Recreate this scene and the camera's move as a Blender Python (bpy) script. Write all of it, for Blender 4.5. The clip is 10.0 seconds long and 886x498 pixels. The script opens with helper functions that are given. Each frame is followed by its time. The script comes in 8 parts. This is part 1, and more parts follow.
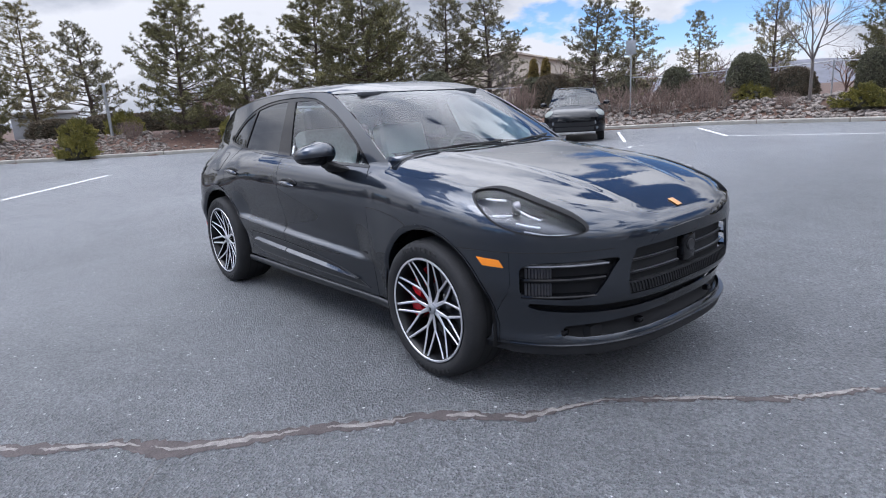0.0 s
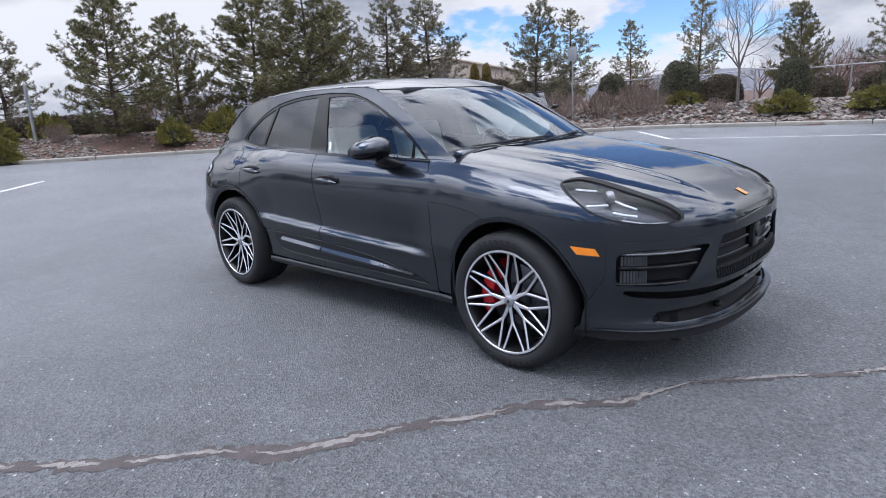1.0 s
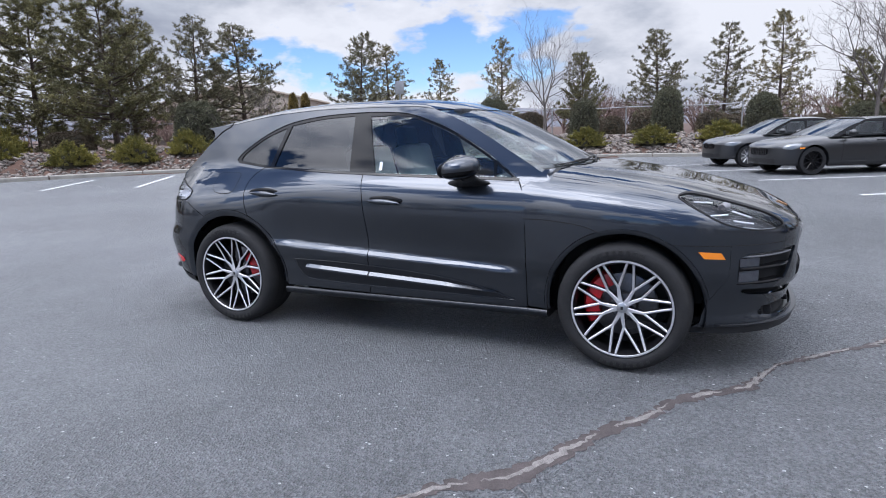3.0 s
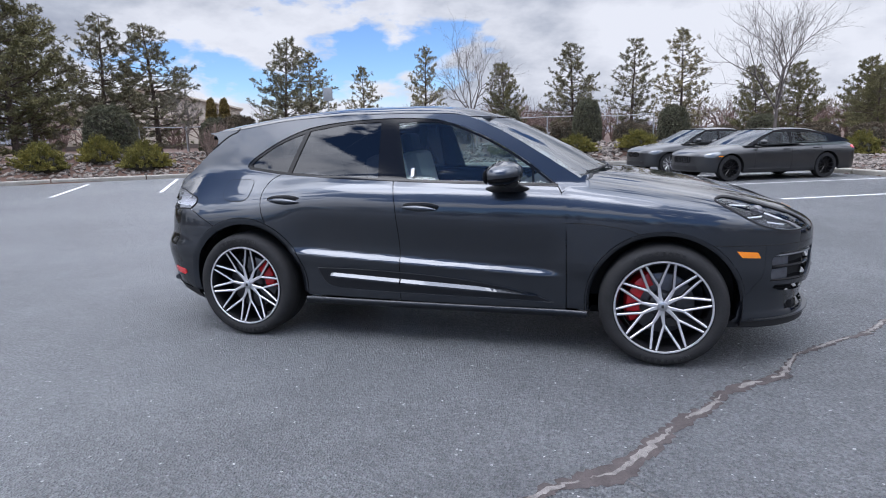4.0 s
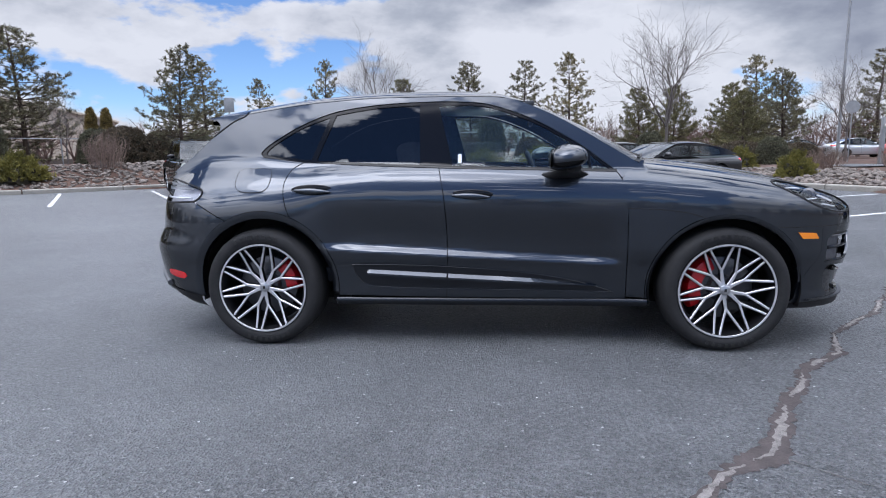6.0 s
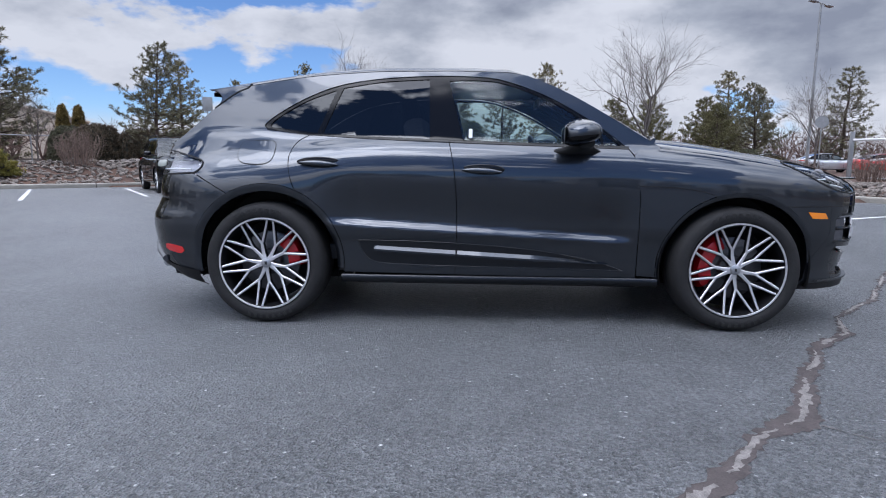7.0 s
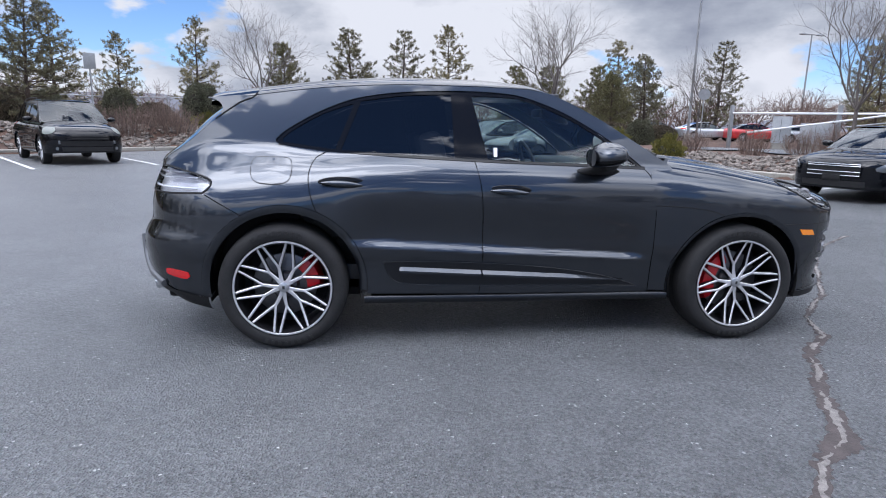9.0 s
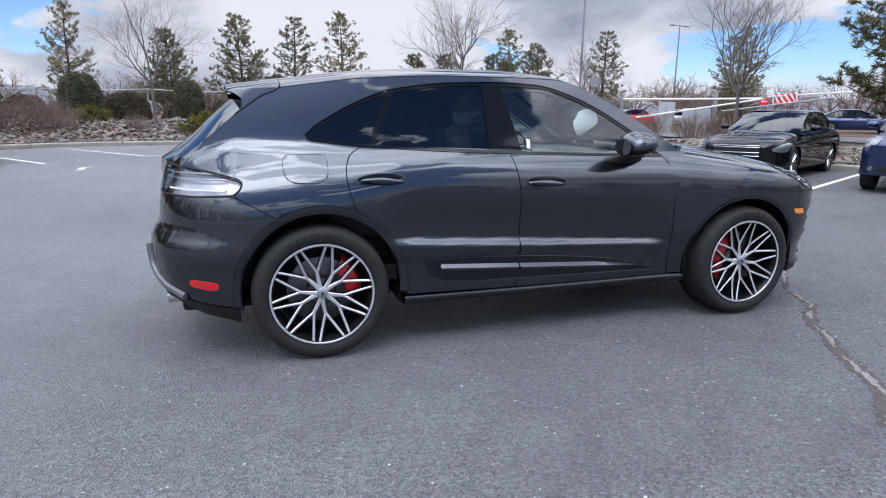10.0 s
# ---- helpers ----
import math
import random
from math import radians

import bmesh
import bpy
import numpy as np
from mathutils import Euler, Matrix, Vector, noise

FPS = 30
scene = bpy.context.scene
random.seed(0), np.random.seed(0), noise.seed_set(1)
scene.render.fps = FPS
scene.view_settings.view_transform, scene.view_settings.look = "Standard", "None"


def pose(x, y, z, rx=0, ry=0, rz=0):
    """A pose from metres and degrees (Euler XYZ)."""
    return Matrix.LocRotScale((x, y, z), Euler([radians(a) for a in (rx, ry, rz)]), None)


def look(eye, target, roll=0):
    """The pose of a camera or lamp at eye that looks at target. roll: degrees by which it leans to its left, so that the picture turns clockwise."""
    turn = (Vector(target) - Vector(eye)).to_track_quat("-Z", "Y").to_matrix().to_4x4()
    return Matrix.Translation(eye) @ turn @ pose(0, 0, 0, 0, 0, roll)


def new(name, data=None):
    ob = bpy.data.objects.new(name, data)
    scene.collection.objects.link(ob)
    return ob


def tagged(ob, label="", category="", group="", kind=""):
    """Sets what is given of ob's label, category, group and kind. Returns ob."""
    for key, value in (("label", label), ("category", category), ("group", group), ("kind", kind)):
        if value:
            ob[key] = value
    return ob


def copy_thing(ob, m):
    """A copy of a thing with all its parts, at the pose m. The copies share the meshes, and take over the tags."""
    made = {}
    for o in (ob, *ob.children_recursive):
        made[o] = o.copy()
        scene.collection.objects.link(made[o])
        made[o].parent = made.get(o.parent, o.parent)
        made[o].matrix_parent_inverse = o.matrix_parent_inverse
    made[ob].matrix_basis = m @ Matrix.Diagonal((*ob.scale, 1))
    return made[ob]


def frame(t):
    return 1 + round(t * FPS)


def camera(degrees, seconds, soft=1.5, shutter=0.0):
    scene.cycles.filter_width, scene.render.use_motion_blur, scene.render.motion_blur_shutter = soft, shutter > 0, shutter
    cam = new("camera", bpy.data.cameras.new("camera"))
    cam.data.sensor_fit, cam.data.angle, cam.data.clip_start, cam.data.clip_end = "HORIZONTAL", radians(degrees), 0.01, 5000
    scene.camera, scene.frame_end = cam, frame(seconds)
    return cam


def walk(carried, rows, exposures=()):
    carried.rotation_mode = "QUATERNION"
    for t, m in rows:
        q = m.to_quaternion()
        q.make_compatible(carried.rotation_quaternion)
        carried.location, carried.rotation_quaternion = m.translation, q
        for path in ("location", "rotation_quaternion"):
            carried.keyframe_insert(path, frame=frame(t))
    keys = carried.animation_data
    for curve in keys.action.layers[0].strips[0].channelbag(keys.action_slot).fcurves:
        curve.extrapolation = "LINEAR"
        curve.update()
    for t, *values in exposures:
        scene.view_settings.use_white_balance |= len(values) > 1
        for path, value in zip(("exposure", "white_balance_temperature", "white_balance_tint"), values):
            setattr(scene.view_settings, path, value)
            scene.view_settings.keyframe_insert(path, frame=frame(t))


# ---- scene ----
cam = camera(72.5, 10.0, soft=1.05)
PATH = [
    (0, (3.769, -2.782, 1.406), (2.272, -1.54, 0.94), -3.3),
    (0.5, (3.521, -3.092, 1.399), (2.088, -1.773, 0.944), -3.2),
    (1, (3.257, -3.337, 1.384), (1.911, -1.932, 0.923), -3.0),
    (1.5, (2.902, -3.588, 1.411), (1.67, -2.073, 0.978), -2.8),
    (2, (2.532, -3.908, 1.402), (1.431, -2.288, 0.996), -2.6),
    (2.5, (2.193, -4.125, 1.379), (1.24, -2.412, 0.982), -2.1),
    (4, (1.114, -4.59, 1.39), (0.571, -2.702, 1.02), -1.2),
    (4.5, (0.793, -4.656, 1.381), (0.359, -2.739, 1.014), -1.3),
    (5, (0.493, -4.716, 1.369), (0.16, -2.779, 1.0), -1.3),
    (5.5, (0.274, -4.608, 1.319), (0.023, -2.654, 0.973), -1.2),
    (7, (-0.13, -4.51, 0.988), (-0.235, -2.533, 0.701), 0.4),
    (7.5, (-0.104, -4.498, 0.984), (-0.172, -2.522, 0.683), 0.9),
    (8, (-0.291, -4.547, 1.127), (-0.291, -2.572, 0.81), 1.4),
    (8.5, (-0.55, -4.548, 1.309), (-0.454, -2.589, 0.917), 1.5),
    (9, (-0.91, -4.39, 1.324), (-0.668, -2.447, 0.913), 1.3),
    (9.5, (-1.393, -4.299, 1.336), (-0.985, -2.388, 0.911), 1.0),
    (10, (-1.715, -4.129, 1.332), (-1.136, -2.267, 0.891), 0.5),
]
walk(cam, [(t, look(eye, target, roll)) for t, eye, target, roll in PATH], [(0, 0.54, 5930, 14), (2.5, 0.54, 5930, 14), (4, 0.48, 5920, 14), (5.5, 0.42, 5900, 14), (7, 0.24, 5800, 14), (8, 0.16, 5780, 14), (8.5, 0.38, 5880, 14), (9, 0.44, 5910, 14), (10, 0.48, 5930, 14)])

# ---- world and light ----
SUN_ELEVATION, SUN_ROTATION = radians(67), radians(208)
sun_way = Vector((math.sin(SUN_ROTATION) * math.cos(SUN_ELEVATION), math.cos(SUN_ROTATION) * math.cos(SUN_ELEVATION), math.sin(SUN_ELEVATION)))
world = bpy.data.worlds.new("world")
scene.world = world
world.use_nodes = True
wn, wl = world.node_tree.nodes, world.node_tree.links
wn.clear()


def wmath(kind, a, b=None):
    n = wn.new("ShaderNodeMath")
    n.operation = kind
    for socket, value in zip(n.inputs, (a, b)):
        if isinstance(value, (int, float)):
            socket.default_value = value
        elif value is not None:
            wl.new(value, socket)
    return n.outputs[0]


def wnoise(vector, scale, detail, rough):
    n = wn.new("ShaderNodeTexNoise")
    for key, value in (("Scale", scale), ("Detail", detail), ("Roughness", rough)):
        n.inputs[key].default_value = value
    wl.new(vector, n.inputs["Vector"])
    return n.outputs[0]


def wramp(value, *stops):
    n = wn.new("ShaderNodeValToRGB")
    e = n.color_ramp.elements
    while len(e) < len(stops):
        e.new(0.5)
    for stop, (at, colour) in zip(e, stops):
        stop.position, stop.color = at, (*colour, 1)
    wl.new(value, n.inputs[0])
    return n.outputs[0]


sky = wn.new("ShaderNodeTexSky")
sky.sky_type, sky.sun_disc = "NISHITA", False
sky.sun_elevation, sky.sun_rotation = SUN_ELEVATION, SUN_ROTATION
sky.altitude, sky.air_density, sky.dust_density = 1400, 1.0, 0.4
sky.ozone_density = 2.5
clear_sky = wn.new("ShaderNodeVectorMath")
clear_sky.operation = "MULTIPLY"
clear_sky.inputs[1].default_value = (0.106, 0.121, 0.139)
wl.new(sky.outputs[0], clear_sky.inputs[0])
coord = wn.new("ShaderNodeTexCoord").outputs["Generated"]
apart = wn.new("ShaderNodeSeparateXYZ")
wl.new(coord, apart.inputs[0])


def wrange(value, low, high, to_low, to_high, smooth=True):
    n = wn.new("ShaderNodeMapRange")
    n.interpolation_type = "SMOOTHSTEP" if smooth else "LINEAR"
    for socket, number in zip(list(n.inputs)[1:5], (low, high, to_low, to_high)):
        socket.default_value = number
    wl.new(value, n.inputs[0])
    return n.outputs[0]


def wplace(place, scale):
    n = wn.new("ShaderNodeMapping")
    n.inputs["Location"].default_value, n.inputs["Scale"].default_value = place, scale
    wl.new(coord, n.inputs["Vector"])
    return n.outputs[0]


# heaped cloud, flattened, with grey bellies; it breaks up towards the south and closes in the west and south-east
CLOUD_AT = (-11.3095, -27.0966, 23.5804)
broken = wmath("MULTIPLY", wrange(apart.outputs["Y"], -0.25, -0.65, 0.0, -0.095), wrange(apart.outputs["Z"], 0.90, 0.76, 0.0, 1.0))
broken = wmath("MULTIPLY", broken, wrange(apart.outputs["X"], -0.60, -0.28, 0.25, 1.0))
broken = wmath("ADD", broken, wrange(apart.outputs["X"], -0.70, -0.86, 0.0, 0.07))
south_east = wmath("MULTIPLY", wrange(apart.outputs["X"], 0.30, 0.50, 0.0, 1.0), wrange(apart.outputs["Y"], -0.10, -0.35, 0.0, 1.0))
broken = wmath("ADD", broken, wmath("MULTIPLY", south_east, 0.13))
thick = wmath("ADD", wnoise(wplace(CLOUD_AT, (1.0, 1.0, 2.2)), 2.7, 9, 0.54), broken)
cover = wramp(thick, (0.44, (0, 0, 0)), (0.475, (1, 1, 1)))
under = (CLOUD_AT[0], CLOUD_AT[1], CLOUD_AT[2] - 0.14)
belly = wramp(wnoise(wplace(under, (1.0, 1.0, 2.2)), 3.1, 9, 0.56), (0.44, (1.08, 1.08, 1.08)), (0.51, (0.90, 0.91, 0.93)), (0.58, (0.64, 0.67, 0.72)), (0.68, (0.42, 0.45, 0.52)))
# cloud is brightest round the hidden sun
towards = wn.new("ShaderNodeVectorMath")
towards.operation = "DOT_PRODUCT"
towards.inputs[1].default_value = sun_way
wl.new(coord, towards.inputs[0])
up = wmath("POWER", wmath("MAXIMUM", towards.outputs["Value"], 0.0), 3.5)
glow = wmath("ADD", wmath("ADD", wmath("MULTIPLY", up, 3.0), wrange(apart.outputs["Z"], 0.22, 0.60, 0.0, 1.8)), 0.70)
bright = wn.new("ShaderNodeVectorMath")
bright.operation = "SCALE"
wl.new(belly, bright.inputs[0])
wl.new(glow, bright.inputs["Scale"])
mixed = wn.new("ShaderNodeMix")
mixed.data_type = "RGBA"
# white haze closes the sky near the horizon
wl.new(wmath("MAXIMUM", cover, wrange(apart.outputs["Z"], 0.08, 0.02, 0.0, 1.0)), mixed.inputs["Factor"])
wl.new(clear_sky.outputs[0], mixed.inputs[6])
wl.new(bright.outputs[0], mixed.inputs[7])
back = wn.new("ShaderNodeBackground")
back.inputs["Strength"].default_value = 0.80
wl.new(mixed.outputs[2], back.inputs["Color"])
wl.new(back.outputs[0], wn.new("ShaderNodeOutputWorld").inputs["Surface"])

# the sun behind cloud
lamp = bpy.data.lights.new("sun", "SUN")
lamp.energy, lamp.angle, lamp.color = 1.05, radians(38), (1.0, 0.97, 0.93)
sun = new("sun", lamp)
sun.matrix_world = look(sun_way * 60, (0, 0, 0))

# ---- materials ----
def material(name, colour, rough=0.6, metal=0.0, vary=0.0, scale=8.0, bump=0.0, bump_scale=60.0, second=None, coat=0.0, piece=0.0, **extra):
    """A procedural surface: two-scale mottling towards a second colour, fine relief, and a change from piece to piece."""
    m = bpy.data.materials.new(name)
    m.use_nodes = True
    nt = m.node_tree
    bsdf = nt.nodes["Principled BSDF"]
    bsdf.inputs["Base Color"].default_value = (*colour, 1)
    bsdf.inputs["Roughness"].default_value = rough
    bsdf.inputs["Metallic"].default_value = metal
    bsdf.inputs["Coat Weight"].default_value = coat
    bsdf.inputs["Coat Roughness"].default_value = 0.03
    for key, value in extra.items():
        bsdf.inputs[key.replace("_", " ")].default_value = value
    tc = nt.nodes.new("ShaderNodeTexCoord")
    if vary or second:
        a = nt.nodes.new("ShaderNodeTexNoise")
        a.inputs["Scale"].default_value, a.inputs["Detail"].default_value = scale, 6
        b = nt.nodes.new("ShaderNodeTexNoise")
        b.inputs["Scale"].default_value, b.inputs["Detail"].default_value = scale * 9, 4
        add = nt.nodes.new("ShaderNodeMath")
        add.operation = "ADD"
        ramp = nt.nodes.new("ShaderNodeMapRange")
        ramp.inputs[1].default_value, ramp.inputs[2].default_value = 0.72, 1.28
        mix = nt.nodes.new("ShaderNodeMix")
        mix.data_type = "RGBA"
        mix.inputs[6].default_value = (*[c * (1 - vary) for c in colour], 1)
        mix.inputs[7].default_value = (*(second or [min(1, c * (1 + vary)) for c in colour]), 1)
        for n in (a, b):
            nt.links.new(tc.outputs["Object"], n.inputs["Vector"])
        nt.links.new(a.outputs[0], add.inputs[0])
        nt.links.new(b.outputs[0], add.inputs[1])
        nt.links.new(add.outputs[0], ramp.inputs[0])
        nt.links.new(ramp.outputs[0], mix.inputs["Factor"])
        last = mix.outputs[2]
        if piece:
            info = nt.nodes.new("ShaderNodeObjectInfo")
            geo = nt.nodes.new("ShaderNodeNewGeometry")
            both = nt.nodes.new("ShaderNodeMath")
            both.operation = "ADD"
            nt.links.new(info.outputs["Random"], both.inputs[0])
            nt.links.new(geo.outputs["Random Per Island"], both.inputs[1])
            wrap = nt.nodes.new("ShaderNodeMath")
            wrap.operation = "FRACT"
            nt.links.new(both.outputs[0], wrap.inputs[0])
            span = nt.nodes.new("ShaderNodeMapRange")
            span.inputs[3].default_value, span.inputs[4].default_value = 1 - piece, 1 + piece
            nt.links.new(wrap.outputs[0], span.inputs[0])
            hsv = nt.nodes.new("ShaderNodeHueSaturation")
            nt.links.new(span.outputs[0], hsv.inputs["Value"])
            nt.links.new(last, hsv.inputs["Color"])
            last = hsv.outputs[0]
        nt.links.new(last, bsdf.inputs["Base Color"])
    if bump:
        n = nt.nodes.new("ShaderNodeTexNoise")
        n.inputs["Scale"].default_value, n.inputs["Detail"].default_value = bump_scale, 5
        nt.links.new(tc.outputs["Object"], n.inputs["Vector"])
        bn = nt.nodes.new("ShaderNodeBump")
        bn.inputs["Strength"].default_value, bn.inputs["Distance"].default_value = bump, 0.01
        nt.links.new(n.outputs[0], bn.inputs["Height"])
        nt.links.new(bn.outputs[0], bsdf.inputs["Normal"])
    return m


def asphalt_material(name):
    """Worn asphalt: pale and dark stones in a grey binder, painted glints, broad stains, a coarse relief."""
    m = bpy.data.materials.new(name)
    m.use_nodes = True
    nt = m.node_tree
    bsdf = nt.nodes["Principled BSDF"]
    tc = nt.nodes.new("ShaderNodeTexCoord")

    def tex(kind, **values):
        n = nt.nodes.new(kind)
        for key, value in values.items():
            n.inputs[key].default_value = value
        nt.links.new(tc.outputs["Object"], n.inputs["Vector"])
        return n

    stone = tex("ShaderNodeTexVoronoi", Scale=95.0, Randomness=1.0)
    fine = tex("ShaderNodeTexNoise", Scale=42.0, Detail=5.0, Roughness=0.6)
    broad = tex("ShaderNodeTexNoise", Scale=0.33, Detail=7.0, Roughness=0.62)
    mid = tex("ShaderNodeTexNoise", Scale=3.2, Detail=6.0, Roughness=0.6)
    grey = nt.nodes.new("ShaderNodeSeparateColor")
    nt.links.new(stone.outputs["Color"], grey.inputs[0])
    speck = nt.nodes.new("ShaderNodeValToRGB")
    e = speck.color_ramp.elements
    e[0].position, e[0].color = 0.0, (0.105, 0.109, 0.115, 1)
    e[1].position, e[1].color = 1.0, (0.62, 0.62, 0.63, 1)
    # the palest few stones carry glints painted into the colour
    e.new(0.9965).color = (0.205, 0.212, 0.221, 1)
    e.new(0.9975).color = (0.52, 0.53, 0.54, 1)
    nt.links.new(grey.outputs[0], speck.inputs[0])
    tone = nt.nodes.new("ShaderNodeMapRange")
    tone.inputs[1].default_value, tone.inputs[2].default_value = 0.3, 0.7
    tone.inputs[3].default_value, tone.inputs[4].default_value = 0.80, 1.22
    nt.links.new(broad.outputs[0], tone.inputs[0])
    tone2 = nt.nodes.new("ShaderNodeMapRange")
    tone2.inputs[1].default_value, tone2.inputs[2].default_value = 0.3, 0.7
    tone2.inputs[3].default_value, tone2.inputs[4].default_value = 0.90, 1.10
    nt.links.new(mid.outputs[0], tone2.inputs[0])
    by = nt.nodes.new("ShaderNodeMath")
    by.operation = "MULTIPLY"
    nt.links.new(tone.outputs[0], by.inputs[0])
    nt.links.new(tone2.outputs[0], by.inputs[1])
    scale_node = nt.nodes.new("ShaderNodeVectorMath")
    scale_node.operation = "SCALE"
    nt.links.new(speck.outputs[0], scale_node.inputs[0])
    pits = nt.nodes.new("ShaderNodeMapRange")
    pits.inputs[1].default_value, pits.inputs[2].default_value = 0.34, 0.60
    pits.inputs[3].default_value, pits.inputs[4].default_value = 0.80, 1.10
    nt.links.new(fine.outputs[0], pits.inputs[0])
    pitted = nt.nodes.new("ShaderNodeMath")
    pitted.operation = "MULTIPLY"
    nt.links.new(by.outputs[0], pitted.inputs[0])
    nt.links.new(pits.outputs[0], pitted.inputs[1])
    nt.links.new(scale_node.outputs[0], bsdf.inputs["Base Color"])
    # sheen on wheel-polished asphalt from beside the parked car, its paler tone painted in
    apart = nt.nodes.new("ShaderNodeSeparateXYZ")
    nt.links.new(tc.outputs["Object"], apart.inputs[0])
    bend = nt.nodes.new("ShaderNodeMath")
    bend.operation, bend.inputs[1].default_value = "MULTIPLY_ADD", 2.4
    nt.links.new(broad.outputs[0], bend.inputs[0])
    nt.links.new(apart.outputs["X"], bend.inputs[2])

    def sheen_zone(off, on):
        n = nt.nodes.new("ShaderNodeMapRange")
        n.interpolation_type = "SMOOTHSTEP"
        for socket, number in zip(list(n.inputs)[1:5], (2.4, -1.2, off, on)):
            socket.default_value = number
        nt.links.new(bend.outputs[0], n.inputs[0])
        return n.outputs[0]

    nt.links.new(sheen_zone(0.48, 0.38), bsdf.inputs["Roughness"])
    nt.links.new(sheen_zone(0.20, 0.55), bsdf.inputs["Specular IOR Level"])
    # the sheen's paler tone multiplies the base colour
    worn = nt.nodes.new("ShaderNodeMath")
    worn.operation = "MULTIPLY"
    nt.links.new(pitted.outputs[0], worn.inputs[0])
    nt.links.new(sheen_zone(0.97, 1.16), worn.inputs[1])
    nt.links.new(worn.outputs[0], scale_node.inputs["Scale"])
    height = nt.nodes.new("ShaderNodeMath")
    height.operation = "ADD"
    nt.links.new(stone.outputs["Distance"], height.inputs[0])
    nt.links.new(fine.outputs[0], height.inputs[1])
    bn = nt.nodes.new("ShaderNodeBump")
    bn.inputs["Strength"].default_value, bn.inputs["Distance"].default_value = 1.0, 0.024
    nt.links.new(height.outputs[0], bn.inputs["Height"])
    nt.links.new(bn.outputs[0], bsdf.inputs["Normal"])
    return m


def glass_material(name, tint, clear, ior=1.62):
    """Tinted car glass: a coloured see-through sheet under a sharp reflection."""
    m = bpy.data.materials.new(name)
    m.use_nodes = True
    nt = m.node_tree
    nt.nodes.remove(nt.nodes["Principled BSDF"])
    see = nt.nodes.new("ShaderNodeBsdfTransparent")
    see.inputs[0].default_value = (*[c * clear for c in tint], 1)
    gloss = nt.nodes.new("ShaderNodeBsdfGlossy")
    gloss.inputs["Roughness"].default_value = 0.01
    gloss.inputs["Color"].default_value = (0.95, 0.97, 1.0, 1)
    fres = nt.nodes.new("ShaderNodeFresnel")
    fres.inputs["IOR"].default_value = ior
    mix = nt.nodes.new("ShaderNodeMixShader")
    nt.links.new(fres.outputs[0], mix.inputs[0])
    nt.links.new(see.outputs[0], mix.inputs[1])
    nt.links.new(gloss.outputs[0], mix.inputs[2])
    nt.links.new(mix.outputs[0], nt.nodes["Material Output"].inputs["Surface"])
    return m


ASPHALT = asphalt_material("asphalt")
PAINT = material("grey_metallic_paint", (0.031, 0.037, 0.048), 0.34, 0.95, coat=1.0, Coat_IOR=1.6, Specular_Tint=(0.12, 0.13, 0.15, 1))
GREY_FRAME = material("satin_grey_frame", (0.13, 0.135, 0.145), 0.4, 0.4, vary=0.05)
PAINT_DARK = material("satin_dark_paint", (0.014, 0.016, 0.020), 0.32, 0.6, coat=0.3)
BLACK_GLOSS = material("gloss_black_trim", (0.006, 0.006, 0.007), 0.08, 0.0, Specular_IOR_Level=0.25)
BLACK_TRIM = material("black_plastic_trim", (0.013, 0.013, 0.014), 0.55, 0.0, vary=0.15, scale=20, bump=0.1, bump_scale=300, Specular_IOR_Level=0.3)
GAP = material("dark_cavity", (0.006, 0.006, 0.007), 0.9)
RUBBER = material("tyre_rubber", (0.017, 0.017, 0.018), 0.75, 0.0, vary=0.2, scale=12, bump=0.15, bump_scale=200, Specular_IOR_Level=0.3)
RUBBER_MARK = material("tyre_lettering", (0.008, 0.008, 0.008), 0.5)
ALLOY = material("machined_alloy", (0.62, 0.62, 0.64), 0.40, 0.75, vary=0.06, scale=30)
RIM_BLACK = material("gloss_black_rim", (0.006, 0.006, 0.007), 0.30, 0.0, Specular_IOR_Level=0.25)
DISC = material("brake_disc_steel", (0.16, 0.16, 0.17), 0.42, 0.9, vary=0.15, scale=40)
CALIPER = material("red_caliper_paint", (0.50, 0.006, 0.012), 0.32, 0.0, coat=0.5)
AMBER = material("amber_lens", (0.80, 0.24, 0.01), 0.25, 0.0, coat=0.8)
RED_LENS = material("red_lens", (0.55, 0.010, 0.012), 0.25, 0.0, coat=0.8)
CHROME = material("bright_chrome", (0.75, 0.76, 0.78), 0.14, 1.0)
SILVER = material("satin_silver", (0.45, 0.46, 0.48), 0.32, 0.9)
GLASS_FRONT = glass_material("front_window_glass", (0.84, 0.97, 0.95), 0.84, 1.62)
GLASS_SCREEN = glass_material("windscreen_glass", (0.84, 0.97, 0.95), 0.80, 1.42)
GLASS_TINT = glass_material("privacy_glass", (0.30, 0.34, 0.42), 0.14, 1.55)
GLASS_LAMP = glass_material("lamp_lens_glass", (0.97, 0.98, 1.0), 0.92, 1.27)
LAMP_BASE = material("lamp_housing_grey", (0.065, 0.068, 0.074), 0.35, 0.6)
LAMP_WHITE = material("lamp_reflector_white", (0.80, 0.81, 0.83), 0.25, 0.0)
CABIN_DARK = material("dark_cabin_plastic", (0.022, 0.022, 0.024), 0.6, vary=0.1)
LEATHER = material("black_leather", (0.030, 0.030, 0.032), 0.5, vary=0.15, scale=15, bump=0.1, bump_scale=150)
PALE_COVER = material("pale_seat_cover", (0.719, 0.754, 0.766), 0.4, vary=0.12, scale=6)
CONCRETE = material("kerb_concrete", (0.264, 0.249, 0.219), 0.85, vary=0.18, scale=2.5, bump=0.25, bump_scale=40)
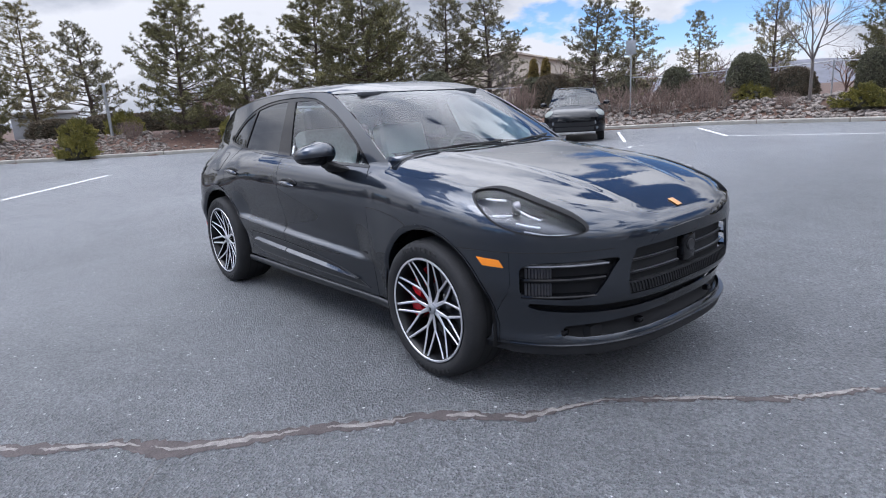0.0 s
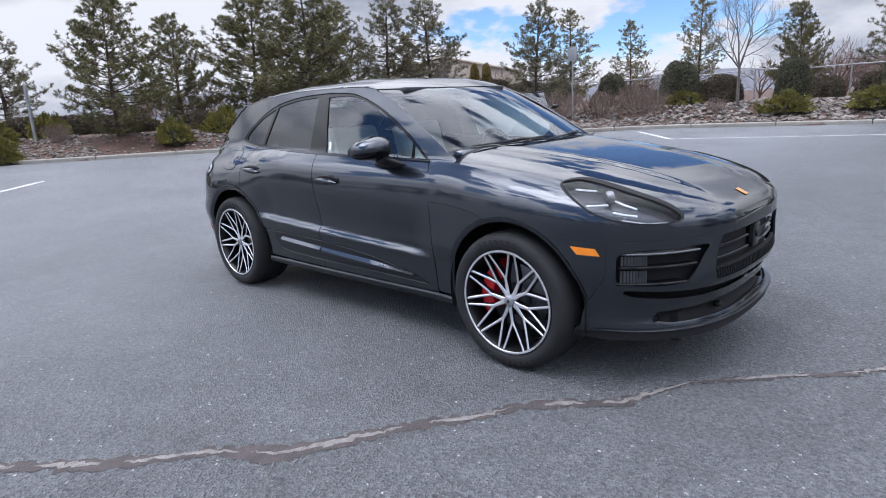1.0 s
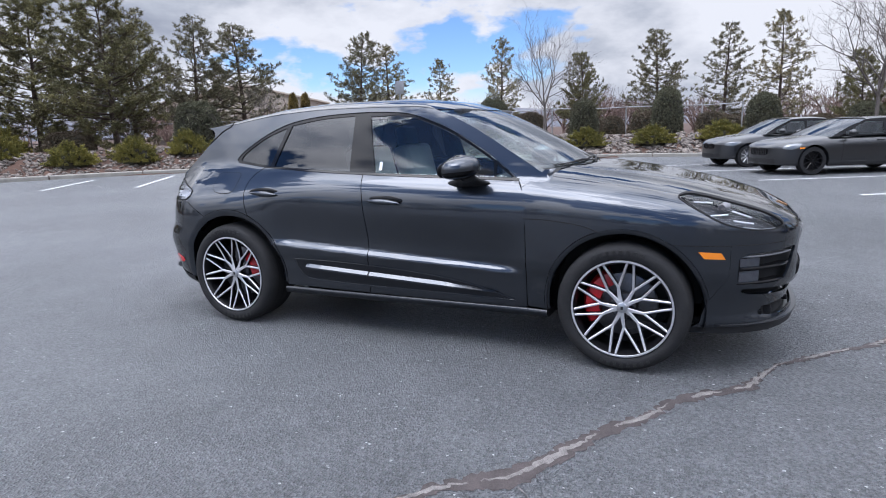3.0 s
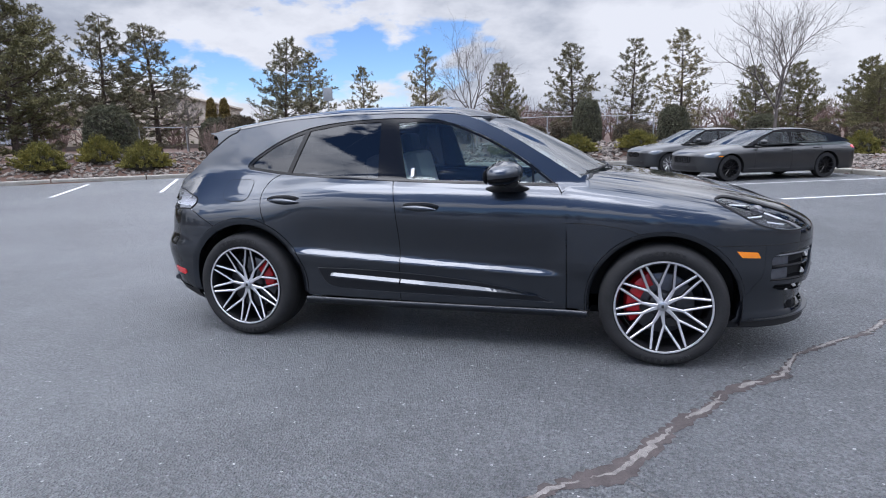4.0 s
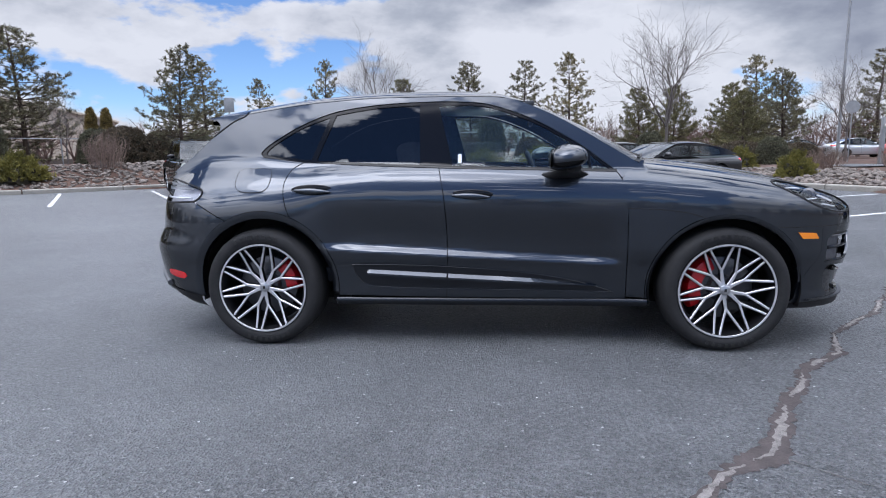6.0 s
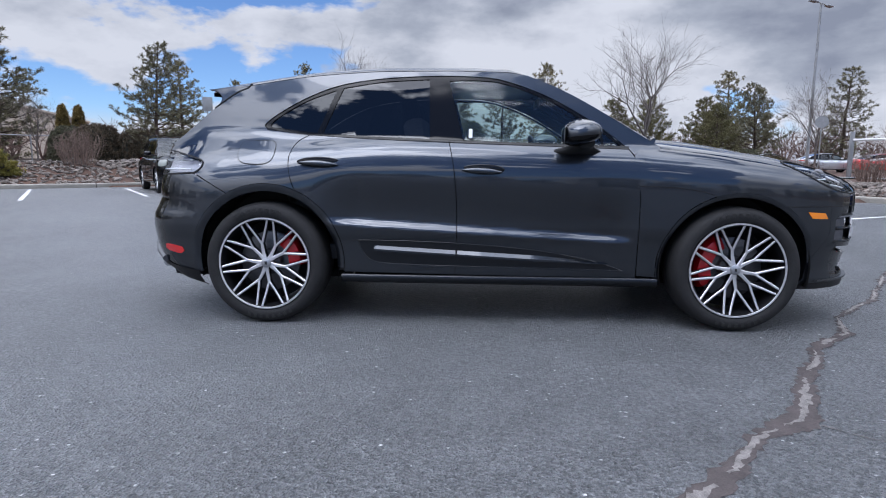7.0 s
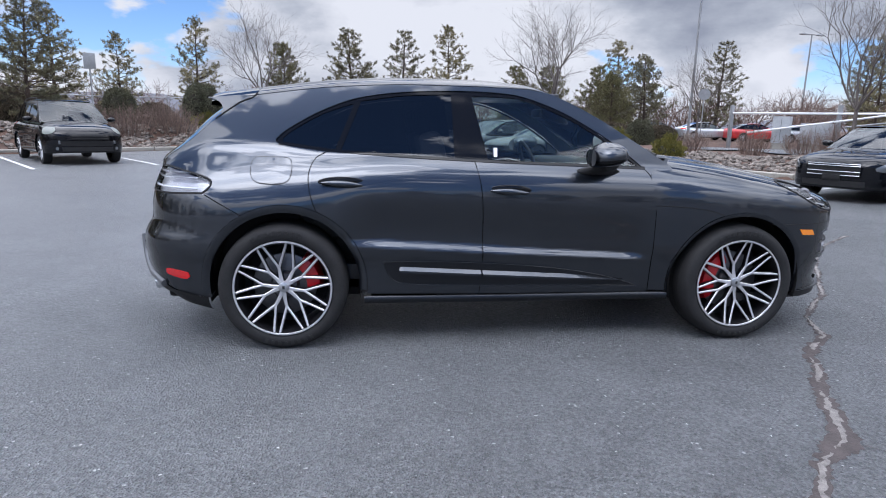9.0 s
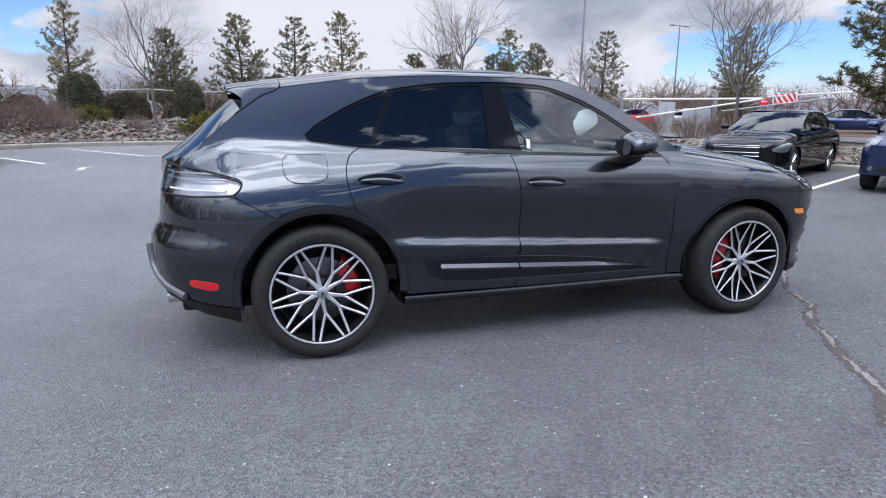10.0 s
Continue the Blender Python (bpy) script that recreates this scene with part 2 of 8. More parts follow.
LINE_PAINT = material("line_paint_white", (0.561, 0.561, 0.561), 0.7, vary=0.12, scale=6, bump=0.2, bump_scale=120)
TAIL_BOWL = material("tail_lamp_bowl", (0.50, 0.50, 0.53), 0.3, 0.3, vary=0.2, scale=14)

# ---- small building kit ----
from mathutils.geometry import delaunay_2d_cdt


def mesh_object(name, verts, faces, mat, parent=None, label="", smooth=False, normals=None):
    me = bpy.data.meshes.new(name)
    me.from_pydata([tuple(v) for v in verts], [], [tuple(f) for f in faces])
    if mat:
        me.materials.append(mat)
    me.shade_smooth() if smooth else me.shade_flat()
    me.update()
    if normals is not None:
        me.normals_split_custom_set_from_vertices([tuple(n) for n in normals])
    ob = new(name, me)
    ob.parent = parent
    return tagged(ob, label)


def part(name, bm, mat, parent=None, label="", smooth=True, sharp=35):
    """Links a bmesh as one mesh object under a thing or a part."""
    me = bpy.data.meshes.new(name)
    bm.normal_update()
    bm.to_mesh(me)
    bm.free()
    if mat:
        me.materials.append(mat)
    me.shade_smooth() if smooth else me.shade_flat()
    if smooth:
        me.set_sharp_from_angle(angle=radians(sharp))
    ob = new(name, me)
    ob.parent = parent
    return tagged(ob, label)


def thing(name, m, label, category, group="", kind=""):
    ob = new(name)
    ob.matrix_world = m
    return tagged(ob, label, category, group, kind)


def add_box(bm, centre, size, bevel=0.0, turn=None, segments=2):
    made = bmesh.ops.create_cube(bm, size=1.0)["verts"]
    m = Matrix.Translation(centre) @ (turn or Matrix()) @ Matrix.Diagonal((*size, 1))
    bmesh.ops.transform(bm, matrix=m, verts=made)
    if bevel:
        edges = list({e for v in made for e in v.link_edges})
        bmesh.ops.bevel(bm, geom=edges, offset=bevel, segments=segments, affect="EDGES", profile=0.6)
    return bm


def box(centre, size, bevel=0.0, turn=None, segments=2):
    return add_box(bmesh.new(), centre, size, bevel, turn, segments)


def add_tube(bm, a, b, ra, rb=None, sides=12, caps=True):
    a, b = Vector(a), Vector(b)
    rb = ra if rb is None else rb
    q = (b - a).to_track_quat("Z", "Y").to_matrix().to_4x4()
    made = bmesh.ops.create_cone(bm, cap_ends=caps, segments=sides, radius1=ra, radius2=rb, depth=(b - a).length)["verts"]
    bmesh.ops.transform(bm, matrix=Matrix.Translation((a + b) / 2) @ q, verts=made)
    return bm


def tube(a, b, ra, rb=None, sides=12, caps=True):
    return add_tube(bmesh.new(), a, b, ra, rb, sides, caps)


def pipe(points, radius, sides=8):
    """A round bar along a list of points."""
    bm = bmesh.new()
    pts = [Vector(p) for p in points]
    rings = []
    for i, p in enumerate(pts):
        way = (pts[min(i + 1, len(pts) - 1)] - pts[max(i - 1, 0)]).normalized()
        q = way.to_track_quat("Z", "Y")
        rings.append([bm.verts.new(p + q @ Vector((radius * math.cos(k * 2 * math.pi / sides), radius * math.sin(k * 2 * math.pi / sides), 0))) for k in range(sides)])
    for r0, r1 in zip(rings, rings[1:]):
        for k in range(sides):
            bm.faces.new((r0[k], r0[(k + 1) % sides], r1[(k + 1) % sides], r1[k]))
    bm.faces.new(rings[0][::-1])
    bm.faces.new(rings[-1])
    return bm


def lathe(profile, sides=64, axis_y=True):
    """A turned body about the y axis, from (radius, y) pairs."""
    bm = bmesh.new()
    rings = []
    for r, y in profile:
        rings.append([bm.verts.new((r * math.cos(2 * math.pi * k / sides), y, r * math.sin(2 * math.pi * k / sides))) for k in range(sides)])
    for r0, r1 in zip(rings, rings[1:]):
        for k in range(sides):
            bm.faces.new((r0[k], r0[(k + 1) % sides], r1[(k + 1) % sides], r1[k]))
    bmesh.ops.recalc_face_normals(bm, faces=bm.faces)
    return bm


def spline(pairs):
    """A smooth curve y(x) through a few knots (monotone cubic)."""
    xs, ys = (np.array(v, float) for v in zip(*sorted(pairs)))
    h, d = np.diff(xs), np.diff(ys) / np.diff(xs)
    m = np.r_[d[0], np.where(d[:-1] * d[1:] > 0, 2 * d[:-1] * d[1:] / np.where(np.abs(d[:-1] + d[1:]) < 1e-12, 1, d[:-1] + d[1:]), 0), d[-1]]

    def value(x):
        x = np.clip(np.asarray(x, float), xs[0], xs[-1])
        i = np.clip(np.searchsorted(xs, x) - 1, 0, len(h) - 1)
        t = (x - xs[i]) / h[i]
        return (2 * t**3 - 3 * t**2 + 1) * ys[i] + (t**3 - 2 * t**2 + t) * h[i] * m[i] + (3 * t**2 - 2 * t**3) * ys[i + 1] + (t**3 - t**2) * h[i] * m[i + 1]

    return value


def curve(points, step=0.02, closed=False):
    """A flowing line through 2D points, cut into even steps."""
    p = np.array(points, float)
    n = len(p)
    out = []
    for i in range(n if closed else n - 1):
        a, b = p[i], p[(i + 1) % n]
        before = p[(i - 1) % n] if closed or i else a - (b - a)
        after = p[(i + 2) % n] if closed or i + 2 < n else b + (b - a)
        k = max(2, int(np.ceil(np.linalg.norm(b - a) / step)))
        t = np.arange(k)[:, None] / k
        out.append(0.5 * (2 * a + (b - before) * t + (2 * before - 5 * a + 4 * b - after) * t**2 + (3 * a - before - 3 * b + after) * t**3))
    if not closed:
        out.append(p[-1:])
    return np.concatenate(out)


def straight(points, step=0.02):
    p = np.array(points, float)
    out = [np.linspace(a, b, max(2, int(np.ceil(np.linalg.norm(b - a) / step)) + 1))[:-1] for a, b in zip(p, p[1:])]
    return np.concatenate(out + [p[-1:]])


def join_lines(*lines):
    """One closed outline from open lines that meet end to end."""
    p = np.concatenate(lines)
    keep = np.linalg.norm(p - np.roll(p, 1, 0), axis=1) > 1e-4
    return p[keep]


def inside(poly, pts):
    x, y = pts[:, 0:1], pts[:, 1:2]
    a, b = poly, np.roll(poly, -1, 0)
    cross = ((a[:, 1] > y) != (b[:, 1] > y)) & (x < (b[:, 0] - a[:, 0]) * (y - a[:, 1]) / (b[:, 1] - a[:, 1] + 1e-15) + a[:, 0])
    return cross.sum(1) % 2 == 1


def shrink(poly, gap):
    """A closed outline drawn in by a gap."""
    area = np.sum(poly[:, 0] * np.roll(poly[:, 1], -1) - np.roll(poly[:, 0], -1) * poly[:, 1])
    way = np.roll(poly, -1, 0) - np.roll(poly, 1, 0)
    way /= np.linalg.norm(way, axis=1, keepdims=True) + 1e-12
    n = np.stack([-way[:, 1], way[:, 0]], 1) * (1 if area > 0 else -1)
    return poly + gap * n


def grow(poly, by):
    return shrink(poly, -by)


def sheet(outline, holes, step):
    """Even triangles inside a closed 2D outline, less its holes: points, triangles, and the border loops."""
    loops = [outline, *holes]
    lo, hi = outline.min(0), outline.max(0)
    gx, gy = np.meshgrid(np.arange(lo[0], hi[0], step), np.arange(lo[1], hi[1], step * 0.87))
    gx[1::2] += step / 2
    grid = np.stack([gx.ravel(), gy.ravel()], 1)
    grid = grid[inside(outline, grid)]
    for hole in holes:
        grid = grid[~inside(hole, grid)]
    border = np.concatenate(loops)
    if len(grid):
        near = np.concatenate([np.min(np.linalg.norm(g[:, None] - border[None], axis=2), 1) for g in np.array_split(grid, max(1, len(grid) // 400))])
        grid = grid[near > step * 0.45]
    pts = np.concatenate([border, grid]) if len(grid) else border
    edges, n = [], 0
    for loop in loops:
        edges += [(n + i, n + (i + 1) % len(loop)) for i in range(len(loop))]
        n += len(loop)
    v, _, f, *_ = delaunay_2d_cdt([Vector(p) for p in pts], edges, [], 0, 1e-6)
    v = np.array([tuple(p) for p in v])
    f = np.array([t for t in f if len(t) == 3])
    mid = v[f].mean(1)
    ok = inside(outline, mid)
    for hole in holes:
        ok &= ~inside(hole, mid)
    f = f[ok]
    a, b, c = v[f[:, 0]], v[f[:, 1]], v[f[:, 2]]
    back_way = (b[:, 0] - a[:, 0]) * (c[:, 1] - a[:, 1]) - (b[:, 1] - a[:, 1]) * (c[:, 0] - a[:, 0]) < 0
    f[back_way] = f[back_way][:, ::-1]
    return v, f

# ---- the parking place ----
def line_dir(a, b):
    d = np.array(b, float) - np.array(a, float)
    return d / np.linalg.norm(d)


KERB = curve([(-60, -40), (-40, -16), (-27.2, -0.5), (-21.3, 7.3), (-18.2, 11.6), (-14.0, 15.4), (-10.3, 19.0), (-8.0, 21.0), (-5.0, 21.9), (0.0, 22.6), (3.2, 22.6), (5.4, 20.9), (9.4, 13.0), (12.6, 6.3), (18.0, -4.5), (30, -28), (42, -52)], 0.6)


def kerb_far(p):
    """Signed distance to the kerb, positive on the planted side."""
    out = np.empty(len(p))
    a, b = KERB[:-1], KERB[1:]
    ab = b - a
    for k in range(0, len(p), 500):
        q = p[k : k + 500, None]
        t = np.clip(((q - a) * ab).sum(2) / (ab**2).sum(1), 0, 1)
        d = np.linalg.norm(q - (a + t[..., None] * ab), axis=2)
        j = d.argmin(1)
        rows = np.arange(len(j))
        way = ab[j]
        rel = q[:, 0] - a[j]
        side = np.sign(way[:, 0] * rel[:, 1] - way[:, 1] * rel[:, 0])
        out[k : k + 500] = d[rows, j] * side
    return out


def bank_height(p):
    """Height of the planted bank behind the kerb."""
    d = kerb_far(p)
    high = np.where(p[:, 0] > 6.0, 0.42, 0.85)
    high = np.where((p[:, 0] > 3.0) & (p[:, 0] <= 6.0), 0.85 - 0.43 * (p[:, 0] - 3.0) / 3.0, high)
    t = np.clip((d - 0.25) / 3.0, 0, 1)
    z = 0.13 + (high - 0.13) * t * t * (3 - 2 * t)
    wave = 0.06 * np.sin(p[:, 0] * 1.7 + 0.6 * np.sin(p[:, 1] * 1.3)) * np.cos(p[:, 1] * 1.9)
    far = np.clip((d - 6) / 10, 0, 1)
    return np.where(d > 0.1, z + wave * t - (high - 0.25) * far * 0.6, -0.12)


def grid_sheet(name, xs, ys, height, mat, label, category):
    gx, gy = np.meshgrid(xs, ys)
    p = np.stack([gx.ravel(), gy.ravel()], 1)
    z = height(p)
    v = np.column_stack([p, z])
    n, m = len(xs), len(ys)
    f = [(j * n + i, j * n + i + 1, (j + 1) * n + i + 1, (j + 1) * n + i) for j in range(m - 1) for i in range(n - 1)]
    ob = mesh_object(name, v, f, mat, None, label, smooth=True)
    return tagged(ob, label, category, kind="structure")


SOIL = material("bark_mulch_soil", (0.058, 0.027, 0.016), 0.95, vary=0.45, scale=1.2, second=(0.095, 0.052, 0.035), bump=0.8, bump_scale=25)
near_x, near_y = np.arange(-34, 24, 0.5), np.arange(-12, 34, 0.5)
ground = grid_sheet("ground", np.r_[-1500, -400, -150, -80, -50, near_x, 40, 70, 150, 400, 1500], np.r_[-1500, -400, -150, -70, -35, near_y, 42, 60, 90, 150, 400, 1500], bank_height, SOIL, "bark-brown soil and gravel of the planted bank", "ground")
lot = np.concatenate([KERB, [(42, -120), (-60, -120)]])
v, f = sheet(lot, [], 6.0)
mesh_object("parking_lot", np.column_stack([v, np.zeros(len(v))]), f.tolist(), ASPHALT, None)
tagged(bpy.data.objects["parking_lot"], "worn grey asphalt of the parking lot", "asphalt", kind="structure")


def kerb_stones():
    """Concrete kerb in lengths, with rounded front edges and joints."""
    top = thing("kerb", pose(0, 0, 0), "pale concrete kerb along the planted bank", "kerb", kind="structure")
    run = np.r_[0, np.cumsum(np.linalg.norm(np.diff(KERB, axis=0), axis=1))]
    s = 22.0
    while s < run[-1] - 30:
        ks = np.linspace(s, s + 2.96, 5)
        c = np.stack([np.interp(ks, run, KERB[:, 0]), np.interp(ks, run, KERB[:, 1])], 1)
        w = np.gradient(c, axis=0)
        w /= np.linalg.norm(w, axis=1, keepdims=True)
        n = np.stack([-w[:, 1], w[:, 0]], 1)
        prof = [(0.0, -0.05), (0.0, 0.115), (0.012, 0.138), (0.035, 0.15), (0.22, 0.15), (0.24, 0.13), (0.24, -0.05)]
        vs = [(*(c[i] + n[i] * a), b) for i in range(5) for a, b in prof]
        k = len(prof)
        fs = [(i * k + j, i * k + j + 1, (i + 1) * k + j + 1, (i + 1) * k + j) for i in range(4) for j in range(k - 1)]
        fs += [tuple(range(k))[::-1], tuple(range(4 * k, 5 * k))]
        mesh_object("kerb_stone", vs, fs, CONCRETE, top, smooth=False)
        s += 3.0
    return top


kerb_stones()


def paint_line(points, width=0.10):
    p = straight(points, 0.3)
    w = np.gradient(p, axis=0)
    w /= np.linalg.norm(w, axis=1, keepdims=True)
    n = np.stack([-w[:, 1], w[:, 0]], 1) * width / 2
    k = len(p)
    lo, hi = np.column_stack([np.r_[p - n, p + n], np.full(2 * k, 0.0005)]), np.column_stack([np.r_[p - n, p + n], np.full(2 * k, 0.004)])
    vs = np.r_[hi, lo]
    fs = [(i, i + 1, k + i + 1, k + i) for i in range(k - 1)]
    fs += [(i + 1, i, 2 * k + i, 2 * k + i + 1) for i in range(k - 1)] + [(k + i, k + i + 1, 3 * k + i + 1, 3 * k + i) for i in range(k - 1)]
    ob = mesh_object("parking_line", vs, fs, LINE_PAINT)
    return tagged(ob, "worn white painted parking bay line on asphalt", "road marking", "parking lines", "structure")


for a, b in (((-14.4, 14.2), (-10.9, 9.25)), ((-12.0, 15.5), (-8.9, 11.25)), ((-9.6, 17.2), (-6.7, 13.2)), ((-7.7, 19.5), (-4.75, 15.6)), ((-16.0, 11.8), (-13.1, 7.8)), ((-11.4, -1.8), (-15.15, 1.0)), ((-17.6, 9.9), (-15.3, 6.5)), ((-4.75, 15.6), (1.4, 17.4)), ((1.3, 14.5), (7.0, 17.2)), ((2.8, 11.7), (8.3, 14.6)), ((4.3, 8.8), (9.5, 11.6)), ((5.6, 6.2), (10.8, 9.2)), ((7.2, 4.05), (12.1, 6.7)), ((8.4, 1.2), (13.6, 3.9))):
    paint_line([a, b])

# ---- the grey sports utility car: its outer surface ----
AXLE, HUB_Z, TYRE_R, ARCH_R = 1.4035, 0.367, 0.372, 0.425
NOSE_X, NOSE_POWER, TAIL_X, TAIL_POWER, SHOULDER, CROWN = 1.5, 2.65, -1.62, 2.9, 0.74, 4.2
crown_at = spline([(2.4, 4.2), (0.8, 4.2), (-0.6, 4.2), (-0.9, 3.8), (-1.35, 2.7), (-1.8, 2.35), (-2.4, 2.3)])
side_width = spline([(1.5, 0.955), (1.40, 0.957), (1.15, 0.940), (0.82, 0.910), (0.3, 0.925), (-0.2, 0.940), (-0.7, 0.948), (-1.06, 0.955), (-1.4, 0.965), (-1.62, 0.960)])
top_line = spline([(2.337, 0.742), (2.328, 0.79), (2.295, 0.835), (2.234, 0.872), (2.07, 0.940), (1.63, 1.050), (1.1, 1.128), (0.82, 1.155), (-0.19, 1.192), (-1.06, 1.212), (-1.48, 1.245), (-1.8, 1.235), (-2.0, 1.168), (-2.11, 1.108), (-2.18, 1.058), (-2.228, 0.97), (-2.252, 0.86), (-2.268, 0.742)])
tuck = spline([(0.20, 0.13), (0.25, 0.080), (0.30, 0.045), (0.40, 0.034), (0.50, 0.022), (0.56, 0.006), (0.61, 0.0), (0.66, 0.0), (0.74, 0.0), (1.3, 0.0)])
nose_line = spline([(0.20, 2.20), (0.25, 2.305), (0.30, 2.315), (0.36, 2.285), (0.43, 2.295), (0.50, 2.335), (0.56, 2.340), (0.66, 2.335), (0.742, 2.337), (1.3, 2.337)])
tail_line = spline([(0.20, -2.10), (0.28, -2.20), (0.36, -2.28), (0.50, -2.325), (0.59, -2.330), (0.64, -2.321), (0.70, -2.291), (0.742, -2.268), (1.3, -2.268)])
glass_base = spline([(1.1, 0.79), (0.77, 0.803), (-0.19, 0.835), (-1.06, 0.805), (-1.48, 0.765), (-1.8, 0.715), (-2.1, 0.65), (-2.3, 0.58)])
roof_line = spline([(0.35, 1.505), (0.2, 1.55), (0.05, 1.582), (-0.26, 1.604), (-0.64, 1.604), (-1.07, 1.583), (-1.57, 1.522), (-1.9, 1.472)])
belt = spline([(1.0, 1.062), (0.77, 1.072), (-0.29, 1.105), (-1.15, 1.149), (-1.45, 1.20), (-1.6, 1.205), (-1.8, 1.17), (-2.0, 1.12), (-2.2, 1.04)])
screen_line = spline([(0.10, 1.578), (0.20, 1.553), (0.36, 1.500), (0.74, 1.322), (1.09, 1.128), (1.25, 1.03)])


def door_dent(x, z):
    """The doors draw in above a low crease and kick out again below it."""
    s = z - (0.600 - 0.058 * (x + 0.5))
    draw = np.clip((0.32 - s) / 0.27, 0, 1)
    kick = np.clip((s + 0.022) / 0.052, 0, 1)
    smooth = draw * draw * (3 - 2 * draw) * kick * kick * (3 - 2 * kick)
    fade = np.clip((0.90 - x) / 0.25, 0, 1) * np.clip((x + 1.12) / 0.30, 0, 1)
    return 0.037 * smooth * fade * fade * (3 - 2 * fade)


def tail_dent(x, z):
    """The panel below the tail lamp sits in from the bumper's upper ledge."""
    up = np.clip((z - 0.635) / 0.065, 0, 1) * np.clip((0.93 - z) / 0.12, 0, 1)
    back = np.clip((-1.66 - x) / 0.42, 0, 1)
    return 0.014 * up * up * (3 - 2 * up) * back * back * (3 - 2 * back)


def outline_at(x, z):
    """Half width of the lower body, rounded in plan at the nose and the tail."""
    w = side_width(np.clip(x, TAIL_X, NOSE_X)) - tuck(z) - door_dent(x, z) - tail_dent(x, z)
    u = np.clip((x - NOSE_X) / (nose_line(z) - NOSE_X), 0, 1)
    v = np.clip((x - TAIL_X) / (tail_line(z) - TAIL_X), 0, 1)
    return w * (1 - u**NOSE_POWER) ** (1 / NOSE_POWER) * (1 - v**TAIL_POWER) ** (1 / TAIL_POWER)


def glass_y(x, z):
    d = z - 1.10
    return glass_base(x) - 0.30 * d - 0.15 * d * np.abs(d)


def side_y(x, z):
    """Half width of the whole side, from the sill to the roof rail."""
    x, z = np.asarray(x, float), np.asarray(z, float)
    q = np.clip((z - SHOULDER) / (top_line(x) - SHOULDER), 0, 1)
    crown = np.where(x > 0, CROWN, crown_at(x))
    tub = outline_at(x, z) * (1 - q**crown) ** (1 / crown)
    upper = np.where((x < 0.95) & (z > 0.95), glass_y(x, z) - 8 * np.clip(-2.08 - x, 0, 1) ** 1.5, -1.0)
    ease = np.clip((-0.95 - x) / 0.75, 0, 1)
    soft = 0.012 + 0.043 * ease * ease * (3 - 2 * ease)
    d = np.clip((tub - upper) / soft, -40, 40)
    return np.where(upper < 0, tub, upper + soft * np.logaddexp(0, d))


def on_side(p):
    return np.stack([p[:, 0], -side_y(p[:, 0], p[:, 1]), p[:, 1]], 1)


def bonnet_z(x, y):
    w = np.maximum(outline_at(x, np.full_like(x, SHOULDER)), 1e-4)
    q = np.clip(np.abs(y) / w, 0, 1)
    ridge = 0.50 - 0.17 * (x - 1.0)
    bulge = 0.011 / (1 + np.exp(np.clip((np.abs(y) - ridge) / 0.010, -40, 40))) * np.clip((2.2 - x) / 0.25, 0, 1) * np.clip((x - 0.95) / 0.2, 0, 1)
    return SHOULDER + (top_line(x) - SHOULDER) * (1 - q**CROWN) ** (1 / CROWN) + bulge


def on_bonnet(p):
    return np.stack([p[:, 0], p[:, 1], bonnet_z(p[:, 0], p[:, 1])], 1)


def roof_drop(x):
    return np.interp(x, [-0.15, 0.178], [0.065, 0.042])


def rail_z(x):
    return roof_line(x) - roof_drop(x)


def on_roof(p):
    x, y = p[:, 0], np.abs(p[:, 1])
    zr = rail_z(x)
    q = np.clip(y / glass_y(x, zr), 0, 1)
    z = zr + roof_drop(x) * (1 - q**3.4) ** 0.8
    along = x + 0.35 * p[:, 1] ** 2
    return np.stack([x, p[:, 1], np.where(along > 0.12, np.minimum(z, screen_line(np.maximum(along, 0.12)) + 0.001), z)], 1)


def on_screen(p):
    return np.stack([p[:, 0], p[:, 1], screen_line(p[:, 0] + 0.35 * p[:, 1] ** 2)], 1)


def on_nose(p):
    """The front face, from (y, z)."""
    y, z = p[:, 0], p[:, 1]
    w = side_width(NOSE_X) - tuck(z)
    q = np.clip(np.abs(y) / w, 0, 1)
    return np.stack([NOSE_X + (nose_line(z) - NOSE_X) * (1 - q**NOSE_POWER) ** (1 / NOSE_POWER), y, z], 1)


def on_tail(p):
    """The rear face, from (y, z)."""
    y, z = p[:, 0], p[:, 1]
    zz = np.linspace(0, 1, 400)
    xs = TAIL_X + (-2.336 - TAIL_X) * zz
    out = np.empty((len(p), 3))
    for i in range(len(p)):
        ys = side_y(xs, np.full_like(xs, z[i]))
        k = np.searchsorted(-ys, -abs(y[i]))
        out[i] = (xs[min(k, 399)], y[i], z[i])
    return out


SURFACES = {"side": on_side, "bonnet": on_bonnet, "roof": on_roof, "screen": on_screen, "nose": on_nose}


FACING = {"side": (0, -1, 0.2), "bonnet": (0, 0, 1), "roof": (0, 0, 1), "screen": (0.3, 0, 1), "nose": (1, 0, 0)}


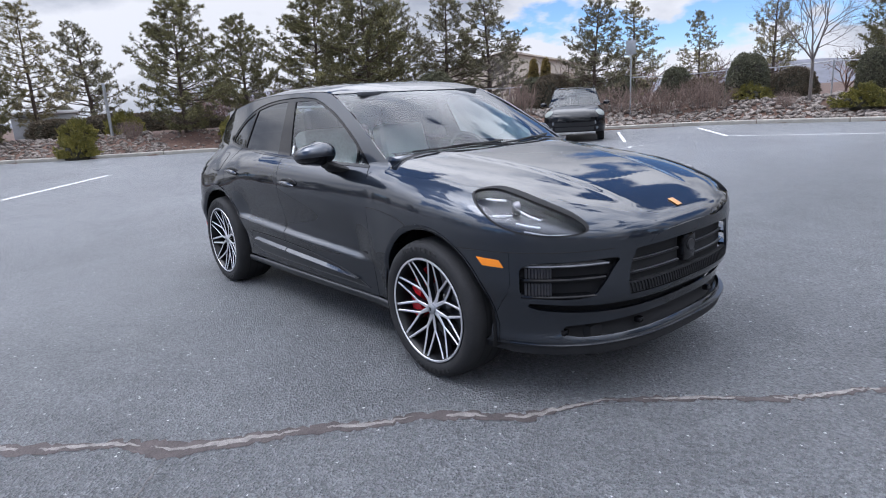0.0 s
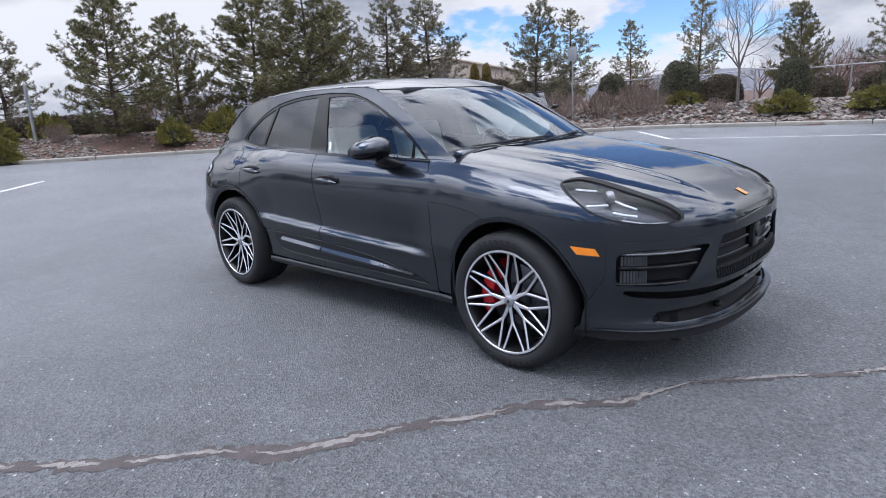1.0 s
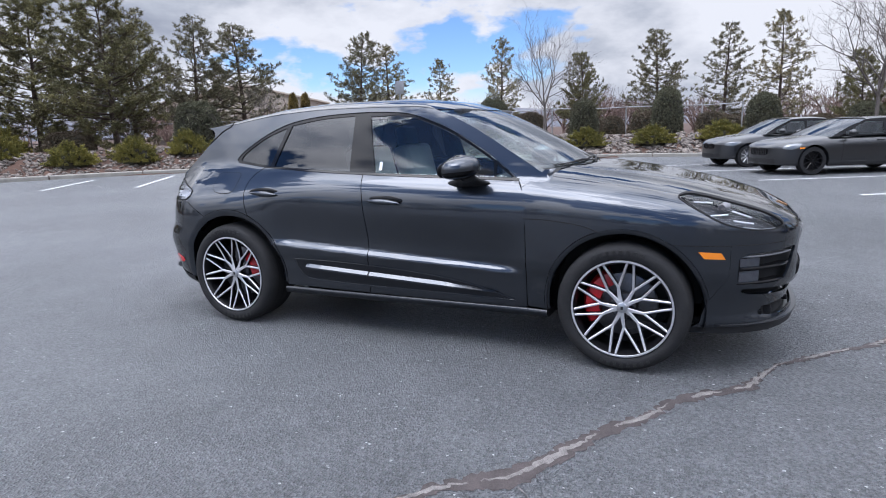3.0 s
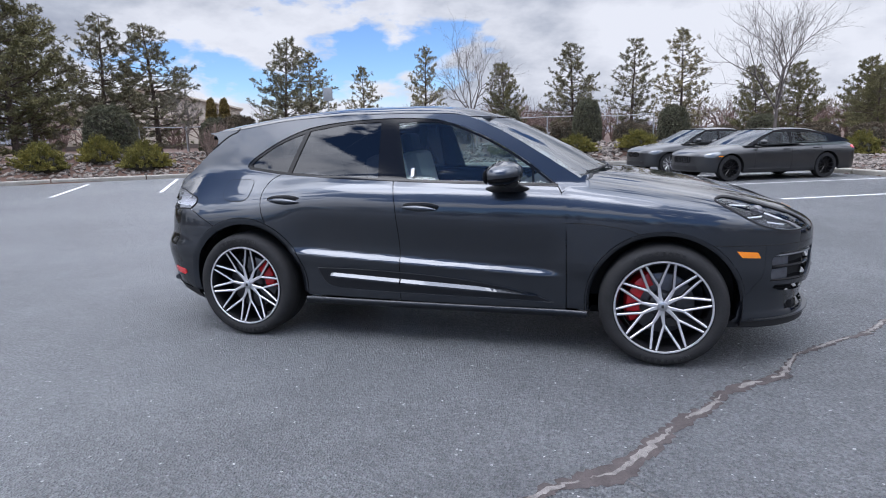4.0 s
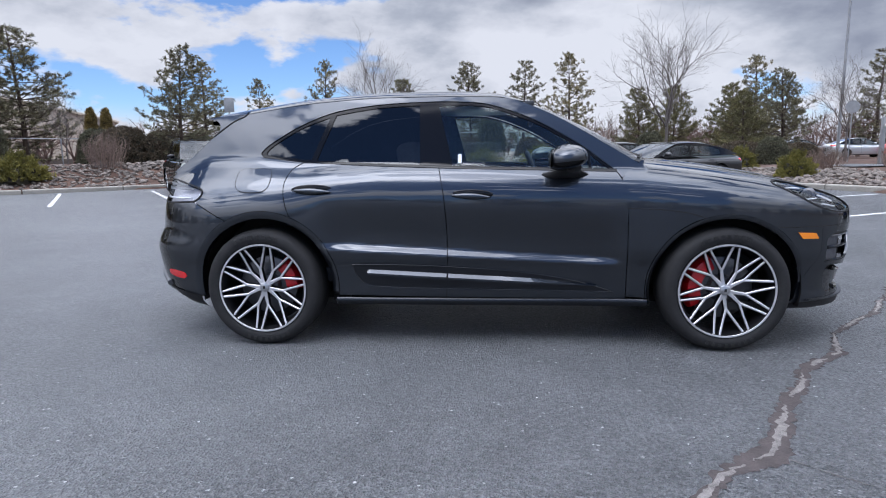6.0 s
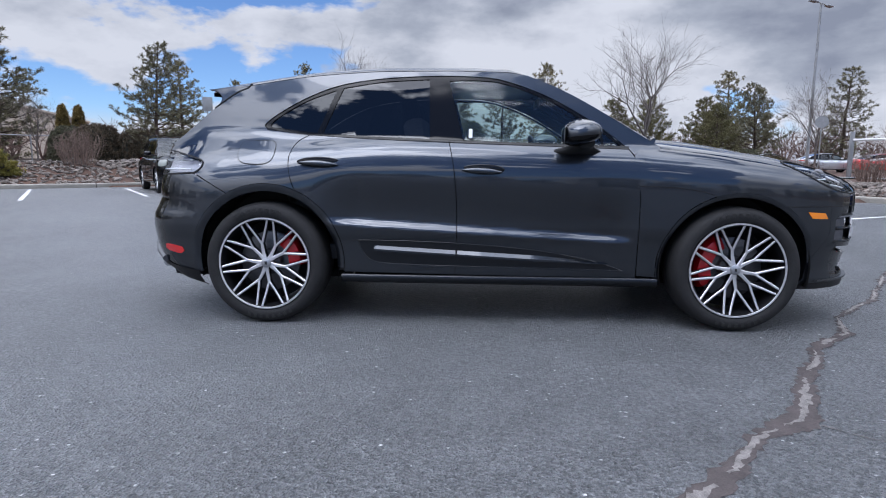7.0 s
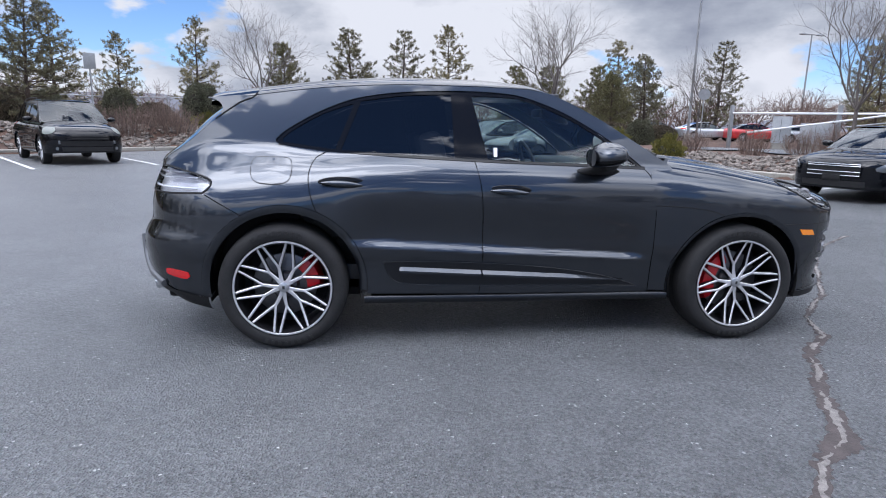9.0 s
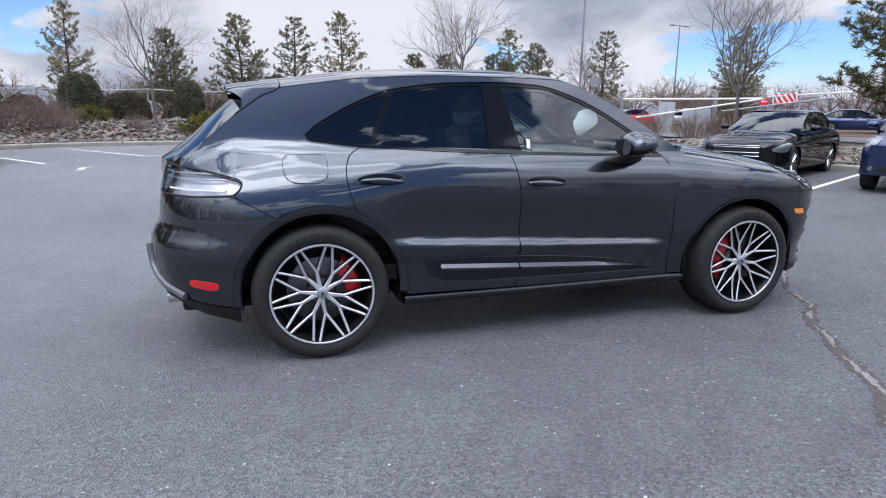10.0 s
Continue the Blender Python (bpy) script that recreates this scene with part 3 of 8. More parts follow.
def panel_data(outline, where, holes=(), step=0.035, gap=0.0026, off=0.0, lip=0.012):
    """A thin body panel: its outer skin on a surface of the car, and a border turned inwards."""
    put = SURFACES[where]
    outline = shrink(np.asarray(outline, float), gap) if gap else np.asarray(outline, float)
    holes = [grow(np.asarray(h, float), gap) for h in holes]
    p, f = sheet(outline, holes, step)
    at = put(p)
    e = 0.0015
    du, dv = put(p + (e, 0)) - put(p - (e, 0)), put(p + (0, e)) - put(p - (0, e))
    n = np.cross(du, dv)
    n /= np.linalg.norm(n, axis=1, keepdims=True) + 1e-12
    # the side looks to -y, the top to +z, the nose to +x
    towards = FACING[where]
    turned = n @ np.array(towards) < 0
    n[turned] *= -1
    fn = np.cross(at[f[:, 1]] - at[f[:, 0]], at[f[:, 2]] - at[f[:, 0]])
    wrong = np.einsum("ij,ij->i", fn, n[f].mean(1)) < 0
    f[wrong] = f[wrong][:, ::-1]
    at = at + off * n
    verts, faces, norms = [at], [f], [n]
    if lip:
        count = {}
        for t in f:
            for a, b in ((t[0], t[1]), (t[1], t[2]), (t[2], t[0])):
                count[(a, b)] = count.get((a, b), 0) + 1
        rim = [(a, b) for a, b in count if (b, a) not in count]
        ids = sorted({v for ab in rim for v in ab})
        at_id = {v: i for i, v in enumerate(ids)}
        base = len(at)
        down = at[ids] - lip * n[ids]
        edge_n = np.zeros((len(ids), 3))
        for a, b in rim:
            w = np.cross(at[b] - at[a], n[a])
            edge_n[at_id[a]] += w
            edge_n[at_id[b]] += w
        edge_n /= np.linalg.norm(edge_n, axis=1, keepdims=True) + 1e-12
        verts += [at[ids], down]
        norms += [edge_n, edge_n]
        k = len(ids)
        quads = []
        for a, b in rim:
            ia, ib = base + at_id[a], base + at_id[b]
            quads += [(ib, ia, ia + k), (ib, ia + k, ib + k)]
        faces.append(np.array(quads))
    return np.concatenate(verts), np.concatenate(faces), np.concatenate(norms)


def mirrored(data):
    v, f, n = data
    return v * (1, -1, 1), f[:, ::-1], n * (1, -1, 1)


def merged(*datas):
    vs, fs, ns, k = [], [], [], 0
    for v, f, n in datas:
        vs.append(v), fs.append(f + k), ns.append(n)
        k += len(v)
    return np.concatenate(vs), np.concatenate(fs), np.concatenate(ns)


def skin(name, data, mat, parent, label=""):
    v, f, n = data
    return mesh_object(name, v.round(5), f.tolist(), mat, parent, label, smooth=True, normals=n)


def arc(cx, cz, r, a0, a1, step=0.02):
    k = max(3, int(abs(radians(a1 - a0)) * r / step))
    a = np.radians(np.linspace(a0, a1, k + 1))
    return np.stack([cx + r * np.cos(a), cz + r * np.sin(a)], 1)


def both_sides(name, data, mat, car, label=""):
    skin(name, data, mat, car, label)
    return skin(name, mirrored(data), mat, car, label)


# ---- lines on the side of the car, as (x, z) ----
DOOR_FRONT = [(0.772, 1.071), (0.802, 1.02), (0.822, 0.954), (0.833, 0.85), (0.838, 0.6), (0.839, 0.296)]
DOOR_MID = [(-0.292, 1.103), (-0.262, 0.96), (-0.246, 0.80), (-0.240, 0.622), (-0.242, 0.45), (-0.250, 0.306)]
DOOR_REAR = [(-1.146, 1.146), (-1.215, 1.105), (-1.247, 1.04), (-1.251, 0.973), (-1.235, 0.89), (-1.205, 0.805)]
GLASS_TOP = [(0.772, 1.071), (0.66, 1.158), (0.529, 1.250), (0.278, 1.388), (0.029, 1.478), (-0.16, 1.502), (-0.40, 1.506), (-0.70, 1.492), (-0.97, 1.452), (-1.18, 1.375), (-1.36, 1.275), (-1.43, 1.222), (-1.445, 1.197), (-1.42, 1.180)]
PILLAR_LINE = [(0.925, 1.108), (0.559, 1.331), (0.36, 1.437), (0.178, 1.513)]
HUB_REAR = (-1.392, 0.380)
FLARE = 0.045


def belt_line(x0, x1):
    xs = np.linspace(x0, x1, max(3, int(abs(x1 - x0) / 0.03)))
    return np.stack([xs, belt(xs)], 1)


def build_car():
    car = thing("sport_utility_car", pose(0, 0, 0), "dark grey metallic five-door sports utility car parked on the asphalt", "car")
    # inner dark skin behind the gaps
    inner = join_lines(straight([(0.86, 1.05), (0.86, 0.30), (-0.93, 0.32)]), arc(*HUB_REAR, ARCH_R + 0.01, -8, 100), straight([(-1.47, 0.82), (-1.75, 0.9), (-1.75, 1.12), (-1.2, 1.12), (0.80, 1.05)]))
    both_sides("inner_shell", panel_data(inner, "side", step=0.08, off=-0.016, lip=0), GAP, car)
    # doors
    front_door = join_lines(curve(DOOR_FRONT), straight([(0.839, 0.296), (-0.250, 0.306)]), curve(DOOR_MID[::-1]), belt_line(-0.292, 0.772))
    rear_door = join_lines(curve(DOOR_MID), straight([(-0.250, 0.306), (-0.920, 0.316)]), arc(*HUB_REAR, ARCH_R + FLARE, -8, 66.5), curve(DOOR_REAR[::-1])[1:], belt_line(-1.146, -0.292))
    doors = []
    for name, line, label in (("front_door", front_door, "closed front door panel"), ("rear_door", rear_door, "closed rear door panel")):
        data = panel_data(line, "side", step=0.016)
        doors.append(skin(name, data, PAINT, car))
        skin(name, mirrored(data), PAINT, car)
    # body side: pillars, cant rail and rear quarter
    rail_x = np.linspace(0.178, -1.56, 60)
    rail = np.stack([rail_x, rail_z(rail_x)], 1)
    rail[:4, 1] = np.linspace(1.513, rail[4, 1], 5)[:4]
    rear_edge = curve([(-1.56, rail_z(-1.56)), (-1.66, 1.415), (-1.80, 1.315), (-1.96, 1.180), (-2.09, 1.088), (-2.155, 1.050)])
    light_top = curve([(-2.155, 1.050), (-2.08, 1.046), (-1.995, 1.032), (-1.87, 1.008), (-1.795, 0.985), (-1.783, 0.962), (-1.80, 0.930), (-1.83, 0.908)])
    seam = straight([(-1.83, 0.908), (-1.625, 0.792)])
    a0 = math.degrees(math.atan2(0.792 - HUB_REAR[1], -1.625 - HUB_REAR[0]))
    quarter = join_lines(curve(PILLAR_LINE), rail, rear_edge, light_top, seam, arc(*HUB_REAR, ARCH_R + FLARE, a0, 66.5), curve(DOOR_REAR[::-1])[1:], straight([(-1.146, 1.146), (-1.42, 1.180)]), curve(GLASS_TOP[::-1]), straight([(0.772, 1.071), (0.80, 1.03), (0.86, 1.07), (0.925, 1.108)]))
    both_sides("body_side", panel_data(quarter, "side", step=0.03), PAINT, car)
    # window trims and glass
    dlo = join_lines(curve(GLASS_TOP), straight([(-1.42, 1.180), (-1.146, 1.146)]), belt_line(-1.146, 0.772))
    w_front = join_lines(curve([(-0.205, 1.108), (-0.296, 1.478)]), curve([(-0.296, 1.478), (-0.1, 1.478), (0.05, 1.455), (0.278, 1.368), (0.45, 1.275), (0.602, 1.180)]), straight([(0.602, 1.180), (0.612, 1.088)]), belt_line(0.612, -0.205) + (0, 0.008))
    w_small = join_lines(straight([(0.632, 1.090), (0.622, 1.165)]), curve([(0.622, 1.165), (0.68, 1.12), (0.735, 1.083)]), straight([(0.735, 1.083), (0.632, 1.090)]))
    w_rear = join_lines(straight([(-0.412, 1.120), (-0.424, 1.486)]), curve([(-0.424, 1.486), (-0.70, 1.472), (-0.955, 1.435)]), straight([(-0.955, 1.435), (-1.070, 1.152)]), belt_line(-1.070, -0.412) + (0, 0.008))
    w_quart = join_lines(straight([(-1.108, 1.160), (-1.000, 1.420)]), curve([(-1.000, 1.420), (-1.18, 1.355), (-1.34, 1.265), (-1.405, 1.213), (-1.40, 1.190)]), straight([(-1.40, 1.190), (-1.108, 1.160)]))
    wins = [w_front, w_small, w_rear, w_quart]
    both_sides("window_trim", panel_data(dlo, "side", wins, step=0.03, off=-0.004), BLACK_GLOSS, car, "gloss black pillar trim round the side windows")
    for k, w in enumerate(wins):
        for flip in (False, True):
            data = panel_data(w, "side", step=0.04, gap=-0.004, off=-0.010, lip=0)
            ob = skin("side_window", mirrored(data) if flip else data, GLASS_FRONT if k < 2 else GLASS_TINT, car, "clear front door glass" if k < 2 else "dark privacy glass")
            ob.visible_shadow = False
    strip = belt_line(-1.14, 0.775)
    both_sides("belt_strip", panel_data(join_lines(strip + (0, 0.010), strip[::-1] - (0, 0.006)), "side", step=0.05, gap=0, off=0.003, lip=0.006), BLACK_GLOSS, car)
    quarter_base = straight([(-1.135, 1.146), (-1.43, 1.182)], 0.03)
    both_sides("quarter_strip", panel_data(join_lines(quarter_base + (0, 0.012), quarter_base[::-1] - (0, 0.006)), "side", step=0.05, gap=0, off=0.003, lip=0.006), BLACK_GLOSS, car)
    # front wing below the bonnet's seam
    HOOD_SEAM = [(0.826, 0.853), (1.0, 0.848), (1.146, 0.832), (1.225, 0.812), (1.262, 0.797)]
    a1 = math.degrees(math.atan2(0.797 - HUB_Z, 1.262 - AXLE))
    wing = join_lines(curve(HOOD_SEAM), arc(AXLE, HUB_Z, ARCH_R + 0.028, a1, 188), straight([(0.955, 0.304), (0.84, 0.31)]), straight([(0.84, 0.31), (0.838, 0.6), (0.834, 0.80), (0.826, 0.853)]))
    both_sides("front_wing", panel_data(wing, "side", step=0.03), PAINT, car)
    for s in (-1, 1):
        for seam in (curve(HOOD_SEAM, 0.03), straight([(1.66, 0.7442), (2.26, 0.7442)], 0.03)):
            part("shut_line", pipe([(x, s * (float(side_y(x, z)) - 0.0005), z) for x, z in seam], 0.0026, 5), GAP, car)
    # bonnet: top, and the sides that wrap down to the arch
    q = 0.965
    xs = np.linspace(0.80, 2.328, 110)
    zsplit = SHOULDER + q * (top_line(xs) - SHOULDER)
    ysplit = side_y(xs, zsplit)
    ysplit = outline_at(xs, np.full_like(xs, SHOULDER)) * (1 - q**CROWN) ** (1 / CROWN)
    cowl = [(1.085 - 0.35 * y * y, y) for y in np.linspace(-0.70, 0.70, 41)]
    keep = xs > cowl[0][0] + 0.01
    right = np.stack([xs[keep], -ysplit[keep]], 1)
    top = join_lines(np.array(cowl)[::-1], right, right[::-1] * (1, -1))
    top[:, 0] = np.minimum(top[:, 0], 2.328)
    b_top = panel_data(top, "bonnet", step=0.03, gap=0.0, lip=0)
    a2 = 180 - a1
    side_up = np.stack([xs, zsplit], 1)
    first = xs > 0.925
    side_line = join_lines(straight([(0.826, 0.853), (0.806, 0.99), (0.802, 1.03), (0.925, zsplit[first][0])]), side_up[first], straight([(2.328, zsplit[-1]), (2.333, 0.745)]), straight([(2.333, 0.745), (1.66, 0.745)], 0.015), arc(AXLE, HUB_Z, ARCH_R + 0.028, math.degrees(math.atan2(0.745 - HUB_Z, 1.66 - AXLE)), a1), curve(HOOD_SEAM[::-1]))
    lamp_line = curve([(1.666, 0.990), (1.682, 1.003), (1.745, 1.003), (1.90, 0.967), (2.08, 0.911), (2.168, 0.866), (2.193, 0.832), (2.165, 0.819), (2.10, 0.817), (2.0, 0.828), (1.89, 0.862), (1.78, 0.922), (1.695, 0.970)], closed=True)
    b_side = panel_data(side_line, "side", [lamp_line], step=0.028, gap=0.0, lip=0.008)
    tip = join_lines(straight([(-0.34, 0.7455), (0.34, 0.7455)], 0.03), curve([(0.34, 0.7455), (0.30, 0.768), (0.2, 0.784), (0, 0.790), (-0.2, 0.784), (-0.30, 0.768), (-0.34, 0.7455)], 0.03))
    b_tip = panel_data(tip, "nose", step=0.03, gap=0, lip=0.01)
    skin("bonnet", merged(b_top, b_side, mirrored(b_side), b_tip), PAINT, car, "clamshell bonnet reflecting the clouded sky")
    # headlights
    for flip in (False, True):
        data = panel_data(lamp_line, "side", step=0.03, gap=0.001, off=-0.002, lip=0.02)
        deep = panel_data(lamp_line, "side", step=0.03, gap=0.001, off=-0.055, lip=0)
        wall_data = panel_data(lamp_line, "side", step=0.3, gap=0.0012, off=-0.008, lip=0.05)
        bowl = skin("headlight", mirrored(deep) if flip else deep, LAMP_BASE, car, "clear headlight with four bright bars")
        seal = panel_data(grow(lamp_line, 0.002), "side", [shrink(lamp_line, 0.005)], step=0.03, gap=0, off=0.0025, lip=0.008)
        skin("lamp_seal", mirrored(seal) if flip else seal, GAP, bowl, "black rubber seal")
        ob = skin("lens", mirrored(data) if flip else data, GLASS_LAMP, bowl, "clear lens")
        ob.visible_shadow = False
        s = 1 if flip else -1

        def at_lamp(x, z, deep=0.03):
            y = float(side_y(x, z)) - deep
            return Vector((x, s * y, z))

        for (x0, z0), (x1, z1) in (((1.745, 0.962), (1.835, 0.955)), ((1.83, 0.895), (1.915, 0.900)), ((1.935, 0.915), (2.03, 0.880)), ((1.945, 0.868), (2.04, 0.850))):
            part("light_bar", pipe([at_lamp(x0, z0), at_lamp((x0 + x1) / 2, (z0 + z1) / 2, 0.026), at_lamp(x1, z1)], 0.0048), LAMP_WHITE, bowl)
        c = at_lamp(1.885, 0.925, 0.05)
        bm = lathe([(0.001, 0.0), (0.022, 0.0), (0.032, 0.012), (0.034, 0.03)], 20)
        bmesh.ops.rotate(bm, verts=bm.verts, cent=(0, 0, 0), matrix=Euler((0, 0, radians(-35 if s < 0 else 35))).to_matrix())
        bmesh.ops.translate(bm, verts=bm.verts, vec=c)
        part("projector", bm, DISC, bowl)
        part("light_blade", pipe([at_lamp(1.99, 0.835, 0.02), at_lamp(2.08, 0.818, 0.018), at_lamp(2.15, 0.818, 0.018)], 0.005), SILVER, bowl)
    # windscreen and roof
    pl = curve(PILLAR_LINE, 0.03)
    edge_y = side_y(pl[:, 0], pl[:, 1]) - 0.012
    top_y = np.linspace(-edge_y[-1], edge_y[-1], 31)
    t0 = 0.178 + 0.35 * edge_y[-1] ** 2
    header = np.stack([t0 - 0.35 * top_y**2, top_y], 1)
    b0 = 0.925 + 0.35 * edge_y[0] ** 2
    low_y = np.linspace(edge_y[0], -edge_y[0], 41)
    screen = join_lines(np.stack([pl[:, 0], -edge_y], 1), header[1:], np.stack([pl[::-1, 0], edge_y[::-1]], 1)[1:], np.stack([b0 - 0.35 * low_y**2, low_y], 1)[1:-1])
    ob = skin("windscreen", panel_data(screen, "screen", step=0.05, gap=0.001, off=-0.003), GLASS_SCREEN, car, "clear windscreen mirroring the clouds")
    ob.visible_shadow = False
    rx = rail_x[3:]
    roof_side = np.stack([rx, -glass_y(rx, rail_z(rx)) * 0.999], 1)
    back = np.stack([np.full(25, -1.56), np.linspace(roof_side[-1, 1], -roof_side[-1, 1], 25)], 1)
    roof = join_lines(header[::-1] + (0.004, 0), roof_side, back[1:-1], roof_side[::-1] * (1, -1))
    skin("roof", panel_data(roof, "roof", step=0.05, gap=0.001), PAINT, car)
    return car, doors


CAR, CAR_DOORS = build_car()

# ---- the grey car: bumpers, arches, wheels, fittings ----
def ring_sector(cx, cz, r0, r1, a0, a1):
    return join_lines(arc(cx, cz, r1, a0, a1), arc(cx, cz, r0, a1, a0))


def car_front(car):
    grille = curve([(-0.425, 0.728), (-0.2, 0.733), (0.2, 0.733), (0.425, 0.728)], 0.03)
    grille = join_lines(grille, curve([(0.425, 0.728), (0.455, 0.66), (0.470, 0.575), (0.455, 0.515)], 0.03), straight([(0.455, 0.515), (-0.455, 0.515)], 0.03), curve([(-0.455, 0.515), (-0.470, 0.575), (-0.455, 0.66), (-0.425, 0.728)], 0.03))
    vent = curve([(-0.845, 0.690), (-0.70, 0.700), (-0.525, 0.700), (-0.545, 0.655), (-0.60, 0.575), (-0.65, 0.530), (-0.80, 0.528), (-0.855, 0.545), (-0.865, 0.62)], 0.02, closed=True)
    slot = join_lines(curve([(-0.83, 0.505), (-0.6, 0.488), (-0.3, 0.482), (0, 0.481), (0.3, 0.482), (0.6, 0.488), (0.83, 0.505)], 0.03), curve([(0.83, 0.505), (0.80, 0.470), (0.5, 0.440), (0, 0.436), (-0.5, 0.440), (-0.80, 0.470), (-0.83, 0.505)], 0.03))
    low = join_lines(curve([(-0.70, 0.385), (-0.4, 0.388), (0, 0.39), (0.4, 0.388), (0.70, 0.385)], 0.03), curve([(0.70, 0.385), (0.66, 0.33), (0, 0.325), (-0.66, 0.33), (-0.70, 0.385)], 0.03))
    edge = 0.885
    face = join_lines(straight([(-edge, 0.745), (edge, 0.745)], 0.03), straight([(edge, 0.745), (edge, 0.285)], 0.03), straight([(edge, 0.285), (-edge, 0.285)], 0.03), straight([(-edge, 0.285), (-edge, 0.745)], 0.03))
    holes = [grille, vent, vent * (-1, 1), slot, low]
    front = panel_data(face, "nose", holes, step=0.03, gap=0.0, lip=0.014)
    # the cheek from the wheel arch to the face
    zs = np.linspace(0.285, 0.743, 26)
    w = side_width(NOSE_X) - tuck(zs)
    xe = NOSE_X + (nose_line(zs) - NOSE_X) * (1 - np.clip(edge / w, 0, 1) ** NOSE_POWER) ** (1 / NOSE_POWER)
    a = math.degrees(math.atan2(0.743 - HUB_Z, 1.66 - AXLE))
    b = math.degrees(math.atan2(0.285 - HUB_Z, 0.45))
    cheek = join_lines(np.stack([xe, zs], 1), straight([(xe[-1], 0.743), (1.66, 0.743)], 0.02), arc(AXLE, HUB_Z, ARCH_R + 0.028, a, b), straight([(AXLE + 0.445, 0.285), (xe[0], 0.285)], 0.02))
    c = panel_data(cheek, "side", step=0.025, gap=0.0015, lip=0.02)
    bumper = skin("front_bumper", merged(front, c, mirrored(c)), PAINT, car, "front bumper with large black air openings")
    inner = panel_data(join_lines(straight([(-0.88, 0.735), (0.88, 0.735)], 0.06), straight([(0.88, 0.735), (0.86, 0.29)], 0.06), straight([(0.86, 0.29), (-0.86, 0.29)], 0.06), straight([(-0.86, 0.29), (-0.88, 0.735)], 0.06)), "nose", step=0.05, gap=0, off=-0.050, lip=0)
    skin("radiator_backing", inner, GAP, bumper)

    def bar_on_nose(y0, y1, z, high, deep, off, mat, name, parent, label="", dz=0.0):
        """A bar that follows the front face, proud or sunk by off."""
        ys = np.linspace(y0, y1, 28)
        zz = z + dz * np.linspace(0, 1, 28)
        base = on_nose(np.stack([ys, zz], 1))
        vs, fs = [], []
        for p in base:
            for dx, h in ((off, -high / 2), (off + 0.004, 0), (off, high / 2), (off - deep, high / 2), (off - deep, -high / 2)):
                vs.append((p[0] + dx, p[1], p[2] + h))
        for i in range(len(base) - 1):
            for j in range(5):
                fs.append((i * 5 + j, i * 5 + (j + 1) % 5, (i + 1) * 5 + (j + 1) % 5, (i + 1) * 5 + j))
        fs += [(4, 3, 2, 1, 0), tuple(range(len(vs) - 5, len(vs)))]
        bm = bmesh.new()
        made = [bm.verts.new(v) for v in vs]
        for f in fs:
            bm.faces.new([made[k] for k in f])
        bmesh.ops.recalc_face_normals(bm, faces=bm.faces)
        return part(name, bm, mat, parent, label, sharp=25)

    for z in (0.662, 0.604):
        for s in (-1, 1):
            bar_on_nose(s * 0.445, s * 0.075, z, 0.010, 0.016, -0.030, BLACK_TRIM, "grille_slat", bumper)
            bar_on_nose(s * 0.44, s * 0.085, z + 0.0062, 0.0026, 0.008, -0.028, SILVER, "slat_edge", bumper, "thin silver edge")
    bar_on_nose(-0.460, 0.460, 0.545, 0.056, 0.02, -0.010, BLACK_TRIM, "grille_mesh_band", bumper, "black ribbed band below the grille")
    for k in range(46):
        y = -0.445 + 0.89 * k / 45
        p = on_nose(np.array([[y, 0.545]]))[0]
        part("mesh_rib", box((p[0] - 0.006, y, 0.545), (0.010, 0.006, 0.048), turn=Euler((radians(20), 0, 0)).to_matrix().to_4x4()), GAP, bumper, smooth=False)
    part("grille_centre", box((2.300, 0, 0.655), (0.05, 0.115, 0.135), 0.02), BLACK_GLOSS, bumper)
    part("parking_sensor", tube((2.32, 0, 0.668), (2.334, 0, 0.668), 0.030, 0.027, 24), CABIN_DARK, bumper)
    for s in (-1, 1):
        bar_on_nose(s * 0.84, s * 0.565, 0.680, 0.010, 0.05, -0.006, GREY_FRAME, "vent_light_strip", bumper, "narrow clear daytime light strip")
        bar_on_nose(s * 0.85, s * 0.575, 0.615, 0.014, 0.06, -0.012, BLACK_GLOSS, "vent_blade", bumper)
        for k in range(9):
            y = s * (0.835 - 0.0085 * k)
            for z, h in ((0.645, 0.044), (0.570, 0.058)):
                p = on_nose(np.array([[y, z]]))[0]
                part("vent_fin", box((p[0] - 0.036, y, z), (0.012, 0.0035, h)), DISC, bumper, smooth=False)
        bar_on_nose(s * 0.855, s * 0.62, 0.536, 0.012, 0.07, -0.002, BLACK_GLOSS, "vent_floor", bumper)
    bar_on_nose(-0.90, 0.90, 0.268, 0.046, 0.10, 0.010, BLACK_TRIM, "front_lip", bumper, "black front splitter lip")
    bar_on_nose(-0.86, 0.86, 0.298, 0.010, 0.06, 0.020, PAINT_DARK, "lip_edge", bumper)
    for y in (-0.33, -0.70, 0.33):
        p = on_nose(np.array([[y, 0.352]]))[0]
        part("front_sensor", box((p[0] - 0.012, y, 0.352), (0.03, 0.035, 0.026), 0.004), BLACK_GLOSS, bumper)
    # amber side marker
    mk = straight([(1.782, 0.713), (1.893, 0.706), (1.915, 0.672), (1.812, 0.676), (1.782, 0.713)], 0.02)[:-1]
    for flip in (False, True):
        d = panel_data(mk, "side", step=0.02, gap=0, off=0.004, lip=0.006)
        skin("side_marker", mirrored(d) if flip else d, AMBER, bumper, "amber side marker lamp")
    # badge: a plain small shield
    p = on_bonnet(np.array([[2.235, -0.0]]))[0]
    dz = on_bonnet(np.array([[2.255, 0.0], [2.215, 0.0]]))
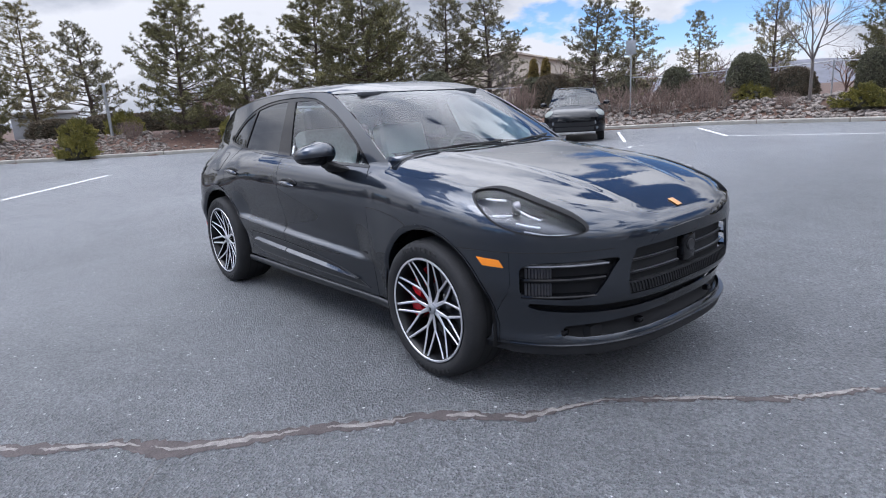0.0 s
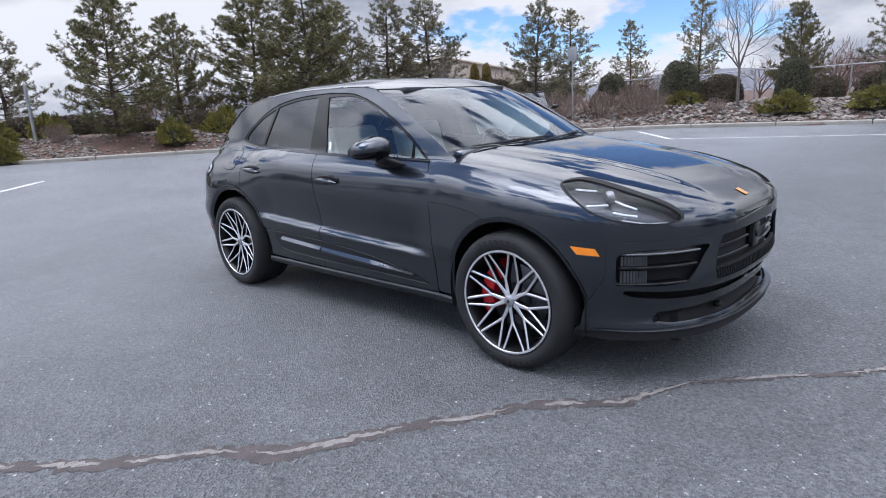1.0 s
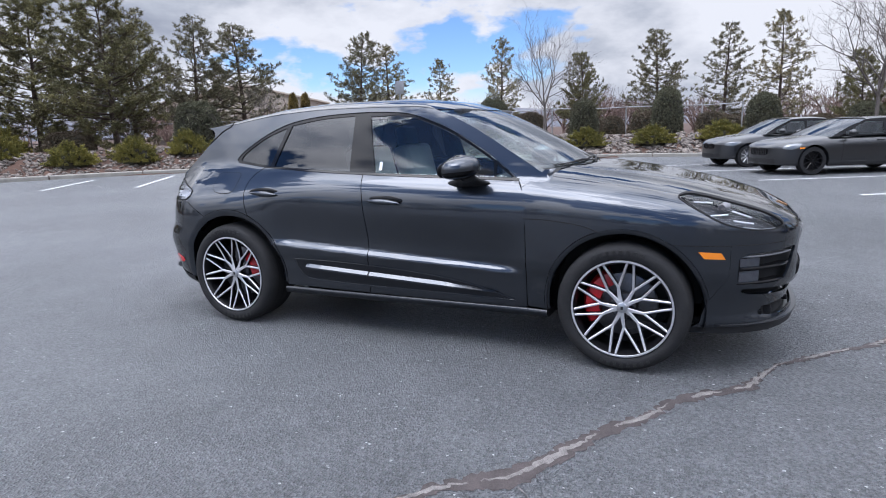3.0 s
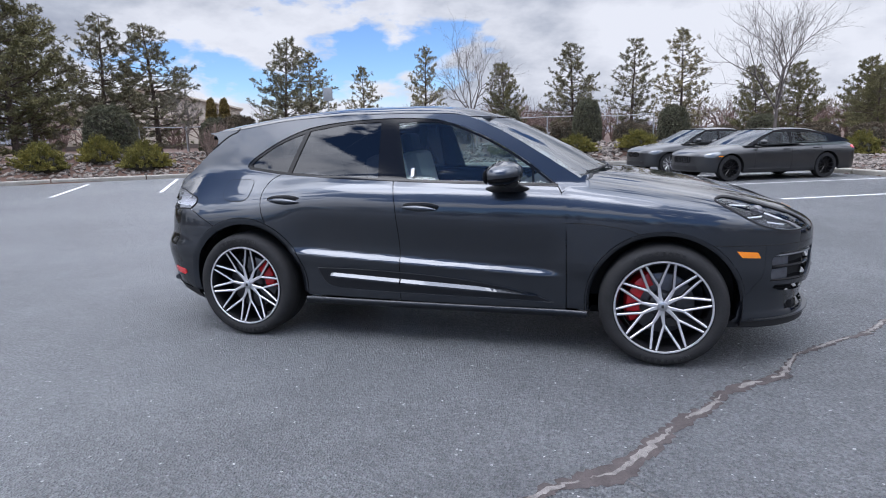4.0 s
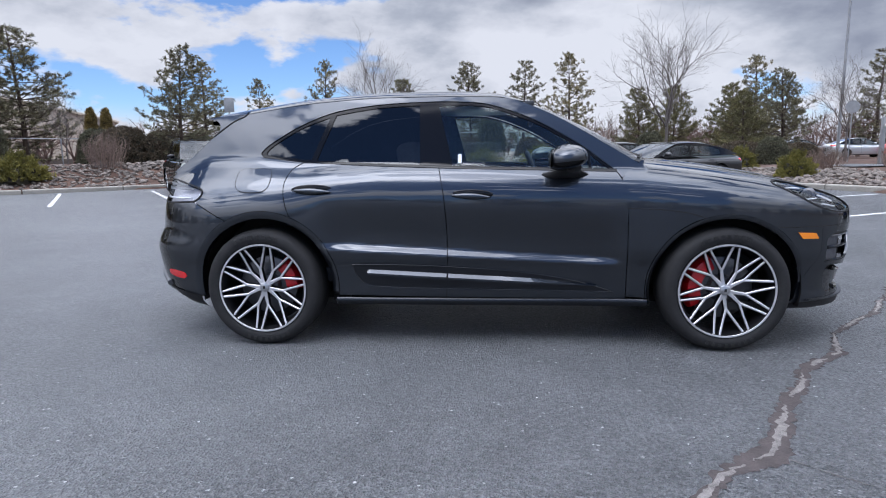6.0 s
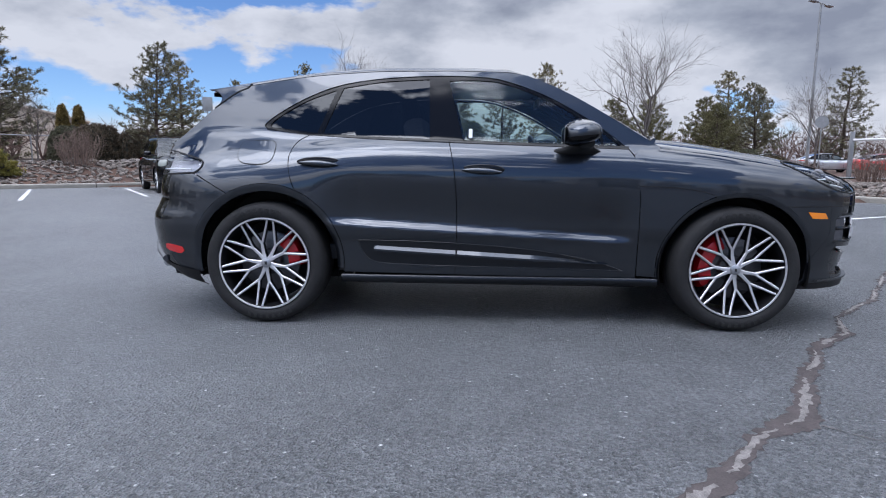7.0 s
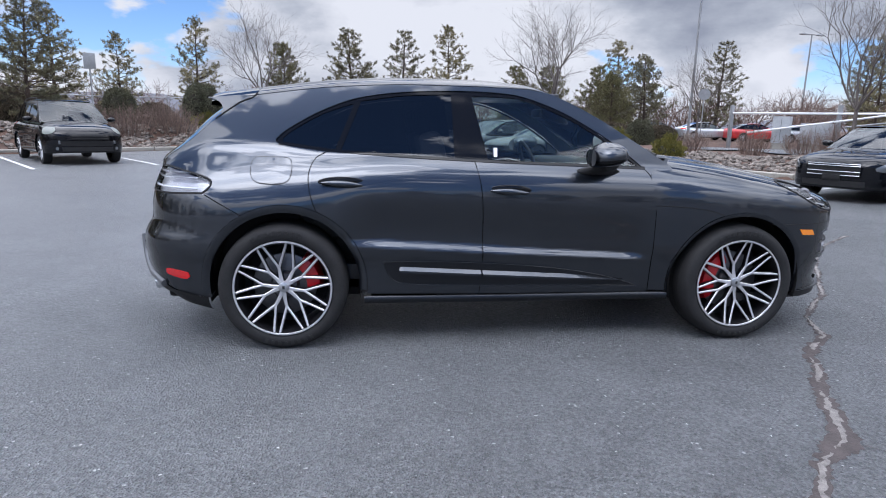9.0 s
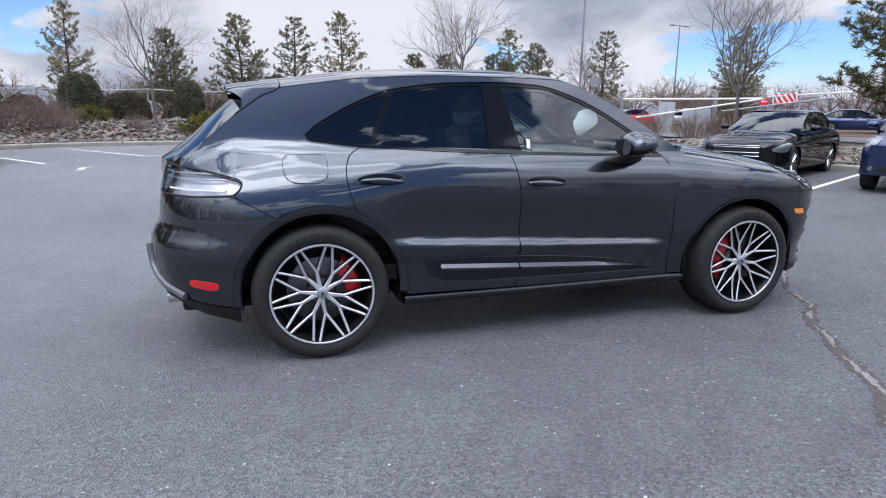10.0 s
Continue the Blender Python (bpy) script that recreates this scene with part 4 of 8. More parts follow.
    q = Euler((0, math.atan2(dz[1, 2] - dz[0, 2], 0.04), 0)).to_matrix().to_4x4()
    part("bonnet_badge", box((p[0] + 0.002, 0, p[2] + 0.003), (0.060, 0.044, 0.003), 0.001, q), material("badge_gold", (0.62, 0.30, 0.10), 0.3, 0.7), car, "small gold and red shield badge")
    return bumper


def car_rear(car):
    # bumper corner
    a0 = math.degrees(math.atan2(0.305 - HUB_REAR[1], -1.83 - HUB_REAR[0]))
    a1 = math.degrees(math.atan2(0.792 - HUB_REAR[1], -1.625 - HUB_REAR[0]))
    corner = join_lines(straight([(-1.625, 0.792), (-1.83, 0.906)]), straight([(-1.83, 0.906), (-2.03, 0.896), (-2.16, 0.896), (-2.215, 0.896)]), straight([(-2.215, 0.896), (-2.238, 0.74), (-2.245, 0.70), (-2.292, 0.65), (-2.296, 0.60), (-2.292, 0.42)]), straight([(-2.292, 0.42), (-2.20, 0.375), (-2.05, 0.330), (-1.83, 0.305)]), arc(*HUB_REAR, ARCH_R + FLARE, a0 % 360, a1))
    c = panel_data(corner, "side", step=0.025, gap=0.0015, lip=0.02)
    ys = np.linspace(-0.62, 0.62, 33)

    def face(z0, z1, rows, off=0.0):
        zs = np.linspace(z0, z1, rows)
        vs = np.concatenate([on_tail(np.stack([ys, np.full_like(ys, z)], 1)) for z in zs]) + (off, 0, 0)
        k = len(ys)
        fs = np.array([t for j in range(rows - 1) for i in range(k - 1) for t in ((j * k + i, j * k + i + 1, (j + 1) * k + i), (j * k + i + 1, (j + 1) * k + i + 1, (j + 1) * k + i))])
        n = np.zeros_like(vs)
        fn = np.cross(vs[fs[:, 1]] - vs[fs[:, 0]], vs[fs[:, 2]] - vs[fs[:, 0]])
        if fn[:, 0].mean() > 0:
            fs = fs[:, ::-1]
            fn = -fn
        for j in range(3):
            np.add.at(n, fs[:, j], fn)
        return vs, fs, n / (np.linalg.norm(n, axis=1, keepdims=True) + 1e-12)

    bumper = skin("rear_bumper", merged(c, mirrored(c), face(0.42, 0.90, 20)), PAINT, car, "rear bumper with dark lower valance")
    # dark lower valance
    xs = np.linspace(-1.83, -2.285, 24)
    for flip in (False, True):
        rows = []
        for z, off in ((0.0, 0.006), (-0.035, 0.012), (-0.085, 0.008), (-0.115, -0.03)):
            zz = np.interp(xs, [-2.285, -2.20, -2.05, -1.83], [0.43, 0.385, 0.335, 0.308]) + z
            yy = outline_at(xs, zz) + off
            rows.append(np.stack([xs - 0.012 * (xs < -2.1), (1 if flip else -1) * yy, zz], 1))
        vs = np.concatenate(rows)
        k = len(xs)
        fs = [(j * k + i, j * k + i + 1, (j + 1) * k + i + 1, (j + 1) * k + i) for j in range(3) for i in range(k - 1)]
        mesh_object("valance", vs, fs if flip else [f[::-1] for f in fs], BLACK_TRIM, bumper, "matt dark lower valance", smooth=True)
    for s in (-1, 1):
        frame_pts = []
        for x, z in ((-2.300, 0.60), (-2.296, 0.54), (-2.285, 0.48), (-2.255, 0.43), (-2.20, 0.395), (-2.10, 0.362)):
            frame_pts.append((x - 0.004, s * (float(outline_at(x, z)) + 0.006), z))
        part("diffuser_frame", pipe(frame_pts, 0.022, 10), GREY_FRAME, bumper, "satin grey frame round the valance")
    part("diffuser", box((-2.14, 0, 0.37), (0.16, 1.20, 0.14), 0.03), BLACK_TRIM, bumper)
    for y in (-0.55, -0.43, 0.43, 0.55):
        bm = tube((-2.08, y, 0.325), (-2.222, y, 0.315), 0.044, 0.046, 24, caps=False)
        bmesh.ops.solidify(bm, geom=list(bm.faces), thickness=0.004)
        part("exhaust_tip", bm, CHROME, bumper, "polished round exhaust tip")
    refl = curve([(-1.935, 0.452), (-2.06, 0.468), (-2.072, 0.452), (-2.062, 0.430), (-1.945, 0.414)], 0.02, closed=True)
    for flip in (False, True):
        d = panel_data(refl, "side", step=0.03, gap=0, off=0.004, lip=0.006)
        skin("rear_reflector", mirrored(d) if flip else d, RED_LENS, bumper, "red side reflector")
    # tail lamps and the hatch between
    lamp_line = join_lines(curve([(-2.186, 1.050), (-2.155, 1.050), (-2.08, 1.046), (-1.995, 1.032), (-1.87, 1.008), (-1.795, 0.985), (-1.783, 0.962), (-1.80, 0.930), (-1.83, 0.908)]), straight([(-1.83, 0.908), (-2.03, 0.898), (-2.16, 0.898), (-2.232, 0.898)]), straight([(-2.232, 0.898), (-2.222, 0.965), (-2.186, 1.050)]))
    for flip in (False, True):
        d = panel_data(lamp_line, "side", step=0.025, gap=0.002, off=0.004, lip=0.02)
        e = panel_data(lamp_line, "side", step=0.03, gap=0.003, off=-0.03, lip=0)
        bowl = skin("tail_lamp", mirrored(e) if flip else e, TAIL_BOWL, car, "clear smoked tail lamp with a pale inner bowl")
        seal = panel_data(grow(lamp_line, 0.002), "side", [shrink(lamp_line, 0.006)], step=0.03, gap=0, off=0.0045, lip=0.010)
        skin("lamp_seal", mirrored(seal) if flip else seal, GAP, bowl, "black rubber seal")
        ob = skin("tail_lens", mirrored(d) if flip else d, GLASS_LAMP, bowl)
        ob.visible_shadow = False
        s = 1 if flip else -1
        for z0, mat in ((1.012, SILVER), (0.985, SILVER), (0.930, LAMP_WHITE)):
            pts = []
            for x in np.linspace(-1.86, -2.17, 12):
                pts.append((x, s * (float(side_y(x, z0)) - 0.012), z0))
            part("light_guide", pipe(pts, 0.006), mat, bowl)
    skin("hatch", face(0.90, 1.052, 7, 0.0), PAINT, car, "tailgate below the rear window")
    # rear window from the spoiler down to the lamps
    edge_pts = curve([(-1.70, 1.385), (-1.80, 1.315), (-1.96, 1.180), (-2.09, 1.088), (-2.155, 1.050)], 0.05)
    vs, k = [], 25
    for x, z in edge_pts:
        w = float(side_y(x, z)) - 0.004
        for t in np.linspace(-1, 1, k):
            vs.append((x - (0.09 + 0.16 * (z - 1.05)) * (1 - abs(t) ** 2.4), t * w, z + 0.012 * (1 - t * t)))
    fs = [(j * k + i, j * k + i + 1, (j + 1) * k + i + 1, (j + 1) * k + i) for j in range(len(edge_pts) - 1) for i in range(k - 1)]
    ob = mesh_object("rear_window", vs, fs, GLASS_TINT, car, "dark sloping rear window glass", smooth=True)
    # roof spoiler with its side fins
    bm = bmesh.new()
    rows = []
    k = 21
    for x, dz, shrink_y in ((-1.563, 0.0, 0.0), (-1.70, 0.004, 0.0), (-1.82, 0.006, 0.004), (-1.868, 0.004, 0.012), (-1.868, -0.018, 0.014), (-1.75, -0.05, 0.02), (-1.60, -0.055, 0.03)):
        w = float(glass_y(x, rail_z(x))) - shrink_y - 0.05 * max(0, -1.70 - x)
        row = []
        for t in np.linspace(-1, 1, k):
            z = float(rail_z(x)) + 0.065 * max(0, 1 - abs(t) ** 3.4) ** 0.8 + dz
            row.append(bm.verts.new((x + 0.035 * t * t * (1 if x < -1.6 else 0), t * w, z)))
        rows.append(row)
    for r0, r1 in zip(rows, rows[1:]):
        for i in range(k - 1):
            bm.faces.new((r0[i], r0[i + 1], r1[i + 1], r1[i]))
    bmesh.ops.recalc_face_normals(bm, faces=bm.faces)
    spoiler = part("roof_spoiler", bm, PAINT, car, "roof spoiler over the rear window")
    fin = join_lines(curve([(-1.562, 1.452), (-1.66, 1.418), (-1.80, 1.318)]), curve([(-1.80, 1.318), (-1.768, 1.355), (-1.766, 1.392), (-1.80, 1.424), (-1.858, 1.440)]), straight([(-1.858, 1.440), (-1.70, 1.455), (-1.562, 1.462)]))
    for flip in (False, True):
        d = panel_data(fin, "side", step=0.03, gap=0.001, off=-0.004, lip=0.02)
        skin("spoiler_fin", mirrored(d) if flip else d, PAINT, spoiler)
        s = 1 if flip else -1
        gap = [(x, s * (float(side_y(x, z)) + 0.001), z) for x, z in curve([(-1.560, 1.470), (-1.585, 1.442), (-1.66, 1.412), (-1.80, 1.316)], 0.03)]
        part("spoiler_seam", pipe(gap, 0.0045, 6), GAP, spoiler)
    part("wiper_pivot", box((-2.03, 0.0, 1.155), (0.10, 0.05, 0.03), 0.01), BLACK_TRIM, car)


def car_arches(car):
    for cx, cz, wide, a0, a1 in ((AXLE, HUB_Z, 0.028, -10.5, 188), (*HUB_REAR, FLARE, -5, 190)):
        line = ring_sector(cx, cz, ARCH_R, ARCH_R + wide, a0, a1)
        v, f, n = panel_data(line, "side", step=0.025, gap=0.001, off=0.004, lip=0.055)
        # the edge rolls inwards to the wheel
        way = np.stack([cx - v[:, 0], np.zeros(len(v)), cz - v[:, 2]], 1)
        far = np.linalg.norm(way, axis=1, keepdims=True)
        inward = np.clip((ARCH_R + wide - far) / wide, 0, 1)
        v = v + (0, 0.016, 0) * inward**1.5
        face = np.abs(n[:, 1:2]) > 0.6
        n = np.where(face, n + 0.75 * inward**0.5 * way / far, n)
        both_sides("arch_trim", (v, f, n / np.linalg.norm(n, axis=1, keepdims=True)), PAINT, car, "painted wheel arch edge")
        for s in (-1, 1):
            bm = bmesh.new()
            rows = []
            for y in (0.90, 0.60):
                rows.append([bm.verts.new((p[0], s * y, p[1])) for p in arc(cx, cz, ARCH_R + 0.012, -14, 194, 0.06)])
            for i in range(len(rows[0]) - 1):
                bm.faces.new((rows[0][i], rows[0][i + 1], rows[1][i + 1], rows[1][i]))
            bm.faces.new(rows[1])
            part("arch_liner", bm, BLACK_TRIM, car, "black wheel arch liner")


def car_sides(car):
    xs = np.linspace(-0.94, 0.965, 40)
    prof = [(0.302, 0.002), (0.298, 0.012), (0.280, 0.016), (0.256, 0.006), (0.242, -0.05), (0.235, -0.20)]
    for s in (-1, 1):
        vs = []
        for x in xs:
            for z, off in prof:
                lift = 0.012 * (-x) * 0.5
                y = float(outline_at(x, max(z, 0.30))) + off
                vs.append((x, s * y, z + lift * 0.6))
        k = len(prof)
        fs = [(i * k + j, (i + 1) * k + j, (i + 1) * k + j + 1, i * k + j + 1) for i in range(len(xs) - 1) for j in range(k - 1)]
        mesh_object("side_sill", vs, fs if s < 0 else [f[::-1] for f in fs], PAINT_DARK, car, "dark painted side sill", smooth=True)
    # lower door blades: a dark inset with a bright ledge, split at the doors
    outline = join_lines(curve([(-0.83, 0.517), (-0.55, 0.515), (-0.236, 0.503), (0.1, 0.478), (0.38, 0.442), (0.60, 0.395), (0.765, 0.342)]), curve([(0.765, 0.342), (0.40, 0.352), (-0.236, 0.362), (-0.60, 0.372), (-0.74, 0.388), (-0.80, 0.44), (-0.83, 0.517)]))
    for flip in (False, True):
        d = panel_data(outline, "side", step=0.03, gap=0, off=0.005, lip=0.006)
        blade = skin("door_blade", mirrored(d) if flip else d, PAINT_DARK, car, "dark lower door blade")
        s = 1 if flip else -1
        rim = [(x, s * (float(side_y(x, z)) + 0.005), z) for x, z in np.r_[outline, outline[:1]]]
        part("blade_edge", pipe(rim, 0.0024, 6), PAINT_DARK, blade, "raised rounded edge of the inset")
        for x0, x1 in ((-0.735, -0.246), (-0.236, 0.66)):
            xs2 = np.linspace(x0, x1, 30)
            vs = []
            for x in xs2:
                z = float(np.interp(x, [-0.74, -0.236, 0.30, 0.66], [0.470, 0.442, 0.412, 0.388]))
                h = 0.036 * min(1, (0.72 - x) / 0.45) * min(1, (x + 0.80) / 0.08)
                y = float(outline_at(x, z))
                for dy, dz in ((0.004, h * 0.55), (0.026, -h * 0.10), (0.026, -h * 0.45), (0.004, -h * 0.60)):
                    vs.append((x, s * (y + dy), z + dz))
            fs = [(i * 4 + j, (i + 1) * 4 + j, (i + 1) * 4 + j + 1, i * 4 + j + 1) for i in range(29) for j in range(3)] + [(0, 1, 2, 3), (119, 118, 117, 116)]
            mesh_object("blade_ledge", vs, fs if s < 0 else [f[::-1] for f in fs], PAINT, blade, "painted ledge catching the sky", smooth=False)
    # handles
    for s in (-1, 1):
        for x, z in ((-1.065, 0.975), (-0.093, 0.938)):
            y = float(side_y(x, z))
            bm = bmesh.new()
            bmesh.ops.create_uvsphere(bm, u_segments=28, v_segments=14, radius=1)
            for v in bm.verts:
                v.co = Vector((x + 0.120 * v.co.x, s * (y + 0.018 + 0.020 * v.co.y), z - 0.004 + 0.0195 * v.co.z * (1 - 0.35 * v.co.x**2) - 0.006 * v.co.x))
            handle = part("door_handle", bm, PAINT, car, "body-coloured bar door handle")
            bm = bmesh.new()
            bmesh.ops.create_uvsphere(bm, u_segments=24, v_segments=12, radius=1)
            for v in bm.verts:
                v.co = Vector((x + 0.132 * v.co.x, s * (y - 0.003 + 0.008 * v.co.y), z + 0.004 + 0.032 * v.co.z))
            part("handle_cup", bm, BLACK_GLOSS, handle)
    # fuel flap
    flap = curve([(-1.575, 1.075), (-1.55, 1.105), (-1.46, 1.108), (-1.37, 1.104), (-1.345, 1.07), (-1.35, 1.00), (-1.385, 0.968), (-1.46, 0.962), (-1.54, 0.972), (-1.572, 1.01)], 0.02, closed=True)
    d = panel_data(flap, "side", step=0.03, gap=0.0, off=0.0012, lip=0.0)
    back = skin("fuel_flap", d, GAP, car, "round-cornered fuel flap")
    skin("flap_skin", panel_data(flap, "side", step=0.025, gap=0.0035, off=0.0022, lip=0.001), PAINT, back)
    # mirrors: a domed shell over a gloss black lower third, on a flared foot
    def mirror_form(bm, low, high, size):
        """Rings of the housing between two heights, each from -1 to 1."""
        rows = []
        for h in np.linspace(low, high, 12):
            full = max(0.0, 1 - abs(h) ** 2.3) ** (1 / 2.3)
            row = []
            for i in range(36):
                a = 2 * math.pi * i / 36
                cx, cy = math.cos(a), math.sin(a)
                cx, cy = math.copysign(abs(cx) ** 0.85, cx), math.copysign(abs(cy) ** 0.80, cy)
                x = (0.128 if cx > 0 else 0.104) * max(cx * full, -0.82) * (1 - 0.14 * cy)
                y = 0.118 * cy * full
                z = (0.078 if h > 0 else 0.062) * h * (1 - 0.10 * cy)
                row.append(bm.verts.new((0.452 + x * size, s * (1.000 + y * size), 1.146 + z * size + 0.10 * x)))
            rows.append(row)
        for r0, r1 in zip(rows, rows[1:]):
            for i in range(36):
                bm.faces.new((r0[i], r0[(i + 1) % 36], r1[(i + 1) % 36], r1[i]))
        bm.faces.new(rows[0])
        bm.faces.new(rows[-1])
        bmesh.ops.recalc_face_normals(bm, faces=bm.faces)

    for s in (-1, 1):
        bm = bmesh.new()
        rows = []
        for t in np.linspace(0, 1, 9):
            # from under the shell inwards and down to the door skin
            c = Vector((0.500 - 0.03 * t, 0.965 - 0.115 * t, 1.100 - 0.048 * t))
            wide, tall = 0.050 + 0.085 * t**2.2, 0.032 - 0.004 * t
            row = []
            for i in range(16):
                a = 2 * math.pi * i / 16
                x = wide * math.cos(a)
                row.append(bm.verts.new((c.x + x - 0.05 * t**2 * (x < 0), s * c.y, c.z + tall * math.sin(a) - 0.016 * t * (math.cos(a) < 0) * abs(math.cos(a)))))
            rows.append(row)
        for r0, r1 in zip(rows, rows[1:]):
            for i in range(16):
                bm.faces.new((r0[i], r0[(i + 1) % 16], r1[(i + 1) % 16], r1[i]))
        bm.faces.new(rows[0])
        bm.faces.new(rows[-1])
        bmesh.ops.recalc_face_normals(bm, faces=bm.faces)
        foot = part("door_mirror", bm, BLACK_TRIM, car, "dark door mirror on a black foot")
        bm = bmesh.new()
        mirror_form(bm, -0.22, 0.995, 1.0)
        part("mirror_shell", bm, PAINT, foot, "grey painted shell")
        bm = bmesh.new()
        mirror_form(bm, -0.985, -0.16, 0.985)
        part("mirror_base", bm, BLACK_GLOSS, foot, "gloss black lower third")
        bm = bmesh.new()
        bmesh.ops.create_uvsphere(bm, u_segments=28, v_segments=14, radius=1)
        for v in bm.verts:
            v.co = Vector((0.370 - 0.012 * v.co.y + 0.004 * v.co.x, s * (1.000 + 0.088 * v.co.y), 1.140 + 0.046 * v.co.z))
        part("mirror_glass", bm, DISC, foot, "mirror glass")
    # wipers and cowl
    cowl = []
    for y in np.linspace(-0.72, 0.72, 25):
        cowl.append((1.075 - 0.35 * y * y, y))
    vs = [(x + dx, y, float(screen_line(x + 0.35 * y * y)) - 0.012 + dz) for x, y in cowl for dx, dz in ((-0.03, 0.02), (0.055, -0.012), (0.075, -0.05))]
    fs = [(i * 3 + j, i * 3 + j + 1, (i + 1) * 3 + j + 1, (i + 1) * 3 + j) for i in range(24) for j in range(2)]
    mesh_object("cowl", vs, fs, BLACK_TRIM, car, "black scuttle panel below the windscreen", smooth=True)
    for y0, y1 in ((-0.62, 0.02), (-0.02, 0.60)):
        pts = []
        for t in np.linspace(0, 1, 12):
            y = y0 + (y1 - y0) * t
            x = 1.072 - 0.35 * y * y - 0.03 * t
            pts.append((x, y, float(screen_line(x + 0.35 * y * y)) + 0.008))
        wiper = part("wiper", pipe(pts, 0.006, 6), BLACK_TRIM, car, "black windscreen wiper")
        part("wiper_arm", pipe([pts[3], (pts[6][0] + 0.008, pts[6][1], pts[6][2] + 0.008), (1.085 - 0.35 * y1 * y1, y1, float(screen_line(1.085)) + 0.010)], 0.006, 6), BLACK_TRIM, wiper)
    part("underbody", box((0.0, 0, 0.285), (1.80, 1.46, 0.15), 0.03), GAP, car, "dark underside")
    part("floor_front", box((1.55, 0, 0.29), (1.25, 1.20, 0.16), 0.03), GAP, car)
    part("floor_rear", box((-1.55, 0, 0.30), (1.20, 1.20, 0.16), 0.03), GAP, car)
    part("label_sticker", box((-0.165, -0.822, 1.155), (0.022, 0.002, 0.055), turn=Euler((radians(-17), 0, 0)).to_matrix().to_4x4()), LAMP_WHITE, car, "small white paper sticker in the window", smooth=False)


def car_cabin(car):
    part("cabin_floor", box((-0.4, 0, 0.42), (2.6, 1.55, 0.10), 0.02), CABIN_DARK, car)
    dash = box((0.66, 0, 0.96), (0.42, 1.42, 0.22), 0.07, segments=4)
    part("dashboard", dash, CABIN_DARK, car)
    part("scuttle_shelf", box((0.80, 0, 1.02), (0.34, 1.36, 0.06), 0.02), PALE_COVER, car, "pale sheet lying on the dashboard")
    for y in (-0.36, 0.36):
        seat = part("front_seat", box((-0.22, y, 0.66), (0.54, 0.50, 0.18), 0.06, segments=3), LEATHER, car, "front seat with a pale protective cover")
        part("seat_back", box((-0.47, y, 0.98), (0.16, 0.48, 0.58), 0.07, Euler((0, radians(-14), 0)).to_matrix().to_4x4(), 3), PALE_COVER, seat, "seat back under a pale plastic cover")
        part("headrest", box((-0.57, y, 1.32), (0.10, 0.27, 0.19), 0.05, Euler((0, radians(-12), 0)).to_matrix().to_4x4(), 3), LEATHER, seat)
        part("seat_cover", box((-0.20, y, 0.765), (0.50, 0.47, 0.035), 0.017, segments=3), PALE_COVER, seat, "pale plastic seat cover")
    bench = part("rear_bench", box((-1.08, 0, 0.68), (0.52, 1.25, 0.20), 0.06, segments=3), LEATHER, car)
    part("bench_back", box((-1.36, 0, 0.98), (0.16, 1.25, 0.56), 0.06, Euler((0, radians(-18), 0)).to_matrix().to_4x4(), 3), LEATHER, bench)
    for y in (-0.40, 0.40):
        part("bench_headrest", box((-1.47, y, 1.28), (0.10, 0.26, 0.14), 0.04, segments=3), LEATHER, bench)
    bm = bmesh.new()
    rings = []
    for a in range(36):
        c = Vector((0.0, 0.185 * math.cos(radians(a * 10)), 0.185 * math.sin(radians(a * 10))))
        out_way = c.normalized()
        rings.append([bm.verts.new(c + 0.016 * (math.cos(radians(b * 45)) * out_way + math.sin(radians(b * 45)) * Vector((1, 0, 0)))) for b in range(8)])
    for i in range(36):
        for j in range(8):
            bm.faces.new((rings[i][j], rings[(i + 1) % 36][j], rings[(i + 1) % 36][(j + 1) % 8], rings[i][(j + 1) % 8]))
    add_box(bm, (0.02, 0, 0), (0.04, 0.34, 0.045), 0.012)
    add_box(bm, (0.02, 0, -0.08), (0.04, 0.045, 0.16), 0.012)
    bmesh.ops.rotate(bm, verts=bm.verts, cent=(0, 0, 0), matrix=Euler((0, radians(-22), 0)).to_matrix())
    bmesh.ops.translate(bm, verts=bm.verts, vec=(0.36, 0.37, 1.01))
    part("steering_wheel", bm, CABIN_DARK, car)
    part("rear_view_mirror", box((0.30, 0, 1.40), (0.03, 0.22, 0.06), 0.02), CABIN_DARK, car)
    part("headliner", box((-0.55, 0, 1.50), (1.7, 1.05, 0.03), 0.01), LAMP_BASE, car)


